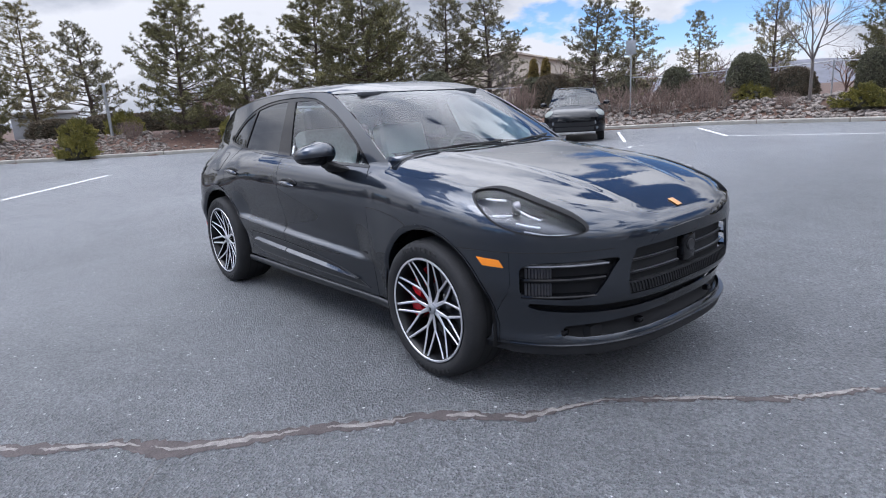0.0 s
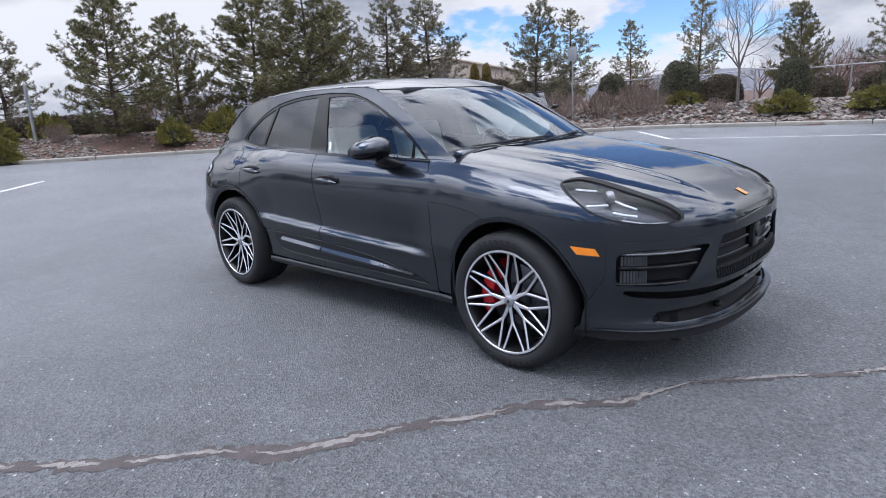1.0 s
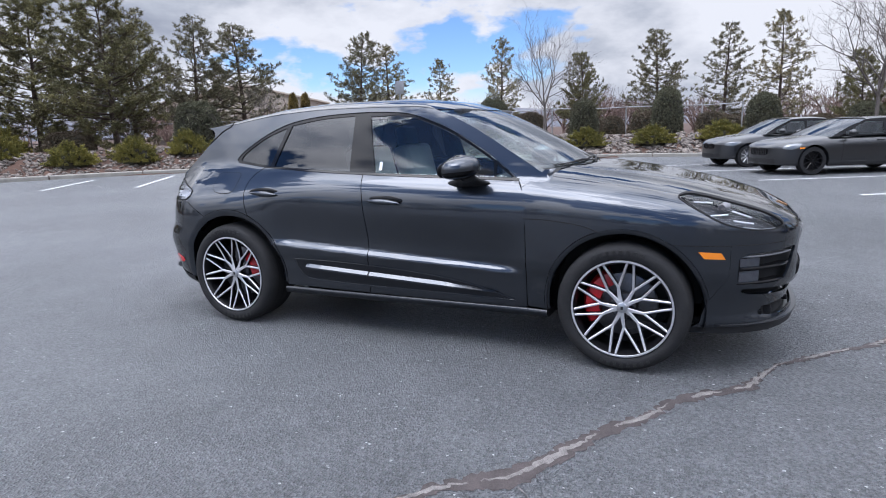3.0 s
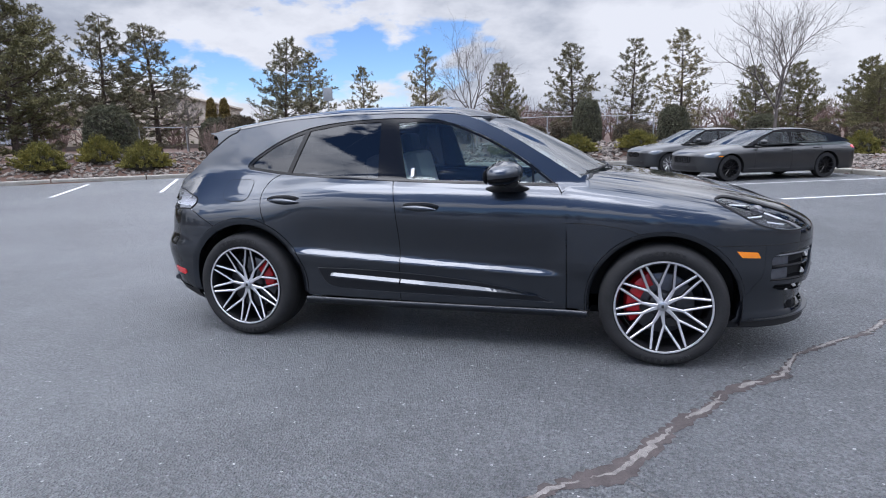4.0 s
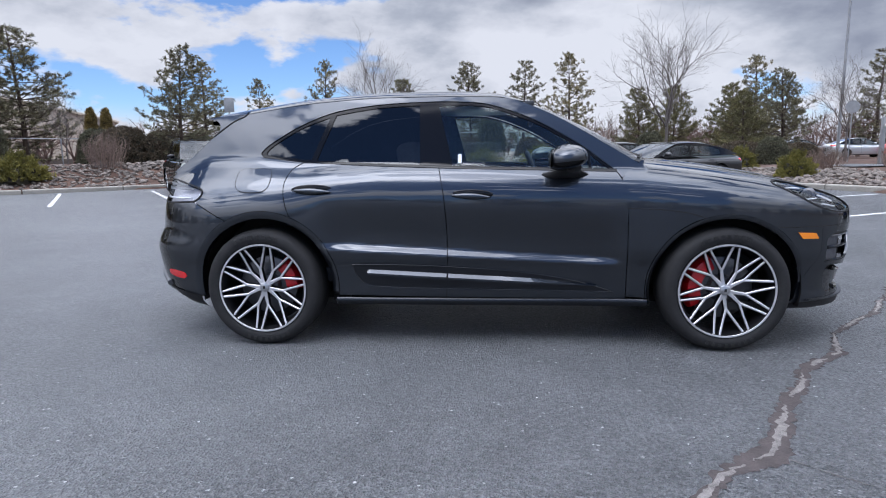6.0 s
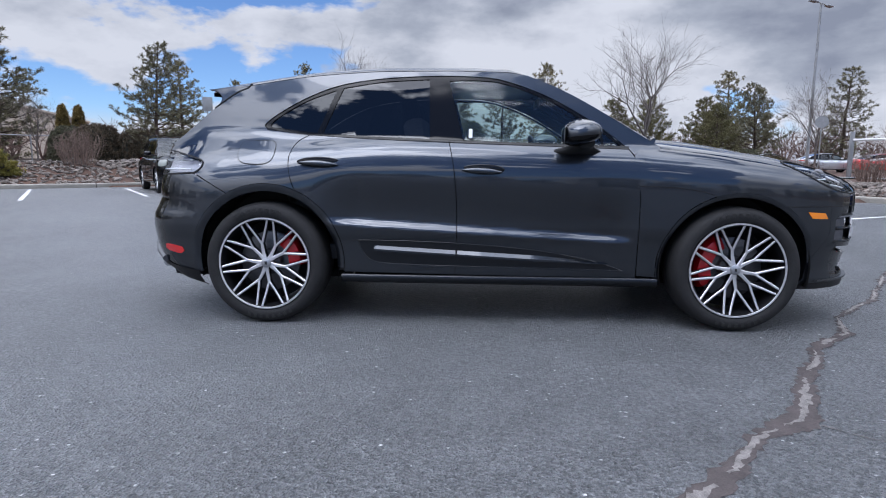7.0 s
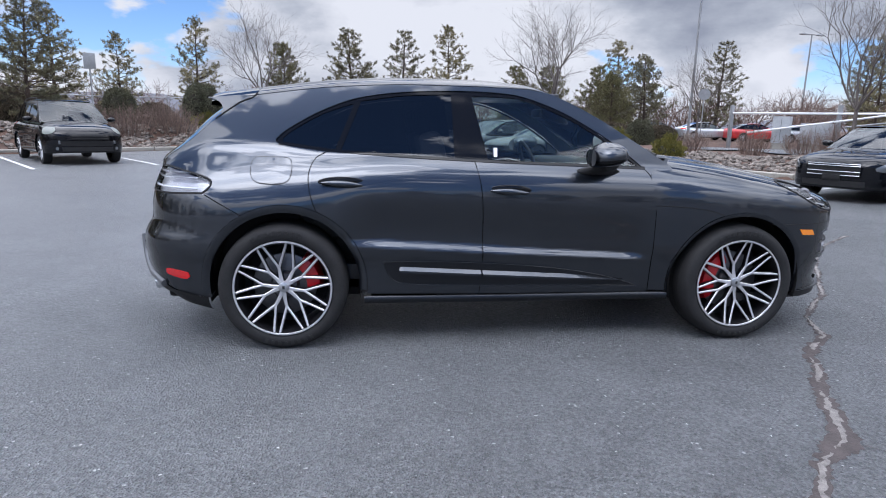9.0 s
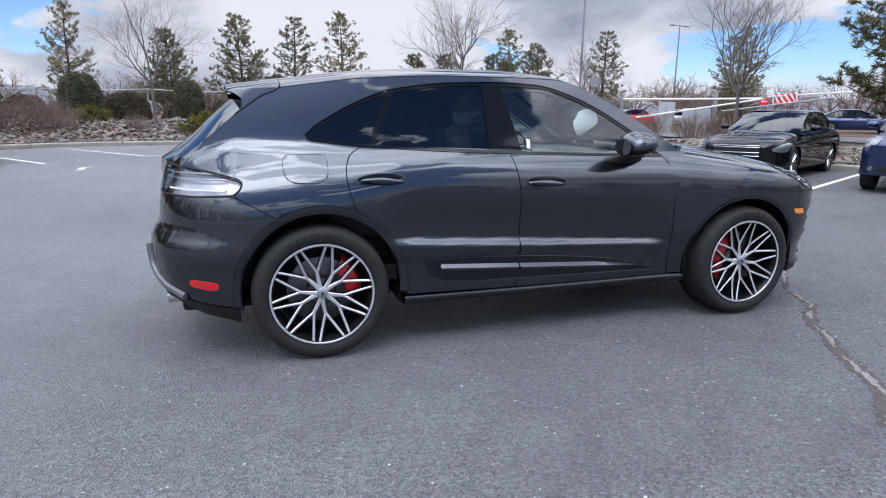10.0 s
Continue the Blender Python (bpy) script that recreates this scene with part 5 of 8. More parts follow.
def wheel(car, x, s, wide, y_face):
    """A black and machined alloy wheel with ten split spokes, its tyre, disc and red caliper."""
    hub = part("wheel", lathe([(0.262, -wide + 0.02), (0.262, -0.03), (0.272, -0.012), (0.283, -0.004), (0.283, 0.003), (0.270, 0.003), (0.256, -0.02), (0.250, -0.10), (0.250, -wide + 0.02)], 72), RIM_BLACK, car, "black and bright machined alloy wheel")
    tyre = lathe([(0.278, -wide + 0.012), (0.290, -wide - 0.004), (0.325, -wide - 0.012), (0.352, -wide - 0.002), (0.366, -wide + 0.03), (0.3715, -wide + 0.07), (0.3715, -0.070), (0.3665, -0.030), (0.355, -0.004), (0.345, 0.004), (0.325, 0.012), (0.300, 0.009), (0.287, 0.002), (0.280, -0.004), (0.276, -0.02)], 96)
    tyre_ob = part("tyre", tyre, RUBBER, hub, "low-profile black tyre", sharp=50)
    for k in range(3):
        y = -wide + wide * (0.28 + 0.22 * k)
        part("tread_groove", lathe([(0.3722, y - 0.005), (0.3724, y), (0.3722, y + 0.005)], 64), GAP, tyre_ob)
    for a0 in (62, 242):
        for k in range(8):
            a = radians(a0 + 46 - k * 6.6)
            bm = box((0, 0, 0), (0.018, 0.003, 0.022), 0.001)
            bmesh.ops.rotate(bm, verts=bm.verts, cent=(0, 0, 0), matrix=Euler((0, math.pi / 2 - a, 0)).to_matrix())
            bmesh.ops.translate(bm, verts=bm.verts, vec=(0.327 * math.cos(a), 0.0125, 0.327 * math.sin(a)))
            part("sidewall_mark", bm, RUBBER_MARK, tyre_ob, smooth=False)
    part("rim_lip", lathe([(0.2685, 0.0035), (0.2705, 0.0065), (0.279, 0.0065), (0.281, 0.002)], 96), ALLOY, hub, "bright machined lip")

    def spoke(bm, pts, w0, w1, lift, deep):
        """A tapered bar along (radius, angle, y) points."""
        n = len(pts)
        rows = []
        for i, (r, a, y) in enumerate(pts):
            w = (w0 + (w1 - w0) * i / (n - 1)) / 2
            c = Vector((r * math.cos(a), y + lift, r * math.sin(a)))
            nxt, prv = pts[min(i + 1, n - 1)], pts[max(i - 1, 0)]
            way = Vector((nxt[0] * math.cos(nxt[1]) - prv[0] * math.cos(prv[1]), 0, nxt[0] * math.sin(nxt[1]) - prv[0] * math.sin(prv[1]))).normalized()
            across = way.cross(Vector((0, 1, 0)))
            rows.append([bm.verts.new(c + across * w), bm.verts.new(c - across * w), bm.verts.new(c - across * (w + 0.004) - Vector((0, deep, 0))), bm.verts.new(c + across * (w + 0.004) - Vector((0, deep, 0)))])
        for r0, r1 in zip(rows, rows[1:]):
            for j in range(4):
                bm.faces.new((r0[j], r0[(j + 1) % 4], r1[(j + 1) % 4], r1[j]))
        bm.faces.new(rows[0][::-1])
        bm.faces.new(rows[-1])

    for k in range(10):
        a = radians(45 + 36 * k)
        lean = radians(-2.5 if k % 2 else 2.5)
        dark, bright = bmesh.new(), bmesh.new()
        fork = a + lean
        root = [(0.026, fork + lean * 2.2, -0.034), (0.060, fork + lean * 1.5, -0.037), (0.094, fork + lean * 0.5, -0.036), (0.124, fork, -0.034)]
        for bm, wr0, wr1, wa0, wa1, lift, deep in ((dark, 0.021, 0.0135, 0.0098, 0.0090, -0.003, 0.028), (bright, 0.0165, 0.0088, 0.0060, 0.0051, 0.0, 0.003)):
            spoke(bm, root, wr0, wr1, lift, deep)
            for d in (-1, 1):
                p0 = Vector((0.117 * math.cos(fork), 0.117 * math.sin(fork)))
                e = a + d * radians(14.6)
                p1 = Vector((0.275 * math.cos(e), 0.275 * math.sin(e)))
                arm = []
                for t in (0.0, 0.35, 0.7, 1.0):
                    p = p0.lerp(p1, t)
                    arm.append((p.length, math.atan2(p.y, p.x), -0.0345 + 0.034 * t**1.3))
                spoke(bm, arm, wa0, wa1, lift + 0.0004, deep)
            bmesh.ops.recalc_face_normals(bm, faces=bm.faces)
        sp = part("spoke", dark, RIM_BLACK, hub)
        part("machined_face", bright, ALLOY, sp, "bright machined spoke face")
    part("wheel_centre", lathe([(0.001, -0.030), (0.024, -0.031), (0.031, -0.036), (0.036, -0.060)], 40), ALLOY, hub, "bright machined hub")
    cap = part("hub_cap", lathe([(0.001, -0.023), (0.024, -0.024), (0.029, -0.027), (0.031, -0.034)], 32), SILVER, hub, "silver hub cap with plain crest")
    part("cap_crest", box((0, -0.0225, 0), (0.014, 0.002, 0.019), 0.0008), CABIN_DARK, cap, smooth=False)
    for k in range(5):
        a = radians(54 + 72 * k)
        part("wheel_bolt", tube((0.062 * math.cos(a), -0.06, 0.062 * math.sin(a)), (0.062 * math.cos(a), -0.044, 0.062 * math.sin(a)), 0.009, sides=6), RIM_BLACK, hub)
    disc = part("brake_disc", lathe([(0.075, -0.115), (0.180, -0.115), (0.185, -0.118), (0.185, -0.145), (0.075, -0.145)], 64), DISC, hub, "steel brake disc")
    part("disc_bell", lathe([(0.001, -0.075), (0.070, -0.078), (0.082, -0.095), (0.082, -0.116)], 40), DISC, disc)
    ring = bmesh.new()
    # caliper towards the middle of the car
    rows = []
    spread = np.radians(np.linspace(-32, 66, 12) if x > 0 else np.linspace(-4, 56, 12))
    for i, a in enumerate(spread):
        a = a if (x > 0) == (s < 0) else math.pi - a
        t = i / 11
        bulge = 0.012 * math.sin(math.pi * t) ** 0.5
        sec = [(0.128, -0.105), (0.132, -0.072 + bulge), (0.168, -0.062 + bulge), (0.206, -0.070 + bulge), (0.225, -0.095), (0.225, -0.165), (0.128, -0.165)]
        rows.append([ring.verts.new((r * math.cos(a), y, r * math.sin(a))) for r, y in sec])
    for r0, r1 in zip(rows, rows[1:]):
        for j in range(7):
            ring.faces.new((r0[j], r0[(j + 1) % 7], r1[(j + 1) % 7], r1[j]))
    ring.faces.new(rows[0][::-1])
    ring.faces.new(rows[-1])
    bmesh.ops.recalc_face_normals(ring, faces=ring.faces)
    part("brake_caliper", ring, CALIPER, hub, "red brake caliper")
    part("backing_plate", tube((0, -0.20, 0), (0, -0.17, 0), 0.245, sides=40), GAP, hub)
    m = Matrix.Translation((x, s * y_face, HUB_Z)) @ (Matrix.Rotation(math.pi, 4, "Z") if s < 0 else Matrix())
    hub.matrix_basis = m
    return hub


car_front(CAR)
car_rear(CAR)
car_arches(CAR)
car_sides(CAR)
car_cabin(CAR)
for wx, wide, yf in ((AXLE, 0.27, 0.952), (-AXLE, 0.295, 0.958)):
    for s in (-1, 1):
        wheel(CAR, wx, s, wide, yf)

# ---- plants ----
BARK = material("pine_bark", (0.064, 0.046, 0.036), 0.95, vary=0.35, scale=5, bump=0.6, bump_scale=30)
BARK_GREY = material("grey_bark", (0.122, 0.105, 0.095), 0.9, vary=0.3, scale=6, bump=0.4, bump_scale=40)
NEEDLES = material("pine_needles", (0.158, 0.146, 0.069), 0.7, vary=0.3, scale=0.9, piece=0.5, second=(0.271, 0.229, 0.117))
NEEDLES_DARK = material("dark_pine_needles", (0.108, 0.104, 0.058), 0.7, vary=0.3, scale=0.9, piece=0.5, second=(0.196, 0.175, 0.095))
NEEDLES_DEEP = material("deep_green_pine_needles", (0.101, 0.100, 0.039), 0.7, vary=0.3, scale=0.9, piece=0.5, second=(0.182, 0.161, 0.063))
JUNIPER = material("juniper_leaf", (0.115, 0.111, 0.020), 0.8, vary=0.3, scale=1.5, piece=0.4, second=(0.240, 0.208, 0.040))
HEDGE = material("hedge_leaf", (0.082, 0.090, 0.055), 0.85, vary=0.3, scale=2, piece=0.35, second=(0.140, 0.136, 0.082))
SHADED_TWIGS = material("shaded_twigs", (0.030, 0.027, 0.016), 0.95, vary=0.4, scale=9, bump=0.6, bump_scale=30)
CYPRESS = material("golden_cypress_leaf", (0.170, 0.125, 0.036), 0.85, vary=0.3, scale=2, piece=0.35, second=(0.250, 0.180, 0.055))
HEDGE_BROWN = material("brown_hedge_leaf", (0.082, 0.064, 0.040), 0.85, vary=0.3, scale=2, piece=0.35, second=(0.125, 0.097, 0.062))
TWIG = material("bare_twigs", (0.149, 0.100, 0.079), 0.9, vary=0.3, scale=2, piece=0.35, second=(0.211, 0.153, 0.126))
TWIG_FAR = material("far_bare_twigs", (0.118, 0.077, 0.062), 0.95, vary=0.3, scale=0.4, piece=0.3, second=(0.169, 0.113, 0.092))
rng = np.random.default_rng(7)


def unit(v):
    return v / (np.linalg.norm(v, axis=-1, keepdims=True) + 1e-12)


def tufts(centres, ways, count, length, width, bias=0.7):
    """Slim triangular blades bursting from each centre, leaning the given way."""
    n = len(centres) * count
    c = np.repeat(centres, count, 0)
    d = unit(np.repeat(ways, count, 0) * bias + rng.normal(size=(n, 3)) * 0.75)
    size = length * rng.uniform(0.65, 1.25, (n, 1))
    side = unit(np.cross(d, rng.normal(size=(n, 3)))) * width * 0.5
    start = c + d * size * 0.05
    v = np.empty((n, 3, 3))
    v[:, 0], v[:, 1], v[:, 2] = start + side, start - side, c + d * size
    return v.reshape(-1, 3), np.arange(3 * n).reshape(-1, 3)


def fast_mesh(name, verts, faces, mat, parent=None, smooth=False, label=""):
    me = bpy.data.meshes.new(name)
    me.vertices.add(len(verts))
    me.vertices.foreach_set("co", np.asarray(verts, np.float32).ravel())
    k = faces.shape[1]
    me.loops.add(faces.size)
    me.loops.foreach_set("vertex_index", faces.astype(np.int32).ravel())
    me.polygons.add(len(faces))
    me.polygons.foreach_set("loop_start", np.arange(0, faces.size, k, dtype=np.int32))
    me.update(calc_edges=True)
    me.materials.append(mat)
    me.shade_smooth() if smooth else me.shade_flat()
    ob = new(name, me)
    ob.parent = parent
    return tagged(ob, label)


def limbs(segments, sides=4):
    """Tapered round pieces from rows of (start, end, radius, end radius)."""
    vs, fs, k = [], [], 0
    ang = np.arange(sides) * 2 * math.pi / sides
    for a, b, ra, rb in segments:
        a, b = np.asarray(a, float), np.asarray(b, float)
        w = unit(b - a)
        u = unit(np.cross(w, (0.31, 0.87, 0.4)))
        t = np.cross(w, u)
        ringv = np.cos(ang)[:, None] * u + np.sin(ang)[:, None] * t
        vs += [a + ringv * ra, b + ringv * rb]
        for i in range(sides):
            j = (i + 1) % sides
            fs.append((k + i, k + j, k + sides + j, k + sides + i))
        k += 2 * sides
    return np.concatenate(vs), np.array(fs)


def pine_parts(height, spread, base, seed, dense=1.0):
    """A pine: tapered trunk, whorls of upswept limbs, needle tufts at their outer halves, with gaps between the layers."""
    global rng
    rng = np.random.default_rng(seed)
    segs, cs, ws = [], [], []
    lean = rng.normal(0, 0.012, 2)
    n = 9
    trunk = [np.array([lean[0] * height * (i / n) ** 2 * 3 + rng.normal(0, 0.02), lean[1] * height * (i / n) ** 2 * 3 + rng.normal(0, 0.02), height * i / n]) for i in range(n + 1)]
    rad = lambda z: max(0.012, 0.020 * height * (1 - z / height) ** 0.8)
    for a, b in zip(trunk, trunk[1:]):
        segs.append((a, b, rad(a[2]), rad(b[2])))
    z = base * height
    zs = np.array([p[2] for p in trunk])
    while z < height * 0.985:
        f = (z / height - base) / (1 - base)
        reach = spread * (0.42 + 0.58 * min(1, f / 0.22)) * (1 - f) ** 0.72 + 0.12
        centre = np.array([np.interp(z, zs, [p[k] for p in trunk]) for k in range(3)])
        for a in rng.uniform(0, 2 * math.pi) + np.arange(5) * 2 * math.pi / 5 + rng.normal(0, 0.3, 5):
            if rng.random() < 0.10:
                continue
            r = reach * rng.uniform(0.55, 1.18)
            rise = rng.uniform(0.0, 0.30) + 0.35 * f
            way = np.array([math.cos(a), math.sin(a), rise])
            mid = centre + way * r * 0.55 + (0, 0, -0.04 * r)
            end = centre + way * r + (0, 0, 0.10 * r)
            segs += [(centre, mid, 0.011 * r + 0.006, 0.008 * r + 0.004), (mid, end, 0.008 * r + 0.004, 0.004)]
            k = max(3, int(r * 5.6 * dense) + 1)
            for t in rng.uniform(0.28, 1.0, k) ** 0.8:
                p = (centre + (mid - centre) * t / 0.55) if t < 0.55 else (mid + (end - mid) * (t - 0.55) / 0.45)
                twig = unit(way * 0.55 + rng.normal(0, 0.75, 3) * (1, 1, 0.45) + (0, 0, 0.25))
                far = 0.16 + 0.20 * r * (1.15 - t) * rng.uniform(0.5, 1.2)
                q = p + twig * far
                segs.append((p, q, 0.007, 0.003))
                for u in (0.45, 0.75, 1.0):
                    cs.append(p + (q - p) * u + rng.normal(0, 0.03, 3)), ws.append(unit(twig + np.array([0, 0, 0.35])))
        z += height * rng.uniform(0.030, 0.052)
    tv, tf = tufts(np.array(cs), np.array(ws), 10, 0.160, 0.029, 0.8)
    return limbs(segs), (tv, tf)


def make_pine(name, label, height, spread, base, seed, needles, dense=1.0):
    (v, f), (tv, tf) = pine_parts(height, spread, base, seed, dense)
    tree = thing(name, pose(0, 0, 0), label, "tree", "pine trees on the bank")
    fast_mesh("trunk", v, f, BARK, tree, True)
    fast_mesh("crown", tv, tf, needles, tree)
    return tree


def make_bare_tree(height, seed, spread=0.55, first=0.28, forks=4, thick=1.0, twigs=0.75):
    """A leafless tree: forking limbs that thin out into fine twigs."""
    r = np.random.default_rng(seed)
    segs = []

    def grow_limb(p, w, length, radius, depth):
        steps = 3
        for _ in range(steps):
            w = unit(w + r.normal(0, 0.10, 3) + np.array([0, 0, 0.06]))
            q = p + w * length / steps
            segs.append((p, q, radius, radius * 0.86))
            p, radius = q, radius * 0.86
            if depth > 0 and r.random() < twigs:
                side = unit(w * 0.75 + unit(np.cross(w, r.normal(size=3))) * spread * 1.25)
                grow_limb(p, side, length * r.uniform(0.50, 0.78), radius * 0.60, depth - 1)
        if depth > 0:
            for _ in range(2):
                side = unit(w + unit(np.cross(w, r.normal(size=3))) * spread)
                grow_limb(p, side, length * r.uniform(0.6, 0.85), radius * 0.75, depth - 1)

    base_r = 0.0125 * height * thick
    top = np.array([0.0, 0.0, height * first])
    segs.append((np.zeros(3), top, base_r * 1.15, base_r * 0.9))
    for k in range(4):
        a = k * 1.7 + r.uniform(0, 0.6)
        w = unit(np.array([math.cos(a) * 0.6, math.sin(a) * 0.6, 1.0]))
        grow_limb(top, w, height * 0.24, base_r * 0.62, forks)
    grow_limb(top, np.array([0, 0, 1.0]), height * 0.27, base_r * 0.7, forks)
    return limbs(segs, 3)


def make_shrub(name, label, size, seed, leaf, kind_="soft", count=900, blade=0.14):
    """A shrub over a solid core of twigs with shade put into its colour: soft ones of feathery sprays arching out of
    the foot, clipped ones of short tufts on a rounded mass.
    """
    global rng
    rng = np.random.default_rng(seed)
    sx, sy, sz = size
    half = np.array([sx / 2, sy / 2, sz])
    bush = thing(name, pose(0, 0, 0), label, "bush", "bushes on the bank")

    def swell(d):
        x, y, z = d[..., 0], d[..., 1], d[..., 2]
        if kind_ == "soft":
            return 1 + 0.13 * np.sin(x * 5 + seed) * np.cos(y * 4.3 + seed) + 0.07 * np.sin(z * 9 + x * 7)
        k = (np.abs(x) ** 3 + np.abs(y) ** 3 + np.abs(z) ** 3) ** (-1 / 3)
        return k * (1 + 0.035 * np.sin(x * 7 + seed) * np.cos(y * 6 + z * 5 + seed))

    if kind_ == "soft":
        sprays = count // 14
        d = unit(rng.normal(size=(sprays, 3)))
        d[:, 2] = np.abs(d[:, 2]) * 0.95 + 0.05
        d = unit(d)
        reach = (swell(d) * rng.uniform(0.72, 1.06, sprays))[:, None]
        t = rng.uniform(0.50, 1.0, (sprays, 14, 1)) ** 0.7
        c = d[:, None] * reach[:, None] * t
        c[..., 2] -= 0.10 * (t[..., 0] - 0.5)
        c = (c + rng.normal(0, 0.035, c.shape)).reshape(-1, 3) * half
        w = unit(np.repeat(d, 14, 0) * (1.0, 1.0, 0.5) + (0, 0, 0.25))
        tv, tf = tufts(c, w, 8, blade, blade * 0.26, 1.2)
    else:
        d = unit(rng.normal(size=(count, 3)))
        d[:, 2] = np.abs(d[:, 2])
        c = d * swell(d)[:, None] * rng.uniform(0.90, 1.0, (count, 1)) * half
        tv, tf = tufts(c, unit(d + (0, 0, 0.15)), 9, blade, blade * 0.32, 0.7)
    tv[:, 2] = np.maximum(tv[:, 2], 0.01)
    # solid core, dark as the shade deep in the foliage
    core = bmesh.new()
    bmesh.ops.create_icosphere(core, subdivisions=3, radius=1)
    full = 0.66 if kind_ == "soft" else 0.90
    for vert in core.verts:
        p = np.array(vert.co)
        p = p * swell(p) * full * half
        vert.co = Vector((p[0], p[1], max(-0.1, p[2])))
    part("inner_core", core, SHADED_TWIGS, bush)
    fast_mesh("foliage", tv, tf, leaf, bush)
    return bush


def make_twig_shrub(name, label, size, seed, count=700):
    """A leafless shrub: thin stems fanning out of the ground."""
    r = np.random.default_rng(seed)
    sx, sy, sz = size
    shrub = thing(name, pose(0, 0, 0), label, "bush", "bushes on the bank")
    segs = []
    for _ in range(count // 6):
        a, q = r.uniform(0, 2 * math.pi), r.uniform(0, 1) ** 0.6
        foot = np.array([math.cos(a) * sx * 0.30 * q, math.sin(a) * sy * 0.30 * q, 0])
        tip = np.array([math.cos(a) * sx * 0.5 * q, math.sin(a) * sy * 0.5 * q, sz * r.uniform(0.65, 1.0) * (1.05 - 0.35 * q)])
        mid = (foot + tip) / 2 + r.normal(0, 0.07, 3)
        segs += [(foot, mid, 0.010, 0.007), (mid, tip, 0.007, 0.003)]
        for _ in range(4):
            t = r.uniform(0.35, 0.95)
            p = foot + (tip - foot) * t
            segs.append((p, p + r.normal(0, 0.13, 3) + (0, 0, 0.14), 0.006, 0.002))
    v, f = limbs(segs, 3)
    fast_mesh("stem_fan", v, f, TWIG, shrub)
    return shrub


def bank_z(x, y):
    return float(bank_height(np.array([[x, y]], float))[0])


# pines: four shapes, each planted several times
PINES = [make_pine("pine_tree", "tall dark green pine tree with open layered branches", 7.0, 2.75, 0.07, 11, NEEDLES_DARK, 1.2), make_pine("pine_tree", "slim grey-green pine tree with sparse branches", 7.0, 2.25, 0.10, 23, NEEDLES, 0.9), make_pine("pine_tree", "broad bushy green pine tree on the bank", 7.0, 3.1, 0.03, 37, NEEDLES_DEEP, 2.0), make_pine("pine_tree", "narrow grey-green pine tree with ragged top", 7.0, 1.8, 0.10, 51, NEEDLES_DARK, 0.95)]
used = [False] * 4


def plant(pool, taken, k, x, y, top, wide=1.0, turn=0.0, base=None):
    z = bank_z(x, y) if base is None else base
    s = (top - z) / 7.0
    m = pose(x, y, z - 0.03, 0, 0, turn) @ Matrix.Diagonal((s * wide * 1.12, s * wide * 1.12, s, 1))
    if not taken[k]:
        taken[k] = True
        pool[k].matrix_world = m
        return pool[k]
    tree = copy_thing(pool[k], Matrix())
    tree.matrix_basis = m
    return tree


for k, x, y, top, wide in ((1, -38.5, 2.5, 8.2, 1.0), (0, -43.0, 6.3, 8.0, 0.95), (2, -25.2, 6.5, 6.8, 0.95), (2, -31.5, 12.2, 7.0, 0.85), (2, -28.7, 15.4, 8.4, 1.05), (2, -23.6, 15.6, 8.0, 1.0), (0, -25.9, 18.6, 8.0, 0.95), (0, -25.7, 22.8, 8.0, 0.95), (0, -24.9, 25.7, 8.1, 1.05), (0, -14.6, 22.6, 6.2, 0.92), (1, -16.6, 29.2, 6.4, 1.0), (1, -15.5, 34.6, 6.0, 0.85), (1, -11.0, 34.1, 6.9, 0.75), (2, -6.1, 35.9, 5.9, 0.75), (0, -2.2, 43.2, 8.1, 0.85), (3, 2.3, 55.8, 9.9, 1.05), (1, 6.4, 52.8, 9.8, 0.9), (2, 12.5, 41.0, 5.6, 0.85), (1, 23.1, 53.9, 9.3, 0.9), (3, 27.0, 57.0, 8.3, 0.9), (3, 30.3, 48.3, 9.0, 1.0), (2, 17.5, 44.0, 6.0, 0.9), (0, -44.0, -2.0, 9.0, 1.0), (3, -34.0, -1.5, 7.5, 1.0), (1, 29.0, 29.0, 6.8, 0.9), (0, 35.0, 21.0, 7.0, 1.0), (2, 18.2, 9.3, 7.0, 1.15), (2, -30.5, -0.5, 5.6, 0.8), (2, 9.3, 37.5, 5.2, 0.8), (2, 15.0, 35.0, 4.6, 0.9), (0, 18.0, 36.5, 6.2, 0.9), (3, 38.0, 40.0, 8.0, 1.0), (0, 21.0, 50.0, 6.0, 1.1)):
    plant(PINES, used, k, x, y, top, wide, (x * 37 + y * 53) % 360)

# leafless trees
for k, (x, y, top, tall, seed) in enumerate(((-5.6, 24.3, 5.6, 0.42, 3), (6.9, 21.6, 6.6, 0.40, 8), (13.6, 12.6, 5.6, 0.34, 15), (-18.5, 20.2, 3.0, 0.3, 22), (20.0, 33.0, 6.0, 0.3, 31))):
    v, f = make_bare_tree(top, seed)
    tree = thing("bare_tree", pose(x, y, bank_z(x, y) - 0.04, 0, 0, k * 70), "leafless grey tree with fine spreading twigs", "tree", "bare trees")
    fast_mesh("branching_stem", v, f, BARK_GREY, tree, True)

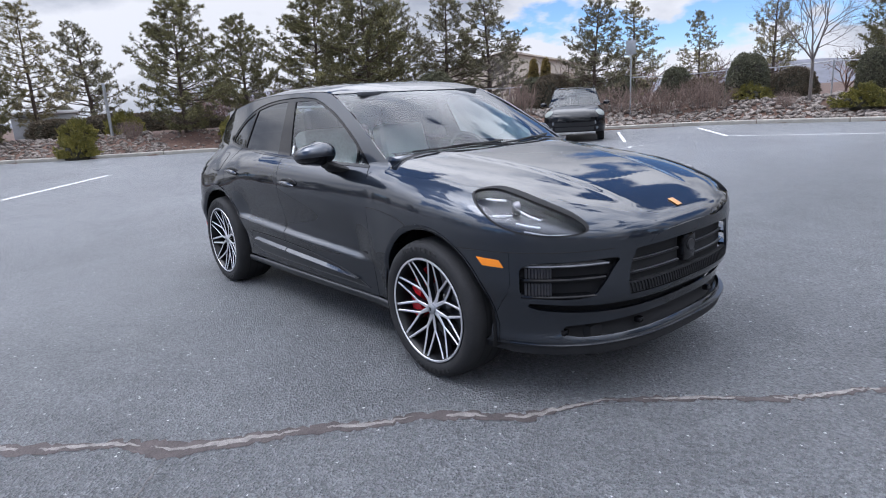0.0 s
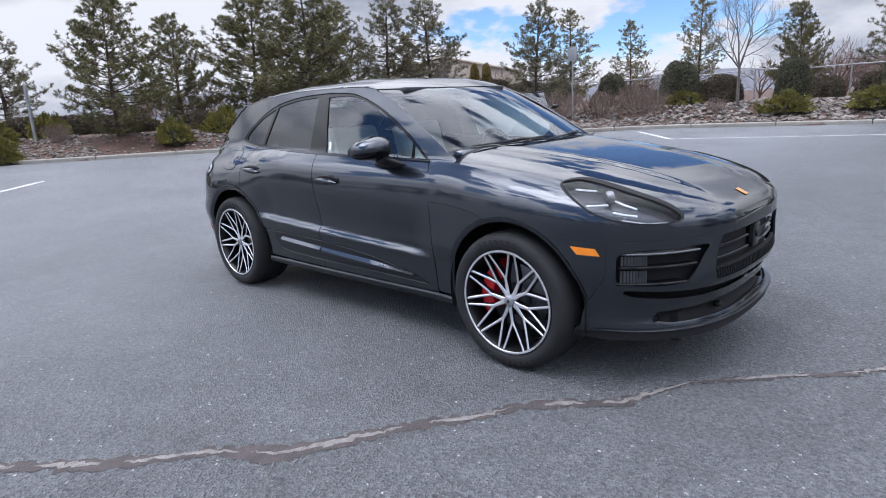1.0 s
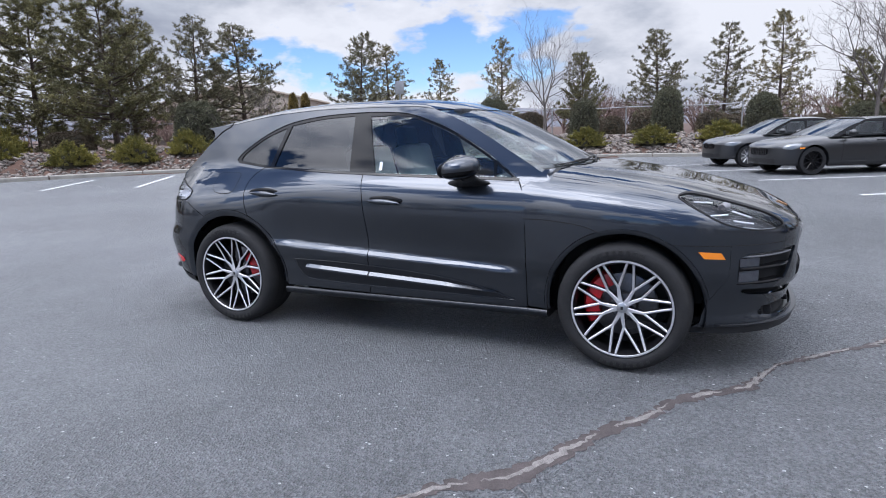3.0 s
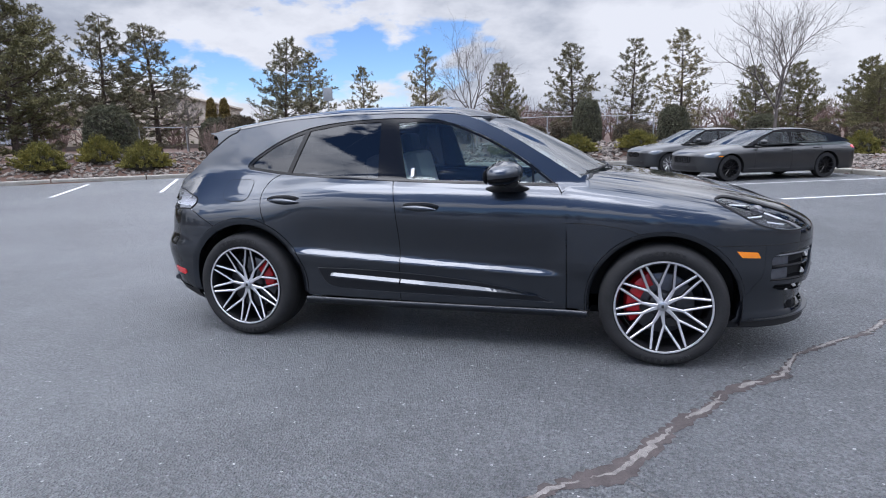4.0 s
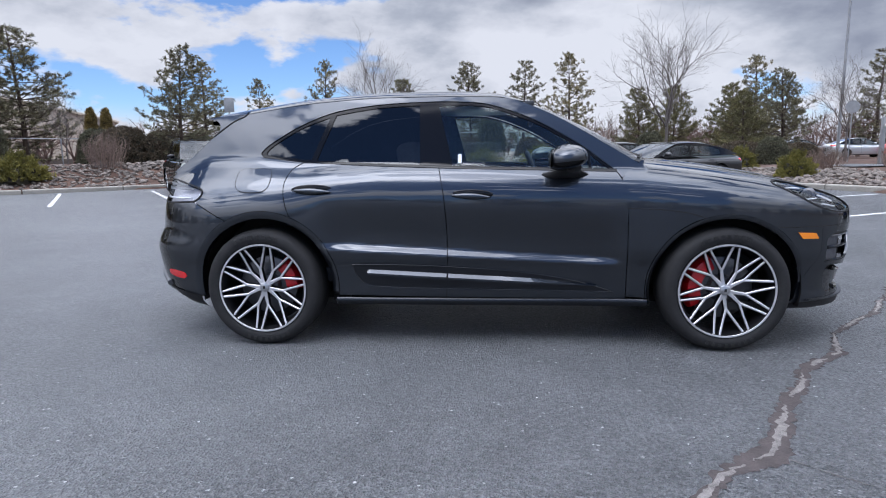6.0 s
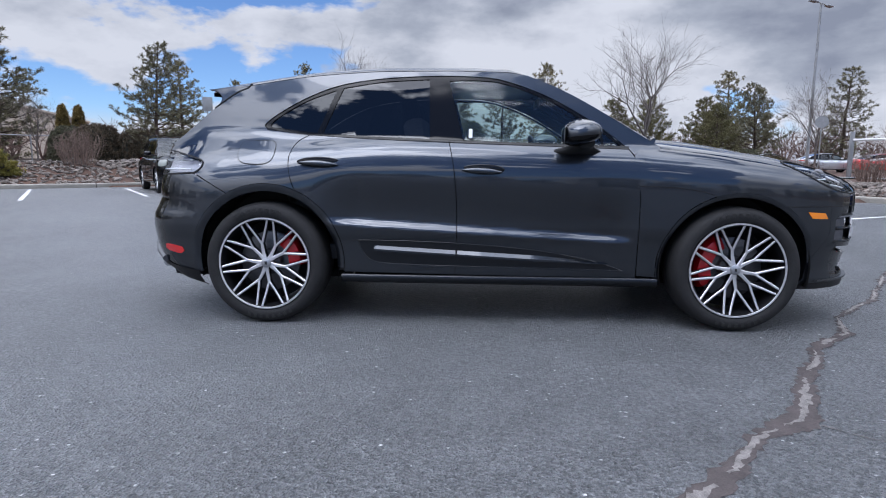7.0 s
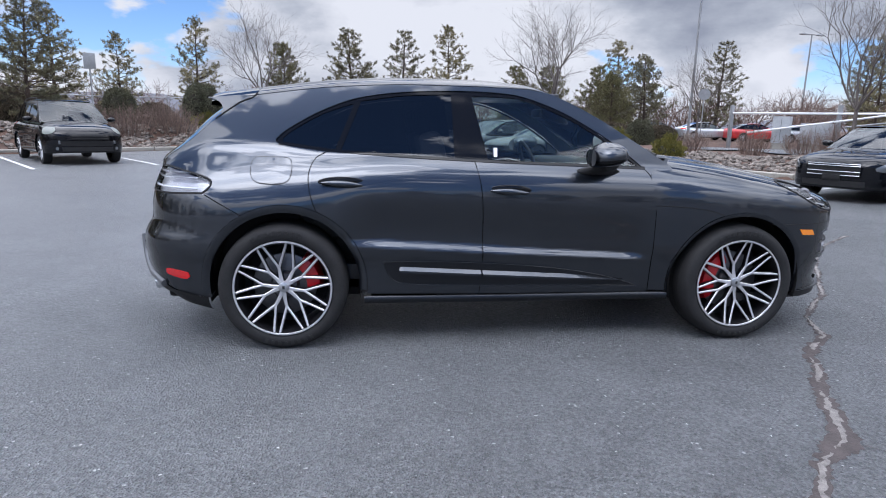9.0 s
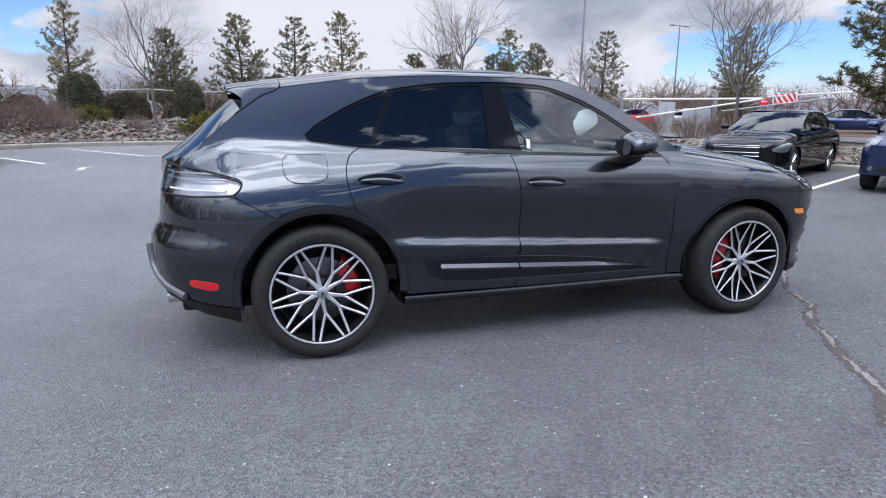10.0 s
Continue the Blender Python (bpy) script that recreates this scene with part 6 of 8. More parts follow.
# far leafless woods
far_v, far_f = make_bare_tree(6.0, 77, spread=0.7, first=0.1, forks=3, thick=1.8, twigs=0.55)
wood_v, wood_f, k = [], [], 0
wr = np.random.default_rng(5)
for i in range(140):
    ang = radians(wr.uniform(-72, 20) if i >= 84 else wr.uniform(14, 64) if i >= 48 else wr.uniform(-118, 64) if i % 3 == 0 else wr.uniform(-8, 62))
    dist = wr.uniform(58, 80) if i >= 84 else wr.uniform(56, 84) if i >= 48 else wr.uniform(72, 95) if i % 3 == 0 else wr.uniform(54, 80)
    s, turn = wr.uniform(0.8, 1.35), wr.uniform(0, 6.28)
    rot = np.array([[math.cos(turn), -math.sin(turn), 0], [math.sin(turn), math.cos(turn), 0], [0, 0, 1]])
    wood_v.append(far_v @ rot.T * s + (dist * math.sin(ang), dist * math.cos(ang), 0.1))
    wood_f.append(far_f + k)
    k += len(far_v)
ob = fast_mesh("far_woods", np.concatenate(wood_v), np.concatenate(wood_f), TWIG_FAR)
tagged(ob, "distant brown leafless woods beyond the lot", "woods", kind="stuff")

# bushes: spreading junipers, clipped hedges, bare shrubs
JUN = make_shrub("juniper_bush", "low spreading yellow-green juniper bush", (2.2, 1.8, 0.95), 4, JUNIPER, "soft", 3360, 0.105)
BOX = make_shrub("clipped_bush", "tall clipped grey-green bush with rounded top", (1.5, 1.5, 1.9), 9, HEDGE, "box", 2600, 0.08)
BROWN = make_shrub("clipped_bush", "low clipped brown-green bush", (1.7, 1.5, 1.1), 14, HEDGE_BROWN, "box", 1500, 0.09)
BARE = make_twig_shrub("bare_shrub", "leafless brown shrub with fanning stems", (2.2, 1.8, 1.3), 6)


def place_all(first, spots):
    for i, (x, y, sx, sz) in enumerate(spots):
        m = pose(x, y, bank_z(x, y) - 0.04, 0, 0, (x * 61 + i * 40) % 360) @ Matrix.Diagonal((sx, sx, sz, 1))
        if i == 0:
            first.matrix_world = m
        else:
            copy_thing(first, Matrix()).matrix_basis = m

place_all(JUN, [(-25.4, 2.1, 0.75, 1.15), (-27.7, 2.6, 0.9, 1.1), (-28.3, 4.7, 1.0, 1.25), (-22.9, 7.9, 0.88, 1.1), (-22.9, 9.9, 0.75, 0.95), (-25.0, 11.4, 0.9, 1.25), (-20.6, 11.2, 0.85, 0.95), (-19.3, 13.0, 0.9, 1.05), (-18.4, 14.8, 0.75, 1.05), (-16.6, 15.2, 0.9, 1.1), (-3.6, 23.9, 0.95, 0.9), (-0.7, 24.4, 0.95, 0.85), (2.0, 25.0, 0.95, 0.85), (9.7, 16.3, 0.62, 0.95), (8.0, 21.0, 0.65, 0.85), (9.6, 20.8, 0.7, 0.9), (-8.2, 25.0, 1.0, 0.75), (16.6, 12.6, 0.8, 0.7)])
place_all(BOX, [(-8.6, 25.6, 1.15, 1.05), (-0.4, 27.8, 0.95, 1.15), (-19.8, 16.9, 1.4, 1.12), (-20.2, 24.6, 1.1, 1.0), (3.8, 28.0, 0.95, 1.0), (8.0, 29.0, 1.0, 0.9), (13.0, 26.0, 0.9, 0.7), (-12.8, 27.0, 1.0, 0.95), (-4.6, 28.6, 0.9, 1.0), (-16.2, 27.2, 1.1, 0.9)])
place_all(BROWN, [(-10.6, 25.2, 0.95, 1.0), (-6.9, 26.2, 1.0, 1.1), (-18.2, 23.8, 1.35, 1.7), (-16.6, 24.6, 1.2, 1.5), (1.6, 27.6, 0.9, 0.95), (5.6, 27.2, 0.9, 0.9), (10.0, 27.6, 1.0, 0.9), (-3.0, 27.8, 0.8, 0.9), (-24.0, 13.6, 1.2, 0.8), (-29.5, 9.0, 1.4, 0.7), (-31.0, 4.6, 1.5, 0.9), (-31.6, 6.6, 1.6, 1.0), (-30.5, 2.2, 1.4, 0.8), (-33.5, 9.5, 1.6, 1.1), (-27.0, 11.0, 1.3, 0.8), (6.8, 33.0, 1.3, 1.2), (9.0, 33.4, 1.3, 1.3), (11.4, 33.0, 1.4, 1.2), (13.8, 32.0, 1.4, 1.1), (16.5, 31.0, 1.3, 1.0), (-22.5, 28.0, 1.4, 1.1), (-18.5, 28.6, 1.5, 0.9), (-14.5, 30.2, 1.4, 1.1), (-12.0, 30.0, 1.3, 0.9), (-9.0, 31.2, 1.5, 1.2), (-5.0, 32.0, 1.4, 1.0), (-1.5, 32.6, 1.5, 1.2), (2.2, 33.0, 1.4, 1.0), (5.0, 30.0, 1.1, 0.9)])
place_all(BARE, [(-10.4, 21.6, 1.25, 1.05), (-11.9, 20.6, 1.15, 1.0), (-8.9, 22.8, 1.15, 0.95), (-9.7, 23.4, 1.0, 1.0), (-15.2, 17.9, 1.05, 1.15), (12.8, 16.2, 0.8, 0.85), (14.0, 13.8, 0.55, 1.0), (11.4, 18.0, 0.9, 0.7), (15.5, 17.0, 1.0, 0.8), (-26.5, 4.5, 0.75, 0.65), (-6.2, 23.6, 0.5, 0.55)])
# two slim cypresses
for x, y in ((-20.9, 25.4), (-20.4, 25.9)):
    slim = make_shrub("cypress_tree", "slim upright golden-brown cypress", (0.58, 0.58, 2.8), 31 + int(abs(x)), CYPRESS, "box", 1600, 0.11)
    tagged(slim, category="tree", group="cypress trees")
    slim.matrix_world = pose(x, y, bank_z(x, y) + 0.2)

# ---- rocks on the bank ----
ROCK = material("pale_granite_rock", (0.131, 0.111, 0.096), 0.9, vary=0.3, scale=3, second=(0.195, 0.167, 0.146), bump=0.5, bump_scale=20, piece=0.4)


def rock_shape(seed):
    bm = bmesh.new()
    bmesh.ops.create_icosphere(bm, subdivisions=1, radius=0.5)
    r = np.random.default_rng(seed)
    k = r.uniform(0.7, 1.25, 3) * (1.15, 0.95, 0.62)
    for v in bm.verts:
        v.co = Vector(v.co * Vector(k) * float(r.uniform(0.82, 1.18)))
    me = bpy.data.meshes.new("rock")
    bm.to_mesh(me)
    bm.free()
    me.materials.append(ROCK)
    return me


ROCKS = [rock_shape(k) for k in range(7)]
rock_bed = thing("rock_bed", pose(0, 0, 0), "loose pale rocks covering the bank behind the kerb", "rocks", kind="structure")
run = np.r_[0, np.cumsum(np.linalg.norm(np.diff(KERB, axis=0), axis=1))]
rr = np.random.default_rng(12)
spots = []
for _ in range(11500):
    s = rr.uniform(40, run[-1] - 45)
    c = np.array([np.interp(s, run, KERB[:, 0]), np.interp(s, run, KERB[:, 1])])
    w = np.array([np.interp(s + 0.3, run, KERB[:, 0]), np.interp(s + 0.3, run, KERB[:, 1])]) - c
    n = np.array([-w[1], w[0]]) / np.linalg.norm(w)
    d = 0.32 + 2.9 * rr.uniform(0, 1) ** 0.85
    p = c + n * d
    full = 0.30 if p[0] < -20.5 and 5.3 < p[1] < 8.6 else 1.0
    if rr.random() > full:
        continue
    size = rr.uniform(0.05, 0.17) if full < 1 else rr.uniform(0.07, 0.21) if p[0] < -10 and p[1] < 18 else rr.uniform(0.10, 0.28) if p[0] < 5 else rr.uniform(0.09, 0.22)
    spots.append((p[0], p[1], size))
zs = bank_height(np.array([(a, b) for a, b, _ in spots]))
order = sorted(range(len(spots)), key=lambda i: abs(spots[i][0] - 0.0) + abs(spots[i][1] - 22.0) - 14 * spots[i][2])
rest_v, rest_f, k = [], [], 0
for place, i in enumerate(order):
    x, y, size = spots[i]
    turn = Euler((rr.uniform(-0.4, 0.4), rr.uniform(-0.4, 0.4), rr.uniform(0, 6.3)))
    m = Matrix.LocRotScale((x, y, zs[i] + size * 0.12), turn, (size, size, size))
    me = ROCKS[place % 7]
    if place < 300:
        stone = new("rock", me)
        stone.parent, stone.matrix_basis = rock_bed, m
    else:
        v = np.empty(len(me.vertices) * 3)
        me.vertices.foreach_get("co", v)
        f = np.empty(len(me.polygons) * 3, int)
        me.polygons.foreach_get("vertices", f)
        a = np.array(m)
        rest_v.append(v.reshape(-1, 3) @ a[:3, :3].T + a[:3, 3])
        rest_f.append(f.reshape(-1, 3) + k)
        k += len(me.vertices)
ob = fast_mesh("rock_scatter", np.concatenate(rest_v), np.concatenate(rest_f), ROCK, rock_bed)
tagged(ob, kind="stuff")

# ---- crack across the asphalt ----
CRACK_DARK = material("crack_dirt", (0.054, 0.044, 0.043), 0.9, vary=0.35, scale=14, bump=0.8, bump_scale=70)
CRACK_PALE = material("crack_old_filler", (0.165, 0.152, 0.144), 0.8, vary=0.45, scale=22, bump=0.8, bump_scale=60)
crack_path = curve([(-1.2, -4.6), (-0.5, -3.7), (0.15, -3.15), (0.6, -2.74), (0.78, -2.54), (0.95, -2.34), (1.15, -2.20), (1.27, -2.0), (1.36, -1.83), (1.50, -1.60), (1.62, -1.45), (1.70, -1.28), (1.85, -1.12), (2.04, -0.96), (2.12, -0.80), (2.22, -0.58), (2.40, -0.38), (2.62, -0.16), (2.82, 0.02), (3.0, 0.30), (3.25, 0.62), (3.6, 1.1), (4.3, 1.9), (5.2, 2.6)], 0.022)
cr = np.random.default_rng(3)


def ragged(path, widths, z, jitter, mat, name, label):
    w = np.gradient(path, axis=0)
    w /= np.linalg.norm(w, axis=1, keepdims=True)
    n = np.stack([-w[:, 1], w[:, 0]], 1)
    left = path + n * (widths / 2 + cr.normal(0, jitter, len(path)))[:, None]
    right = path - n * (widths / 2 + cr.normal(0, jitter, len(path)))[:, None]
    k = len(path)
    mid = np.column_stack([path + cr.normal(0, 0.003, path.shape), np.full(k, z + 0.002)])
    vs = np.r_[np.column_stack([left, np.full(k, z)]), mid, np.column_stack([right, np.full(k, z)])]
    fs = [(k + i, k + i + 1, i + 1, i) for i in range(k - 1)] + [(2 * k + i, 2 * k + i + 1, k + i + 1, k + i) for i in range(k - 1)]
    ob = mesh_object(name, vs, fs, mat)
    return tagged(ob, label, "crack", kind="structure")


along = np.r_[0, np.cumsum(np.linalg.norm(np.diff(crack_path, axis=0), axis=1))]
wobble = 0.5 + 0.5 * np.sin(along * 9.0) * np.sin(along * 3.7 + 1)
blob = np.exp(-(((crack_path[:, 0] - 1.13) ** 2 + (crack_path[:, 1] + 2.21) ** 2) / 0.016))
thin = np.where(crack_path[:, 1] > -0.9, 0.55, 1.0)
crack_path = crack_path + cr.normal(0, 0.006, crack_path.shape)
ragged(crack_path, (0.050 + 0.045 * wobble + 0.08 * blob) * thin, 0.0022, 0.009, CRACK_DARK, "asphalt_crack", "dark ragged dirt-filled crack across the asphalt")
bits = []
pos = 0.3
while pos < along[-1] - 0.3:
    length = cr.uniform(0.18, 0.75)
    bits.append((pos, pos + length))
    pos += length + cr.uniform(0.04, 0.16)
for a, b in bits:
    sel = (along >= a) & (along <= b)
    if sel.sum() > 3:
        p = crack_path[sel]
        t = np.linspace(0, 1, len(p))
        ragged(p, (0.004 + 0.020 * np.sin(math.pi * t) + 0.014 * wobble[sel]) * (0.6 + 0.4 * thin[sel]), 0.0052, 0.004, CRACK_PALE, "crack_filler", "pale old filler in the asphalt crack")
side_path = curve([(1.2, -2.25), (1.32, -2.36), (1.5, -2.48), (1.75, -2.55), (2.2, -2.75)], 0.03)
CRACK_FAINT = material("faint_crack", (0.105, 0.100, 0.100), 0.9, vary=0.3, scale=20)
ragged(side_path, np.linspace(0.006, 0.002, len(side_path)), 0.0030, 0.004, CRACK_FAINT, "asphalt_crack", "thin side crack in the asphalt")
for path in ([(-5.6, 11.2), (-5.45, 11.5), (-5.6, 11.8), (-5.4, 12.1)],):
    p = curve(path, 0.05)
    ragged(p, np.full(len(p), 0.07), 0.003, 0.015, LINE_PAINT, "paint_scrap", "scrap of old white paint on asphalt")

# ---- the other parked cars ----
def other_car(name, label, spec, paint, m, rim=RIM_BLACK, group="parked cars"):
    """A parked car from a few lines: plan width, waist and bonnet line, roof line, window line."""
    length, width, base, front_axle, wheel_r = spec["length"], spec["width"], spec["wheelbase"], spec["front_axle"], spec["wheel_r"]
    xf, xr, hw = length / 2, -length / 2, width / 2
    ax_f, ax_r = front_axle, front_axle - base
    deck, roof_l, waist = spline(spec["deck"]), spline(spec["roof"]), spline(spec["waist"])
    zs, low_z, arch = 0.62, spec["sill"], wheel_r + 0.045
    drawn = spline([(0.10, 0.12), (0.22, 0.05), (0.32, 0.015), (0.5, 0.0), (2.0, 0.0)])

    def plan(x, z):
        w = hw - drawn(z)
        u = np.clip((x - (xf - 0.75)) / 0.75, 0, 1)
        v = np.clip(((xr + 0.6) - x) / 0.6, 0, 1)
        return w * (1 - u**2.7) ** (1 / 2.7) * (1 - v**3.0) ** (1 / 3.0)

    def side_of(x, z):
        q = np.clip((z - zs) / (deck(x) - zs), 0, 1)
        return plan(x, z) * (1 - q**3.6) ** (1 / 3.6)

    def cabin_y(x, z):
        return hw - 0.10 - 0.34 * (z - waist(x)) - 0.10 * np.clip(np.abs(x - 0.0) - 0.8, 0, 2) ** 1.5 * 0.5

    def o_side(p):
        return np.stack([p[:, 0], -side_of(p[:, 0], p[:, 1]), p[:, 1]], 1)

    def o_top(p):
        w = np.maximum(plan(p[:, 0], np.full(len(p), zs)), 1e-4)
        q = np.clip(np.abs(p[:, 1]) / w, 0, 1)
        return np.stack([p[:, 0], p[:, 1], zs + (deck(p[:, 0]) - zs) * (1 - q**3.6) ** (1 / 3.6)], 1)

    def o_nose(p):
        q = np.clip(np.abs(p[:, 0]) / (hw - drawn(p[:, 1])), 0, 1)
        return np.stack([xf - 0.75 + 0.75 * (1 - q**2.7) ** (1 / 2.7), p[:, 0], p[:, 1]], 1)

    def o_tail(p):
        q = np.clip(np.abs(p[:, 0]) / (hw - drawn(p[:, 1])), 0, 1)
        return np.stack([xr + 0.6 - 0.6 * (1 - q**3.0) ** (1 / 3.0), p[:, 0], p[:, 1]], 1)

    def o_cabin(p):
        return np.stack([p[:, 0], -cabin_y(p[:, 0], p[:, 1]), p[:, 1]], 1)

    SURFACES.update(o_side=o_side, o_top=o_top, o_nose=o_nose, o_tail=o_tail, o_cabin=o_cabin)
    FACING.update(o_side=(0, -1, 0.2), o_top=(0, 0, 1), o_nose=(1, 0, 0), o_tail=(-1, 0, 0), o_cabin=(0, -1, 0.1))
    car = thing(name, m, label, "car", group)
    # lower body: side with arches, top, front and rear
    x1, x0, fq = xf - 0.02, xr + 0.02, 0.85
    xs = np.linspace(x1, x0, 70)
    up = np.stack([xs, zs + fq * (deck(xs) - zs)], 1)
    da = math.degrees(math.asin((low_z - wheel_r) / arch))
    bottom = np.concatenate([straight([(x0, up[-1, 1]), (x0, low_z + 0.05), (ax_r - arch * math.cos(radians(da)), low_z)], 0.05)[:-1], arc(ax_r, wheel_r, arch, 180 - da, da, 0.05), straight([(ax_r + arch * math.cos(radians(da)), low_z), (ax_f - arch * math.cos(radians(da)), low_z)], 0.1)[1:-1], arc(ax_f, wheel_r, arch, 180 - da, da, 0.05), straight([(ax_f + arch * math.cos(radians(da)), low_z), (x1, low_z + 0.02), (x1, up[0, 1])], 0.05)[1:]])
    side = panel_data(join_lines(bottom, up), "o_side", step=0.09, gap=0, lip=0.02)
    edge_y = plan(xs, np.full(70, zs)) * (1 - fq**3.6) ** (1 / 3.6)
    top = panel_data(join_lines(np.stack([xs, -edge_y], 1), np.stack([xs, edge_y], 1)[::-1]), "o_top", step=0.09, gap=0, lip=0)
    ye = hw * 0.80
    nose_top = float(deck(xf - 0.02))
    grid_n = join_lines(straight([(-ye, low_z + 0.02), (ye, low_z + 0.02)], 0.08), straight([(ye, low_z + 0.02), (ye, nose_top), (-ye, nose_top), (-ye, low_z + 0.02)], 0.08))
    nose = panel_data(grid_n, "o_nose", step=0.09, gap=0, off=-0.002, lip=0)
    tail = panel_data(join_lines(straight([(-ye, low_z + 0.05), (ye, low_z + 0.05)], 0.08), straight([(ye, low_z + 0.05), (ye, float(deck(xr + 0.02))), (-ye, float(deck(xr + 0.02))), (-ye, low_z + 0.05)], 0.08)), "o_tail", step=0.09, gap=0, lip=0)
    skin("body", merged(side, mirrored(side), top, nose, tail), paint, car)
    # door seams
    for sx in spec["seams"]:
        zz = np.linspace(low_z + 0.06, float(waist(sx)) - 0.02, 14)
        for s in (-1, 1):
            part("door_seam", pipe([(sx - 0.03 * math.sin(3 * (z - 0.3)), s * (float(side_of(sx, z)) + 0.0005), z) for z in zz], 0.004, 4), GAP, car)
    # cabin: pillars and glass
    cf, tf, tr, cr_ = spec["cabin"]  # screen foot, screen top, rear window top, rear window foot
    rx = np.linspace(tf, tr, 24)
    cabin_line = join_lines(straight([(cr_, float(waist(cr_))), (cf, float(waist(cf)))], 0.06), curve([(cf, float(waist(cf))), ((cf + tf) / 2, (float(waist(cf)) + float(roof_l(tf))) / 2 + 0.02), (tf, float(roof_l(tf)) - 0.03)], 0.06), np.stack([rx, roof_l(rx) - 0.03], 1)[1:], curve([(tr, float(roof_l(tr)) - 0.03), ((tr + cr_) / 2, (float(waist(cr_)) + float(roof_l(tr))) / 2 + 0.03), (cr_, float(waist(cr_)))], 0.06))
    wins = []
    for a, b in spec["windows"]:
        pts = []
        for x in np.linspace(a, b, 8):
            lid = np.interp(x, [cr_ + 0.02, tr, tf, cf - 0.02], [float(waist(cr_)), float(roof_l(tr)) - 0.03, float(roof_l(tf)) - 0.03, float(waist(cf))])
            pts.append((x, max(float(waist(x)) + 0.05, min(lid - 0.045, float(roof_l(x)) - 0.075))))
        base_l = [(b, float(waist(b)) + 0.025), (a, float(waist(a)) + 0.025)]
        wins.append(np.concatenate([straight(base_l[::-1], 0.08)[:-1], straight([base_l[0], pts[-1]], 0.08)[:-1], np.array(pts[::-1])]))
    frame_side = panel_data(cabin_line, "o_cabin", wins, step=0.09, gap=0, lip=0.01)
    cabin = skin("cabin_side", merged(frame_side, mirrored(frame_side)), spec.get("pillar", paint), car)
    for w in wins:
        d = panel_data(w, "o_cabin", step=0.12, gap=-0.004, off=-0.008, lip=0)
        for dd in (d, mirrored(d)):
            skin("side_window", dd, GLASS_DIM, car, "dim side window glass")

    def sheet_between(xa, za, xb, zb, bow, mat, name_, label_):
        vs = []
        for t in np.linspace(0, 1, 6):
            x, z = xa + (xb - xa) * t, za + (zb - za) * t + 0.02 * math.sin(math.pi * t)
            w = float(cabin_y(x, z)) - 0.012
            for u in np.linspace(-1, 1, 11):
                vs.append((x + bow * (1 - u * u), u * w, z + 0.012 * (1 - u * u)))
        fs = [(j * 11 + i, j * 11 + i + 1, (j + 1) * 11 + i + 1, (j + 1) * 11 + i) for j in range(5) for i in range(10)]
        mesh_object(name_, vs, fs, mat, car, label_, smooth=True)

    sheet_between(cf, float(waist(cf)), tf, float(roof_l(tf)) - 0.028, 0.12, GLASS_DIM, "windscreen", "windscreen mirroring the sky")
    sheet_between(cr_, float(waist(cr_)), tr, float(roof_l(tr)) - 0.028, -0.08, GLASS_DIM, "rear_window", "rear window")
    vs = []
    for x in rx:
        w = float(cabin_y(x, roof_l(x) - 0.03))
        for u in np.linspace(-1, 1, 13):
            vs.append((x, u * w, float(roof_l(x)) - 0.03 + 0.045 * math.sqrt(max(0, 1 - u**4))))
    fs = [(j * 13 + i, j * 13 + i + 1, (j + 1) * 13 + i + 1, (j + 1) * 13 + i) for j in range(23) for i in range(12)]
    mesh_object("roof", vs, fs, paint, car, smooth=True)
    part("cabin_inside", box(((cf + cr_) / 2 - 0.1, 0, float(waist(0)) - 0.10), ((cf - cr_) * 0.7, width * 0.72, 0.12), 0.03), CABIN_DARK, car)
    for y in (-0.36, 0.36):
        part("seat", box((-0.15, y, float(waist(0)) + 0.10), (0.16, 0.42, 0.42), 0.06), CABIN_DARK, car)
    # front face
    fz, gz0, gz1, gw = spec["face"]

    def face_piece(name_, y0, y1, z0, z1, mat, off, parent=car, label_="", pts=None):
        line = pts if pts is not None else straight([(y0, z0), (y1, z0), (y1, z1), (y0, z1), (y0, z0)], 0.05)[:-1]
        d = panel_data(line, "o_nose", step=0.06, gap=0, off=off, lip=0.015)
        return skin(name_, d, mat, parent, label_)

    grille = None
    if spec["grille"] == "twin":
        for s in (-1, 1):
            kid = curve([(s * 0.03, gz0), (s * gw, gz0 + 0.01), (s * (gw + 0.03), (gz0 + gz1) / 2), (s * gw, gz1), (s * 0.03, gz1)], 0.04, closed=True)
            g = face_piece("grille", 0, 0, 0, 0, BLACK_GLOSS, 0.006, pts=kid, label_="black kidney-shaped grille half")
            for k in range(5):
                y = s * (0.05 + (gw - 0.06) * k / 4)
                p = o_nose(np.array([[y, (gz0 + gz1) / 2]]))[0]
                part("grille_bar", box((p[0] + 0.010, y, (gz0 + gz1) / 2), (0.012, 0.010, (gz1 - gz0) * 0.8)), SILVER if spec.get("bright") else BLACK_TRIM, g, smooth=False)
    elif spec["grille"] == "bars":
        g = face_piece("grille", -gw, gw, gz0, gz1, BLACK_TRIM, 0.005)
        for z in spec["bar_z"]:
            part("grille_bar", pipe([tuple(o_nose(np.array([[y, z]]))[0] + (0.012, 0, 0)) for y in np.linspace(-gw, gw, 12)], spec.get("bar_r", 0.014), 6), SILVER if spec.get("bright") else BLACK_GLOSS, g)
    lo = face_piece("lower_grille", -hw * 0.62, hw * 0.62, low_z + 0.06, low_z + 0.17, BLACK_TRIM, 0.004)
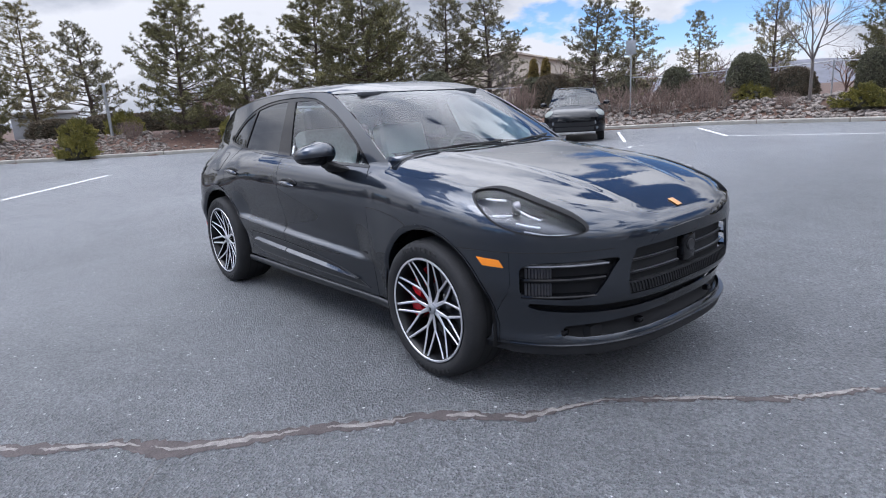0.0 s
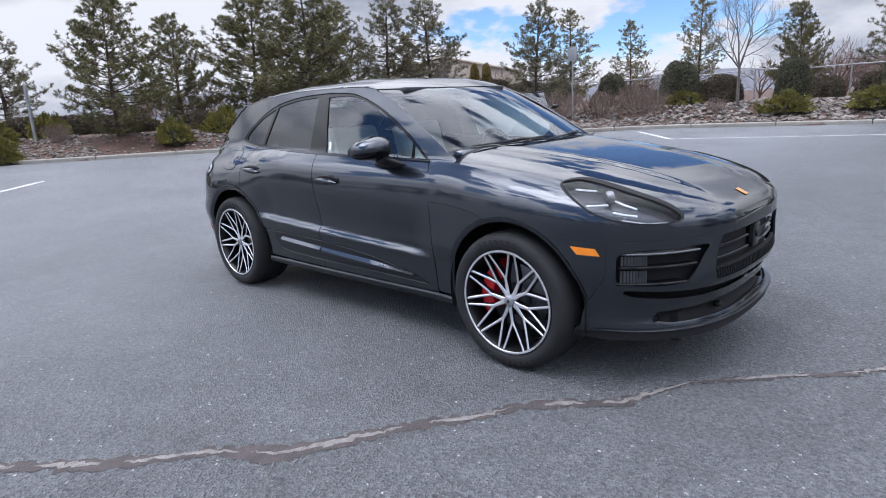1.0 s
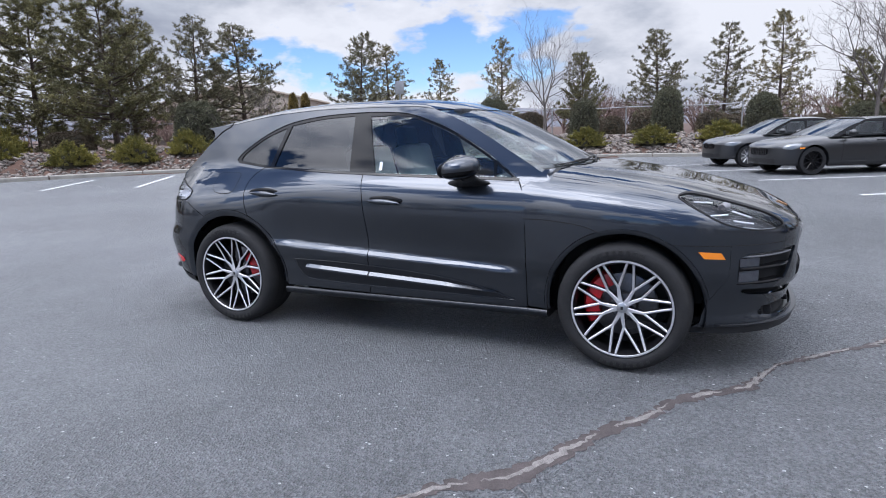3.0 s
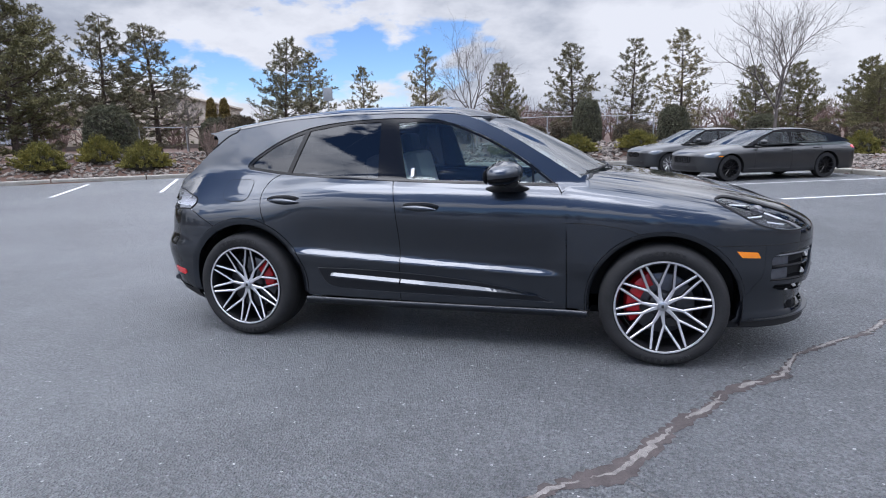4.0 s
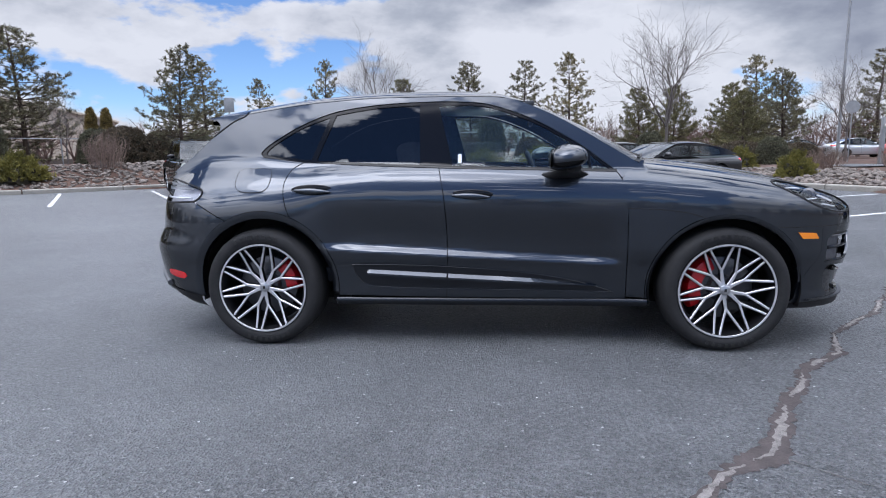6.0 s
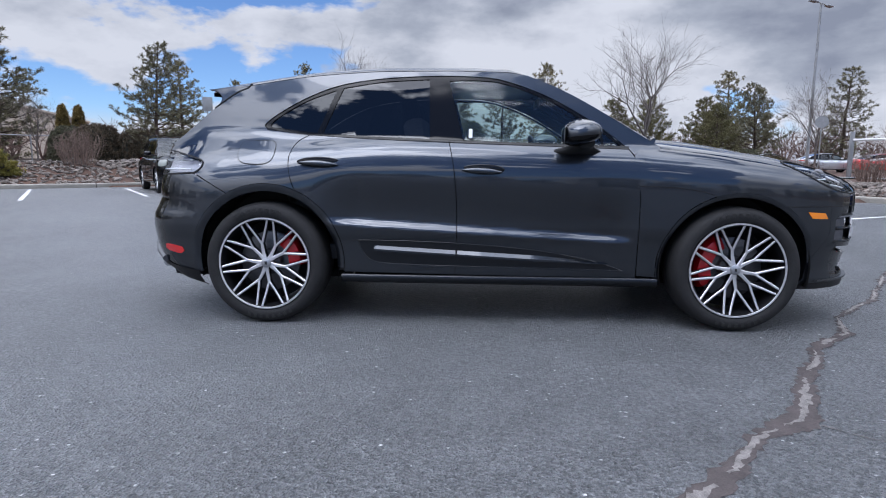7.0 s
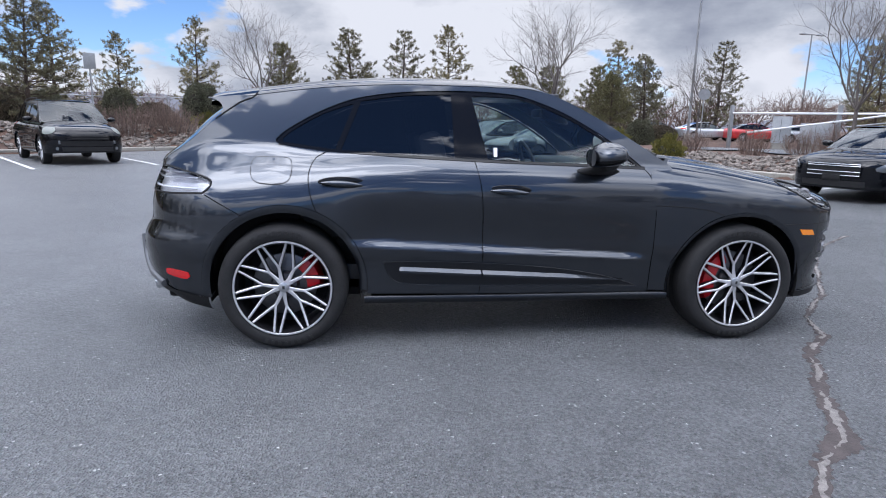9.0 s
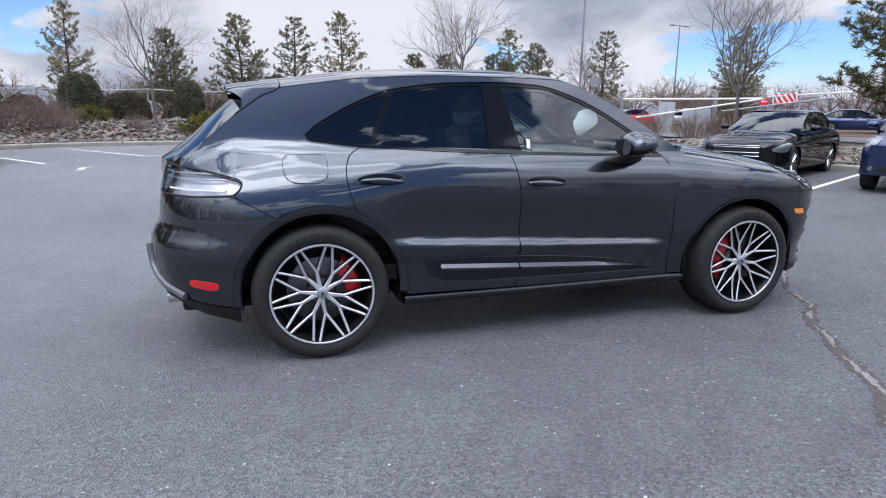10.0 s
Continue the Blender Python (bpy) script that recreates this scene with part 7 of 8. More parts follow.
    if spec.get("mouth"):
        mw, mz0, mz1 = spec["mouth"]
        mouth = face_piece("bumper_opening", -mw, mw, mz0, mz1, GAP, 0.005, label_="wide black bumper opening")
        # pale boxes added for the highlights on the bumper corners
        for s in (-1, 1):
            p = o_nose(np.array([[s * (mw + 0.03), (mz0 + mz1) / 2 + 0.03]]))[0]
            part("corner_highlight", box((p[0] + 0.004, s * (mw + 0.03), (mz0 + mz1) / 2 + 0.03), (0.03, 0.05, (mz1 - mz0) * 0.8), 0.01), LAMP_DIM, mouth, "narrow pale box standing for a bumper corner highlight")
    if spec.get("plate"):
        p = o_nose(np.array([[0, spec["plate"]]]))[0]
        part("plate_holder", box((p[0] + 0.012, 0, spec["plate"]), (0.02, 0.32, 0.12), 0.01), BLACK_TRIM, car, "blank dark number plate holder")
    # headlights that wrap onto the wing
    hx0, hx1, hz0, hz1 = spec["lamp"]
    eye = curve([(hx0, hz1 - 0.01), ((hx0 + hx1) / 2, hz1), (hx1 - 0.04, (hz0 + hz1) / 2 + 0.02), (hx1, hz0 + 0.02), ((hx0 + hx1) / 2, hz0)], 0.05, closed=True)
    d = panel_data(eye, "o_side", step=0.05, gap=0, off=0.006, lip=0.012)
    for dd in (d, mirrored(d)):
        skin("headlight", dd, spec.get("lamp_mat", LAMP_DIM), car, spec.get("lamp_label", "clear headlight"))
    # wheels, mirrors, handles
    for wx in (ax_f, ax_r):
        for s in (-1, 1):
            y = hw - 0.035
            tyre = part("wheel", lathe([(wheel_r * 0.68, -0.20), (wheel_r * 0.97, -0.20), (wheel_r, -0.17), (wheel_r, -0.03), (wheel_r * 0.96, 0.0), (wheel_r * 0.72, 0.004), (wheel_r * 0.68, -0.02)], 40), RUBBER, car, "black tyre on an alloy rim")
            disc = part("rim", lathe([(0.001, -0.02), (0.04, -0.02), (0.05, -0.09), (wheel_r * 0.66, -0.09), (wheel_r * 0.68, -0.03), (wheel_r * 0.72, 0.0), (wheel_r * 0.70, 0.006)], 40), RIM_BLACK if rim is RIM_BLACK else DISC, tyre)
            for k in range(10):
                a = 2 * math.pi * (k // 2) / 5 + (0.22 if k % 2 else -0.22)
                b = 2 * math.pi * (k // 2) / 5 + (0.33 if k % 2 else -0.33)
                bm = bmesh.new()
                add_tube(bm, (0.05 * math.cos(a), -0.03, 0.05 * math.sin(a)), (wheel_r * 0.69 * math.cos(b), -0.004, wheel_r * 0.69 * math.sin(b)), 0.016, 0.012, 6)
                part("spoke", bm, rim, disc)
            tyre.matrix_basis = Matrix.Translation((wx, s * y, wheel_r)) @ (Matrix.Rotation(math.pi, 4, "Z") if s < 0 else Matrix())
            liner = bmesh.new()
            rows = [[liner.verts.new((p[0], s * yy, p[1])) for p in arc(wx, wheel_r, arch + 0.006, -12, 192, 0.1)] for yy in (hw - 0.03, hw - 0.32)]
            for i in range(len(rows[0]) - 1):
                liner.faces.new((rows[0][i], rows[0][i + 1], rows[1][i + 1], rows[1][i]))
            liner.faces.new(rows[1])
            part("arch_liner", liner, GAP, car)
    for s in (-1, 1):
        bm = bmesh.new()
        bmesh.ops.create_uvsphere(bm, u_segments=18, v_segments=10, radius=1)
        mx, mz = cf - 0.42, float(waist(cf - 0.42)) + 0.09
        for v in bm.verts:
            v.co = Vector((mx + 0.085 * v.co.x, s * (hw + 0.065 + 0.11 * v.co.y), mz + 0.068 * v.co.z))
        mir = part("door_mirror", bm, paint, car, "small door mirror")
        part("mirror_foot", pipe([(mx, s * (hw - 0.12), mz - 0.07), (mx, s * hw, mz - 0.04)], 0.022, 6), BLACK_TRIM, mir)
        for hx in spec["handles"]:
            hz = float(waist(hx)) - 0.13
            part("door_handle", box((hx, s * (float(side_of(hx, hz)) + 0.010), hz), (0.20, 0.022, 0.026), 0.008), spec.get("handle_mat", paint), car)
        part("rocker", box(((ax_f + ax_r) / 2, s * (hw - 0.085), low_z + 0.01), (base - 2 * arch, 0.10, 0.07), 0.02), BLACK_TRIM, car)
        tz = float(deck(xr + 0.1)) - 0.13
        tl = panel_data(curve([(xr + 0.40, tz + 0.04), (xr + 0.16, tz + 0.06), (xr + 0.05, tz), (xr + 0.16, tz - 0.05), (xr + 0.35, tz - 0.02)], 0.05, closed=True), "o_side", step=0.06, gap=0, off=0.005, lip=0.01)
        skin("tail_lamp", tl if s < 0 else mirrored(tl), RED_LENS, car, "red tail lamp")
        if spec.get("rails"):
            part("roof_rail", pipe([(x, s * (float(cabin_y(x, roof_l(x))) - 0.02), float(roof_l(x)) + 0.045 - (0.04 if k in (0, 9) else 0)) for k, x in enumerate(np.linspace(tf - 0.15, tr + 0.15, 10))], 0.014, 6), BLACK_TRIM, car)
        if spec.get("fog"):
            for (fy, fz0), mat in ((spec["fog"], LAMP_DIM),):
                p = o_nose(np.array([[s * fy, fz0]]))[0]
                part("fog_lamp", tube((p[0] - 0.02, s * fy, fz0), (p[0] + 0.014, s * fy, fz0), 0.042, sides=16), mat, car)
        if spec.get("marker"):
            mz2 = spec["marker"]
            mm = panel_data(straight([(xf - 0.62, mz2), (xf - 0.50, mz2), (xf - 0.50, mz2 + 0.03), (xf - 0.62, mz2 + 0.03), (xf - 0.62, mz2)], 0.04)[:-1], "o_side", step=0.05, gap=0, off=0.006, lip=0.004)
            skin("side_marker", mm if s < 0 else mirrored(mm), AMBER, car, "amber side marker")
    part("underside", box((0, 0, low_z + 0.06), (length * 0.80, width * 0.70, 0.10), 0.02), GAP, car)
    return car


GLASS_DIM = glass_material("dim_car_glass", (0.60, 0.70, 0.68), 0.5, 1.52)
LAMP_DIM = material("clear_lamp_unit", (0.16, 0.17, 0.18), 0.22, 0.5, coat=0.8)
LAMP_HAZY = material("hazed_lamp_lens", (0.14, 0.155, 0.14), 0.45, 0.0, coat=0.15)
PAINT_BLACK = material("black_car_paint", (0.004, 0.0045, 0.006), 0.3, 0.0, coat=1.0, Coat_IOR=1.38, Specular_IOR_Level=0.0)
PAINT_GREY = material("brown_grey_car_paint", (0.042, 0.043, 0.046), 0.42, 0.85, coat=0.8, Coat_IOR=1.45)
PAINT_BLUE = material("dark_blue_car_paint", (0.010, 0.022, 0.085), 0.32, 0.6, coat=1.0, Coat_IOR=1.45)
PAINT_SILVER = material("silver_car_paint", (0.50, 0.52, 0.54), 0.35, 0.7, coat=1.0)
PAINT_RED = material("red_car_paint", (0.45, 0.02, 0.02), 0.35, 0.2, coat=1.0)

SUV = dict(length=4.80, width=1.93, wheelbase=2.855, front_axle=1.47, wheel_r=0.375, sill=0.30, deck=[(2.41, 0.66), (2.36, 0.80), (2.2, 0.93), (1.8, 1.04), (1.1, 1.14), (-2.0, 1.16), (-2.38, 1.10), (-2.41, 0.70)], roof=[(0.75, 1.60), (0.2, 1.69), (-0.5, 1.70), (-1.5, 1.64), (-1.9, 1.56)], waist=[(1.2, 1.08), (0, 1.09), (-2.2, 1.13)], seams=[0.85, -0.25, -1.15], cabin=(1.22, 0.42, -1.75, -2.15), windows=[(-1.75, -1.20), (-1.12, -0.28), (-0.20, 0.78)], face=(0.6, 0.66, 0.77, 0.50), grille="bars", bar_z=(0.69, 0.735), lamp=(1.72, 2.17, 0.80, 0.97), lamp_mat=LAMP_HAZY, lamp_label="hazed pale headlight", handles=(-0.05, -0.95), rails=True, fog=(0.70, 0.43), mouth=(0.62, 0.50, 0.62), pillar=BLACK_GLOSS)
COUPE = dict(length=5.08, width=1.93, wheelbase=3.02, front_axle=1.66, wheel_r=0.352, sill=0.24, deck=[(2.55, 0.58), (2.50, 0.72), (2.3, 0.82), (1.9, 0.90), (1.25, 0.97), (-1.8, 1.02), (-2.3, 1.00), (-2.50, 0.94), (-2.55, 0.6)], roof=[(0.55, 1.31), (0.1, 1.385), (-0.3, 1.40), (-0.8, 1.375), (-1.2, 1.30), (-1.5, 1.22)], waist=[(1.2, 0.93), (0, 0.96), (-2.2, 1.00)], seams=[0.95, -0.20, -1.15], cabin=(1.18, 0.22, -1.10, -2.25), windows=[(-1.45, -0.28), (-0.20, 0.80)], face=(0.55, 0.50, 0.66, 0.34), grille="twin", lamp=(1.98, 2.36, 0.64, 0.78), handles=(-0.05, -1.0), marker=0.66, pillar=BLACK_GLOSS)
SEDAN = dict(length=4.71, width=1.83, wheelbase=2.85, front_axle=1.55, wheel_r=0.335, sill=0.24, deck=[(2.36, 0.58), (2.31, 0.74), (2.1, 0.84), (1.7, 0.92), (1.05, 0.99), (-1.5, 1.04), (-2.1, 1.05), (-2.31, 1.00), (-2.36, 0.6)], roof=[(0.45, 1.35), (0.0, 1.43), (-0.5, 1.44), (-1.0, 1.40), (-1.35, 1.33)], waist=[(1.1, 0.95), (0, 0.98), (-2.0, 1.03)], seams=[0.80, -0.25, -1.1], cabin=(1.02, 0.15, -0.95, -1.85), windows=[(-1.30, -0.32), (-0.25, 0.68)], face=(0.55, 0.56, 0.70, 0.30), grille="twin", lamp=(1.80, 2.20, 0.64, 0.76), handles=(-0.08, -0.98), pillar=BLACK_GLOSS)
SALOON = dict(length=4.87, width=1.785, wheelbase=2.85, front_axle=1.46, wheel_r=0.335, sill=0.24, deck=[(2.44, 0.60), (2.39, 0.74), (2.15, 0.85), (1.7, 0.93), (1.0, 1.00), (-1.5, 1.05), (-2.15, 1.07), (-2.38, 1.02), (-2.44, 0.6)], roof=[(0.35, 1.36), (-0.1, 1.44), (-0.6, 1.45), (-1.1, 1.41), (-1.4, 1.35)], waist=[(1.1, 0.96), (0, 0.99), (-2.0, 1.04)], seams=[0.72, -0.32, -1.2], cabin=(0.98, 0.08, -1.15, -1.80), windows=[(-1.38, -0.40), (-0.32, 0.62)], face=(0.55, 0.50, 0.74, 0.46), grille="bars", bar_z=(0.72, 0.685, 0.58, 0.51), bar_r=0.009, bright=True, lamp=(1.78, 2.28, 0.60, 0.77), handles=(-0.15, -1.05), plate=0.47)
STALL = math.degrees(math.atan2(-0.465, -0.885))
CAY = math.degrees(math.atan2(-0.8, 0.6))
other_car("parked_car", "black sports utility car with hazed headlights and roof rails", SUV, PAINT_BLACK, pose(-9.7, 14.72, 0, 0, 0, CAY), ALLOY)
other_car("parked_car", "grey four-door coupe with black wheels in a bay", COUPE, PAINT_GREY, pose(5.12, 14.94, 0, 0, 0, STALL))
other_car("parked_car", "grey sedan with split-spoke wheels beside the coupe", SEDAN, PAINT_GREY, pose(3.72, 17.8, 0, 0, 0, STALL), ALLOY)
black_saloon = other_car("parked_car", "black sedan with chrome-barred grille in a bay", SALOON, PAINT_BLACK, pose(10.0, 7.35, 0, 0, 0, STALL), CHROME)
X_SUV = dict(SUV, mouth=None, length=4.70, width=1.89, grille="twin", rails=False, lamp_mat=LAMP_DIM, lamp_label="clear headlight", face=(0.6, 0.62, 0.80, 0.30))
other_car("parked_car", "dark blue sports utility car in a bay", X_SUV, PAINT_BLUE, pose(10.95, 4.3, 0, 0, 0, STALL), ALLOY)
for k, (paint, x, y, turn, lab) in enumerate(((PAINT_GREY, 22.5, 44.0, 8, "distant dark grey sedan"), (PAINT_SILVER, 26.5, 43.5, 0, "distant silver sedan"), (PAINT_RED, 30.0, 42.0, -6, "distant red sedan"), (PAINT_SILVER, 33.5, 41.0, -10, "distant pale sedan"), (PAINT_BLUE, 33.5, 24.5, -45, "distant blue pickup-like car"))):
    far_car = other_car("parked_car", lab + " beyond the barrier", SEDAN, paint, pose(x, y, bank_z(x, y) + 0.0, 0, 0, turn), ALLOY, "distant parked cars")

# ---- fence, posts, lamps, barrier, building ----
GALV = material("galvanised_steel", (0.294, 0.301, 0.308), 0.5, 0.6, vary=0.15, scale=4)
GREY_PAINT = material("grey_painted_metal", (0.350, 0.364, 0.378), 0.55, 0.0, vary=0.12, scale=3)
WHITE_PAINT = material("white_painted_metal", (0.648, 0.648, 0.648), 0.5, 0.0, vary=0.1, scale=4)
RED_PAINT = material("red_sign_paint", (0.55, 0.03, 0.03), 0.5, 0.0, vary=0.1, scale=6)
STUCCO = material("beige_stucco", (0.50, 0.435, 0.355), 0.9, vary=0.12, scale=0.4, bump=0.3, bump_scale=8)
ROOFING = material("brown_roof_edge", (0.112, 0.091, 0.077), 0.85, vary=0.2, scale=1.0)

fence_line = curve([(-34, 12.5), (-27.5, 19.8), (-20.1, 25.6), (-13.5, 28.4), (-6.6, 29.8), (-1.0, 30.7), (3.0, 30.9)], 2.6)
fence = thing("fence", pose(0, 0, 0), "galvanised post and rail fence behind the planting", "fence", kind="structure")
posts = []
for x, y in fence_line:
    z = bank_z(x, y)
    posts.append((x, y, z + 1.5))
    part("fence_post", tube((x, y, z - 0.2), (x, y, z + 1.55), 0.035, sides=8), GALV, fence)
part("fence_rail", pipe(posts, 0.028, 6), GALV, fence)


def pole_lamp(x, y, tall, turn, arms=True):
    z = bank_z(x, y)
    ob = thing("street_lamp", pose(x, y, z, 0, 0, turn), "tall galvanised parking lot lamp post", "lamp post", "lamp posts")
    part("pole", tube((0, 0, -0.1), (0, 0, tall), 0.11, 0.065, 12), GALV, ob)
    part("footing", tube((0, 0, -0.1), (0, 0, 0.5), 0.28, 0.26, 16), CONCRETE, ob)
    if arms:
        part("arm", pipe([(-0.75, 0, tall - 0.05), (0, 0, tall - 0.02), (0.75, 0, tall - 0.05)], 0.04, 8), GALV, ob)
        for s in (-1, 1):
            part("lamp_head", box((s * 1.1, 0, tall - 0.04), (0.85, 0.34, 0.13), 0.04), GREY_PAINT, ob)
    return ob


pole_lamp(22.7, 39.0, 11.3, 38)
pole_lamp(43.6, 55.0, 10.5, 10)
pole_lamp(-27.1, 19.4, 12.0, 60)

post = thing("steel_post", pose(-27.5, 3.9, bank_z(-27.5, 3.9)), "plain grey steel post on the bank", "post")
part("shaft", tube((0, 0, -0.1), (0, 0, 2.3), 0.07, sides=10), GALV, post)
part("cap", tube((0, 0, 2.3), (0, 0, 2.34), 0.078, 0.06, 10), GALV, post)


def sign_post(x, y, top, shape, mat, label, turn, plate=0.4):
    z = bank_z(x, y)
    ob = thing("road_sign", pose(x, y, z, 0, 0, turn), label, "sign", "road signs")
    part("post", tube((0, 0, -0.1), (0, 0, top - z), 0.03, sides=8), GALV, ob)
    if shape == "round":
        bm = tube((0, -0.03, top - z - plate), (0, -0.045, top - z - plate), plate, sides=28)
    else:
        bm = box((0, -0.04, top - z - plate * 0.7), (plate, 0.012, plate * 1.45), 0.004)
    part("plate", bm, mat, ob)
    return ob


sign_post(-11.3, 20.6, 3.55, "flat", GALV, "blank back of a parking sign on a post", 30)
sign_post(18.75, 30.3, 3.6, "round", GALV, "plain grey back of a round sign", -25, 0.33)

# road beyond the bank on the east side
run_e = np.r_[0, np.cumsum(np.linalg.norm(np.diff(KERB, axis=0), axis=1))]
s0 = float(np.interp(10.0, [9.4, 12.6], [run_e[np.abs(KERB[:, 0] - 9.4).argmin()], run_e[np.abs(KERB[:, 0] - 12.6).argmin()]]))
rows = []
for s in np.linspace(s0 - 7, s0 + 26, 24):
    c = np.array([np.interp(s, run_e, KERB[:, 0]), np.interp(s, run_e, KERB[:, 1])])
    w = np.array([np.interp(s + 0.5, run_e, KERB[:, 0]), np.interp(s + 0.5, run_e, KERB[:, 1])]) - c
    n = np.array([-w[1], w[0]]) / np.linalg.norm(w)
    rows.append([c + n * d for d in (6.2, 8.0, 10.0, 12.0, 14.0)])
flat_rows = np.array(rows).reshape(-1, 2)
rz = bank_height(flat_rows)
vs = np.column_stack([flat_rows, rz + 0.05])
fs = [(i * 5 + j, i * 5 + j + 1, (i + 1) * 5 + j + 1, (i + 1) * 5 + j) for i in range(23) for j in range(4)]
tagged(mesh_object("road", vs, fs, ASPHALT, smooth=True), "grey asphalt access road beyond the bank", "road", kind="structure")

# lift barrier with its posts, rails and striped board
barrier = thing("barrier", pose(0, 0, 0), "pale steel lift barrier with red and white striped board", "barrier")
gate = [(16.9, 24.3), (20.5, 21.6), (22.1, 20.2)]
for (x, y), tall in zip(gate, (2.35, 2.4, 2.5)):
    z = bank_z(x, y)
    part("barrier_post", box((x, y, (z + tall) / 2), (0.16, 0.16, tall - z + 0.2), 0.02), GALV, barrier)
part("rail", pipe([(16.9, 24.2, 2.08), (20.5, 21.5, 2.10), (22.1, 20.1, 2.12)], 0.05, 8), WHITE_PAINT, barrier)
part("boom", pipe([(17.4, 23.7, 1.15), (19.7, 21.9, 1.62), (22.1, 20.0, 2.12)], 0.045, 8), WHITE_PAINT, barrier)
part("boom", pipe([(22.1, 20.0, 2.2), (24.6, 17.6, 2.4)], 0.04, 8), WHITE_PAINT, barrier)
part("boom", pipe([(20.6, 21.3, 1.5), (24.0, 18.0, 2.15)], 0.035, 8), GALV, barrier)
way = Vector((0.70, -0.72, 0.0)).normalized()
board_at = Vector((22.65, 19.45, 2.12))
turn = Matrix.Rotation(math.atan2(way.y, way.x), 4, "Z")
board = part("striped_board", box(board_at, (1.05, 0.03, 0.46), 0.008, turn), WHITE_PAINT, barrier, "white board with red slanted stripes")
for k in range(5):
    bm = bmesh.new()
    x0 = -0.70 + 0.25 * k
    row = [max(-0.51, min(0.51, v)) for v in (x0, x0 + 0.125, x0 + 0.425, x0 + 0.30)]
    pts = [(row[0], -0.019, -0.22), (row[1] + 0.001, -0.019, -0.22), (row[2] + 0.002, -0.019, 0.22), (row[3], -0.019, 0.22)]
    made = [bm.verts.new(Matrix.Translation(board_at) @ turn @ Vector((-p[0], p[1], p[2]))) for p in pts]
    bm.faces.new(made)
    back_side = [bm.verts.new(Matrix.Translation(board_at) @ turn @ Vector((-p[0], p[1] + 0.003, p[2]))) for p in pts]
    for i in range(4):
        bm.faces.new((made[i], made[(i + 1) % 4], back_side[(i + 1) % 4], back_side[i]))
    part("stripe", bm, RED_PAINT, board, smooth=False)
disc_at = Vector((22.02, 20.05, 1.98))
no_entry = part("no_entry_disc", tube(disc_at, disc_at + Vector((-0.02, -0.022, 0)), 0.20, sides=24), RED_PAINT, barrier, "red round no-entry disc")
part("disc_bar", box(disc_at + Vector((-0.022, -0.024, 0)), (0.26, 0.012, 0.06), 0.0, turn), WHITE_PAINT, no_entry, smooth=False)
for x, y, wide, tall in ((18.8, 23.1, 0.75, 1.25), (20.0, 22.3, 1.3, 0.95)):
    z = bank_z(x, y)
    box_ob = thing("utility_cabinet", pose(x, y, z, 0, 0, math.degrees(math.atan2(way.y, way.x))), "grey steel utility cabinet near the barrier", "cabinet", "utility cabinets")
    part("housing", box((0, 0, tall / 2 + 0.35), (wide, 0.5, tall), 0.02), GREY_PAINT, box_ob)
    part("plinth", box((0, 0, 0.17), (wide * 0.9, 0.45, 0.4), 0.01), CONCRETE, box_ob)
    part("door_seam", box((0, -0.252, tall / 2 + 0.35), (0.012, 0.006, tall * 0.85)), GAP, box_ob, smooth=False)

# beige building far behind the pines
house = thing("warehouse", pose(-50.5, 54.2, 0.0, 0, 0, 37), "beige stucco warehouse with a low gable far behind the pines", "building")
bm = bmesh.new()
gable = [(-10, 0, -0.2), (10, 0, -0.2), (10, 0, 4.9), (0, 0, 7.2), (-10, 0, 4.9)]
fronts = [bm.verts.new(p) for p in gable]
backs = [bm.verts.new((p[0], 22, p[2])) for p in gable]
bm.faces.new(fronts)
bm.faces.new(backs[::-1])
for i in range(5):
    bm.faces.new((fronts[i], backs[i], backs[(i + 1) % 5], fronts[(i + 1) % 5]))
bmesh.ops.recalc_face_normals(bm, faces=bm.faces)
part("wall", bm, STUCCO, house, smooth=False)
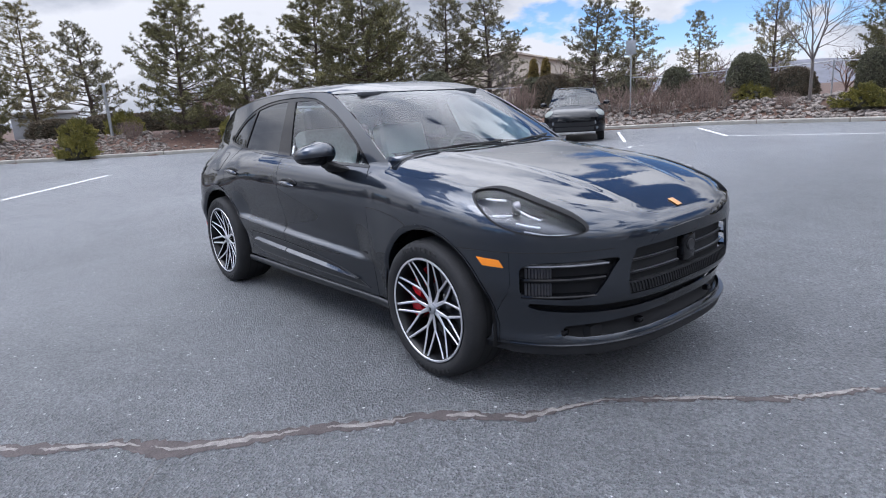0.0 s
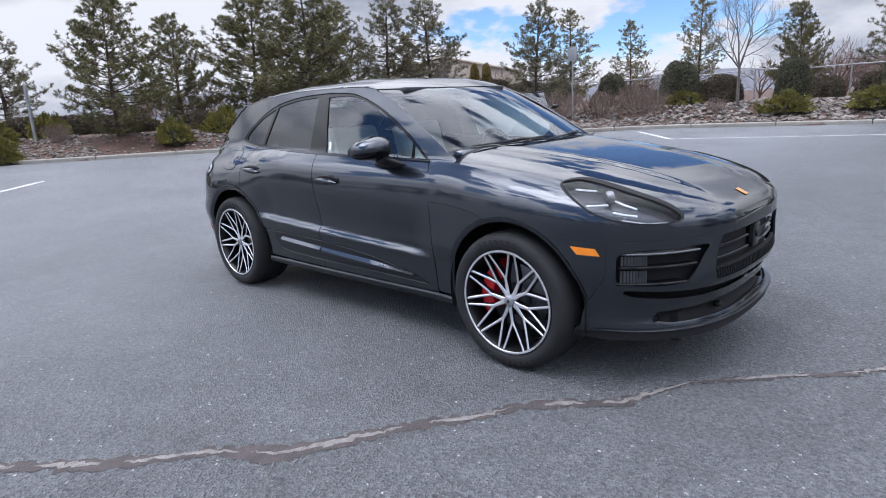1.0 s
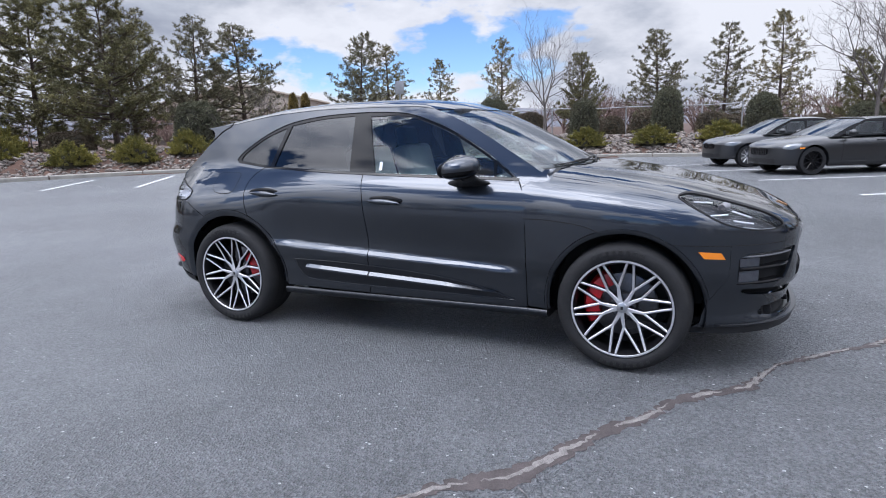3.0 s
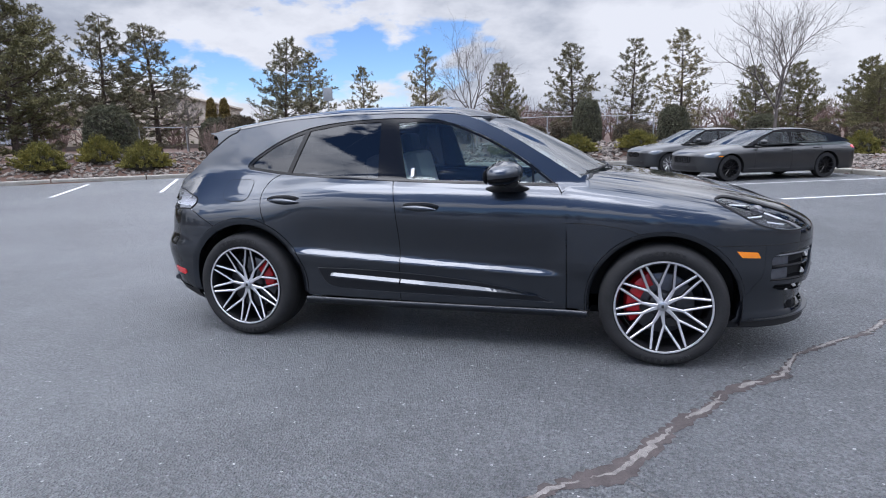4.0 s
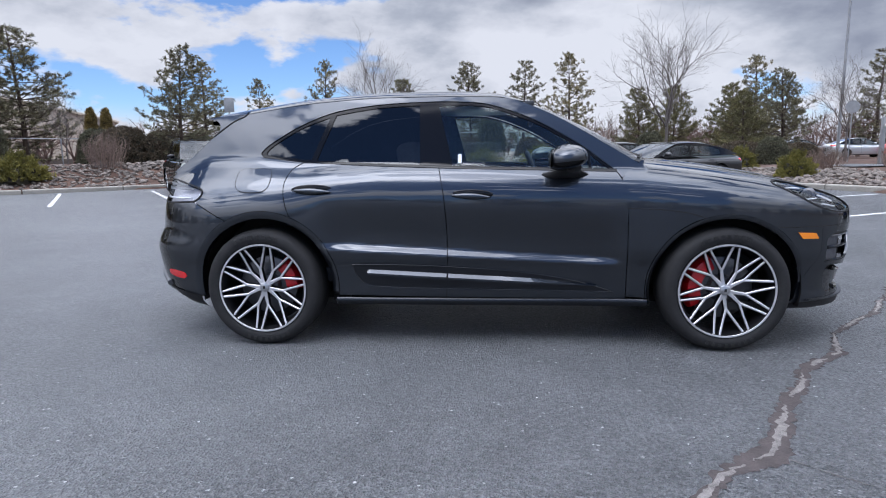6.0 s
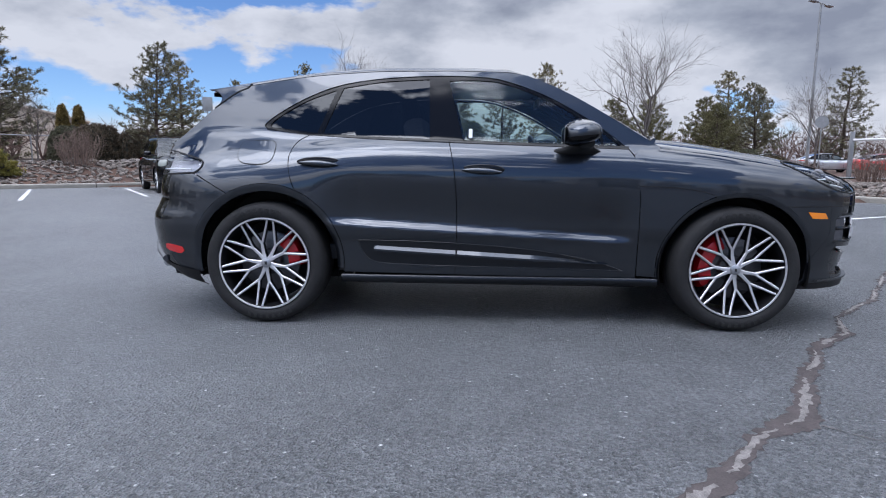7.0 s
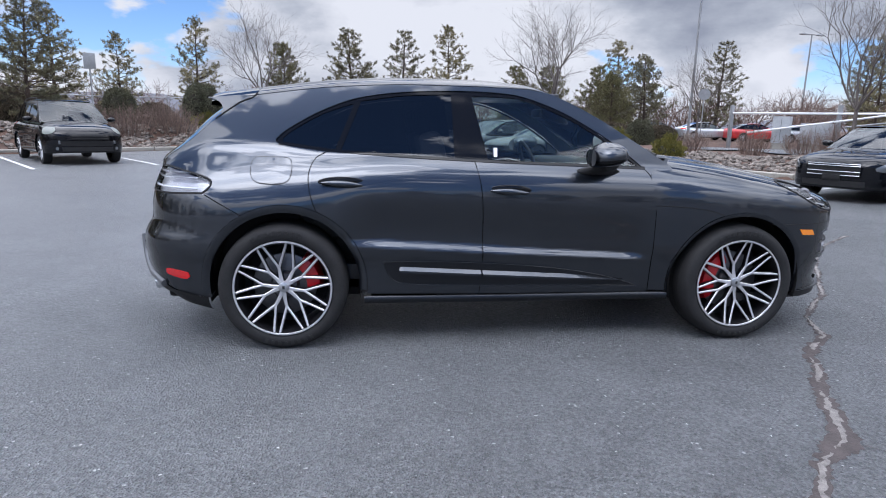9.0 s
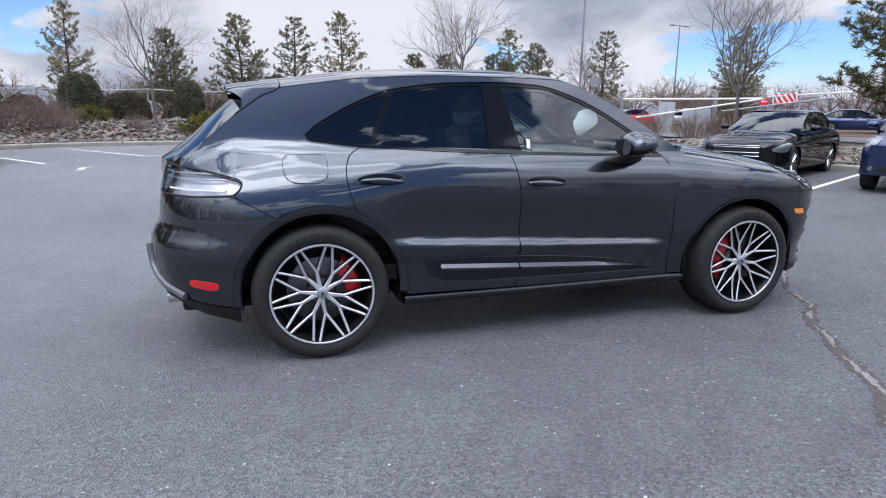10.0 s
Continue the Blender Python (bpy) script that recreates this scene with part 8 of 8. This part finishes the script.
for s in (-1, 1):
    bm = box((0, 11, 0), (10.75, 22.8, 0.22), 0.03)
    bmesh.ops.rotate(bm, verts=bm.verts, cent=(0, 0, 0), matrix=Euler((0, s * math.atan2(2.3, 10), 0)).to_matrix())
    bmesh.ops.translate(bm, verts=bm.verts, vec=(s * 5.15, 0, 6.15))
    part("roof_slope", bm, STUCCO, house)
for k in range(4):
    part("wall_joint", box((-7.5 + 5 * k, -0.01, 2.5), (0.08, 0.04, 5.0)), ROOFING, house, smooth=False)
part("base_band", box((0, -0.02, 0.5), (19.9, 0.06, 1.0)), ROOFING, house)
far_shed = thing("white_shed", pose(-42.0, 3.4, 0.3, 0, 0, 80), "low pale shed beyond the fence", "building")
part("wall", box((0, 0, 0.9), (3.4, 3, 1.9), 0.03), GREY_PAINT, far_shed)
part("roof", box((0, 0, 1.95), (3.7, 3.3, 0.18), 0.04), WHITE_PAINT, far_shed)

# planting behind the camera, mirrored in the paint and glass
back_row = random.Random(8)
for i in range(26):
    ang = radians(98 + 6.6 * i + back_row.uniform(-2, 2))
    far = back_row.uniform(36, 50)
    plant(PINES, used, (1, 0, 3, 3)[i % 4], far * math.sin(ang), far * math.cos(ang), back_row.uniform(5.5, 8.5), back_row.uniform(1.2, 1.7), i * 53.0, 0.0)

# distant ridge round the plain
RIDGE = material("distant_ridge", (0.110, 0.112, 0.130), 1.0, vary=0.2, scale=0.01)
vs, fs = [], []
n = 120
for i in range(n + 1):
    a = 2 * math.pi * i / n
    h = 22 + 14 * math.sin(a * 3 + 1) + 9 * math.sin(a * 7 + 2) + 5 * math.sin(a * 17)
    for r, z in ((900, -2), (960, max(4, h) * 0.7), (1050, max(6, h))):
        vs.append((r * math.cos(a), r * math.sin(a), z))
for i in range(n):
    for j in range(2):
        fs.append((i * 3 + j, i * 3 + j + 1, (i + 1) * 3 + j + 1, (i + 1) * 3 + j))
tagged(mesh_object("backdrop", vs, fs, RIDGE, smooth=True), "low hazy hills on the horizon", "hills", kind="structure")
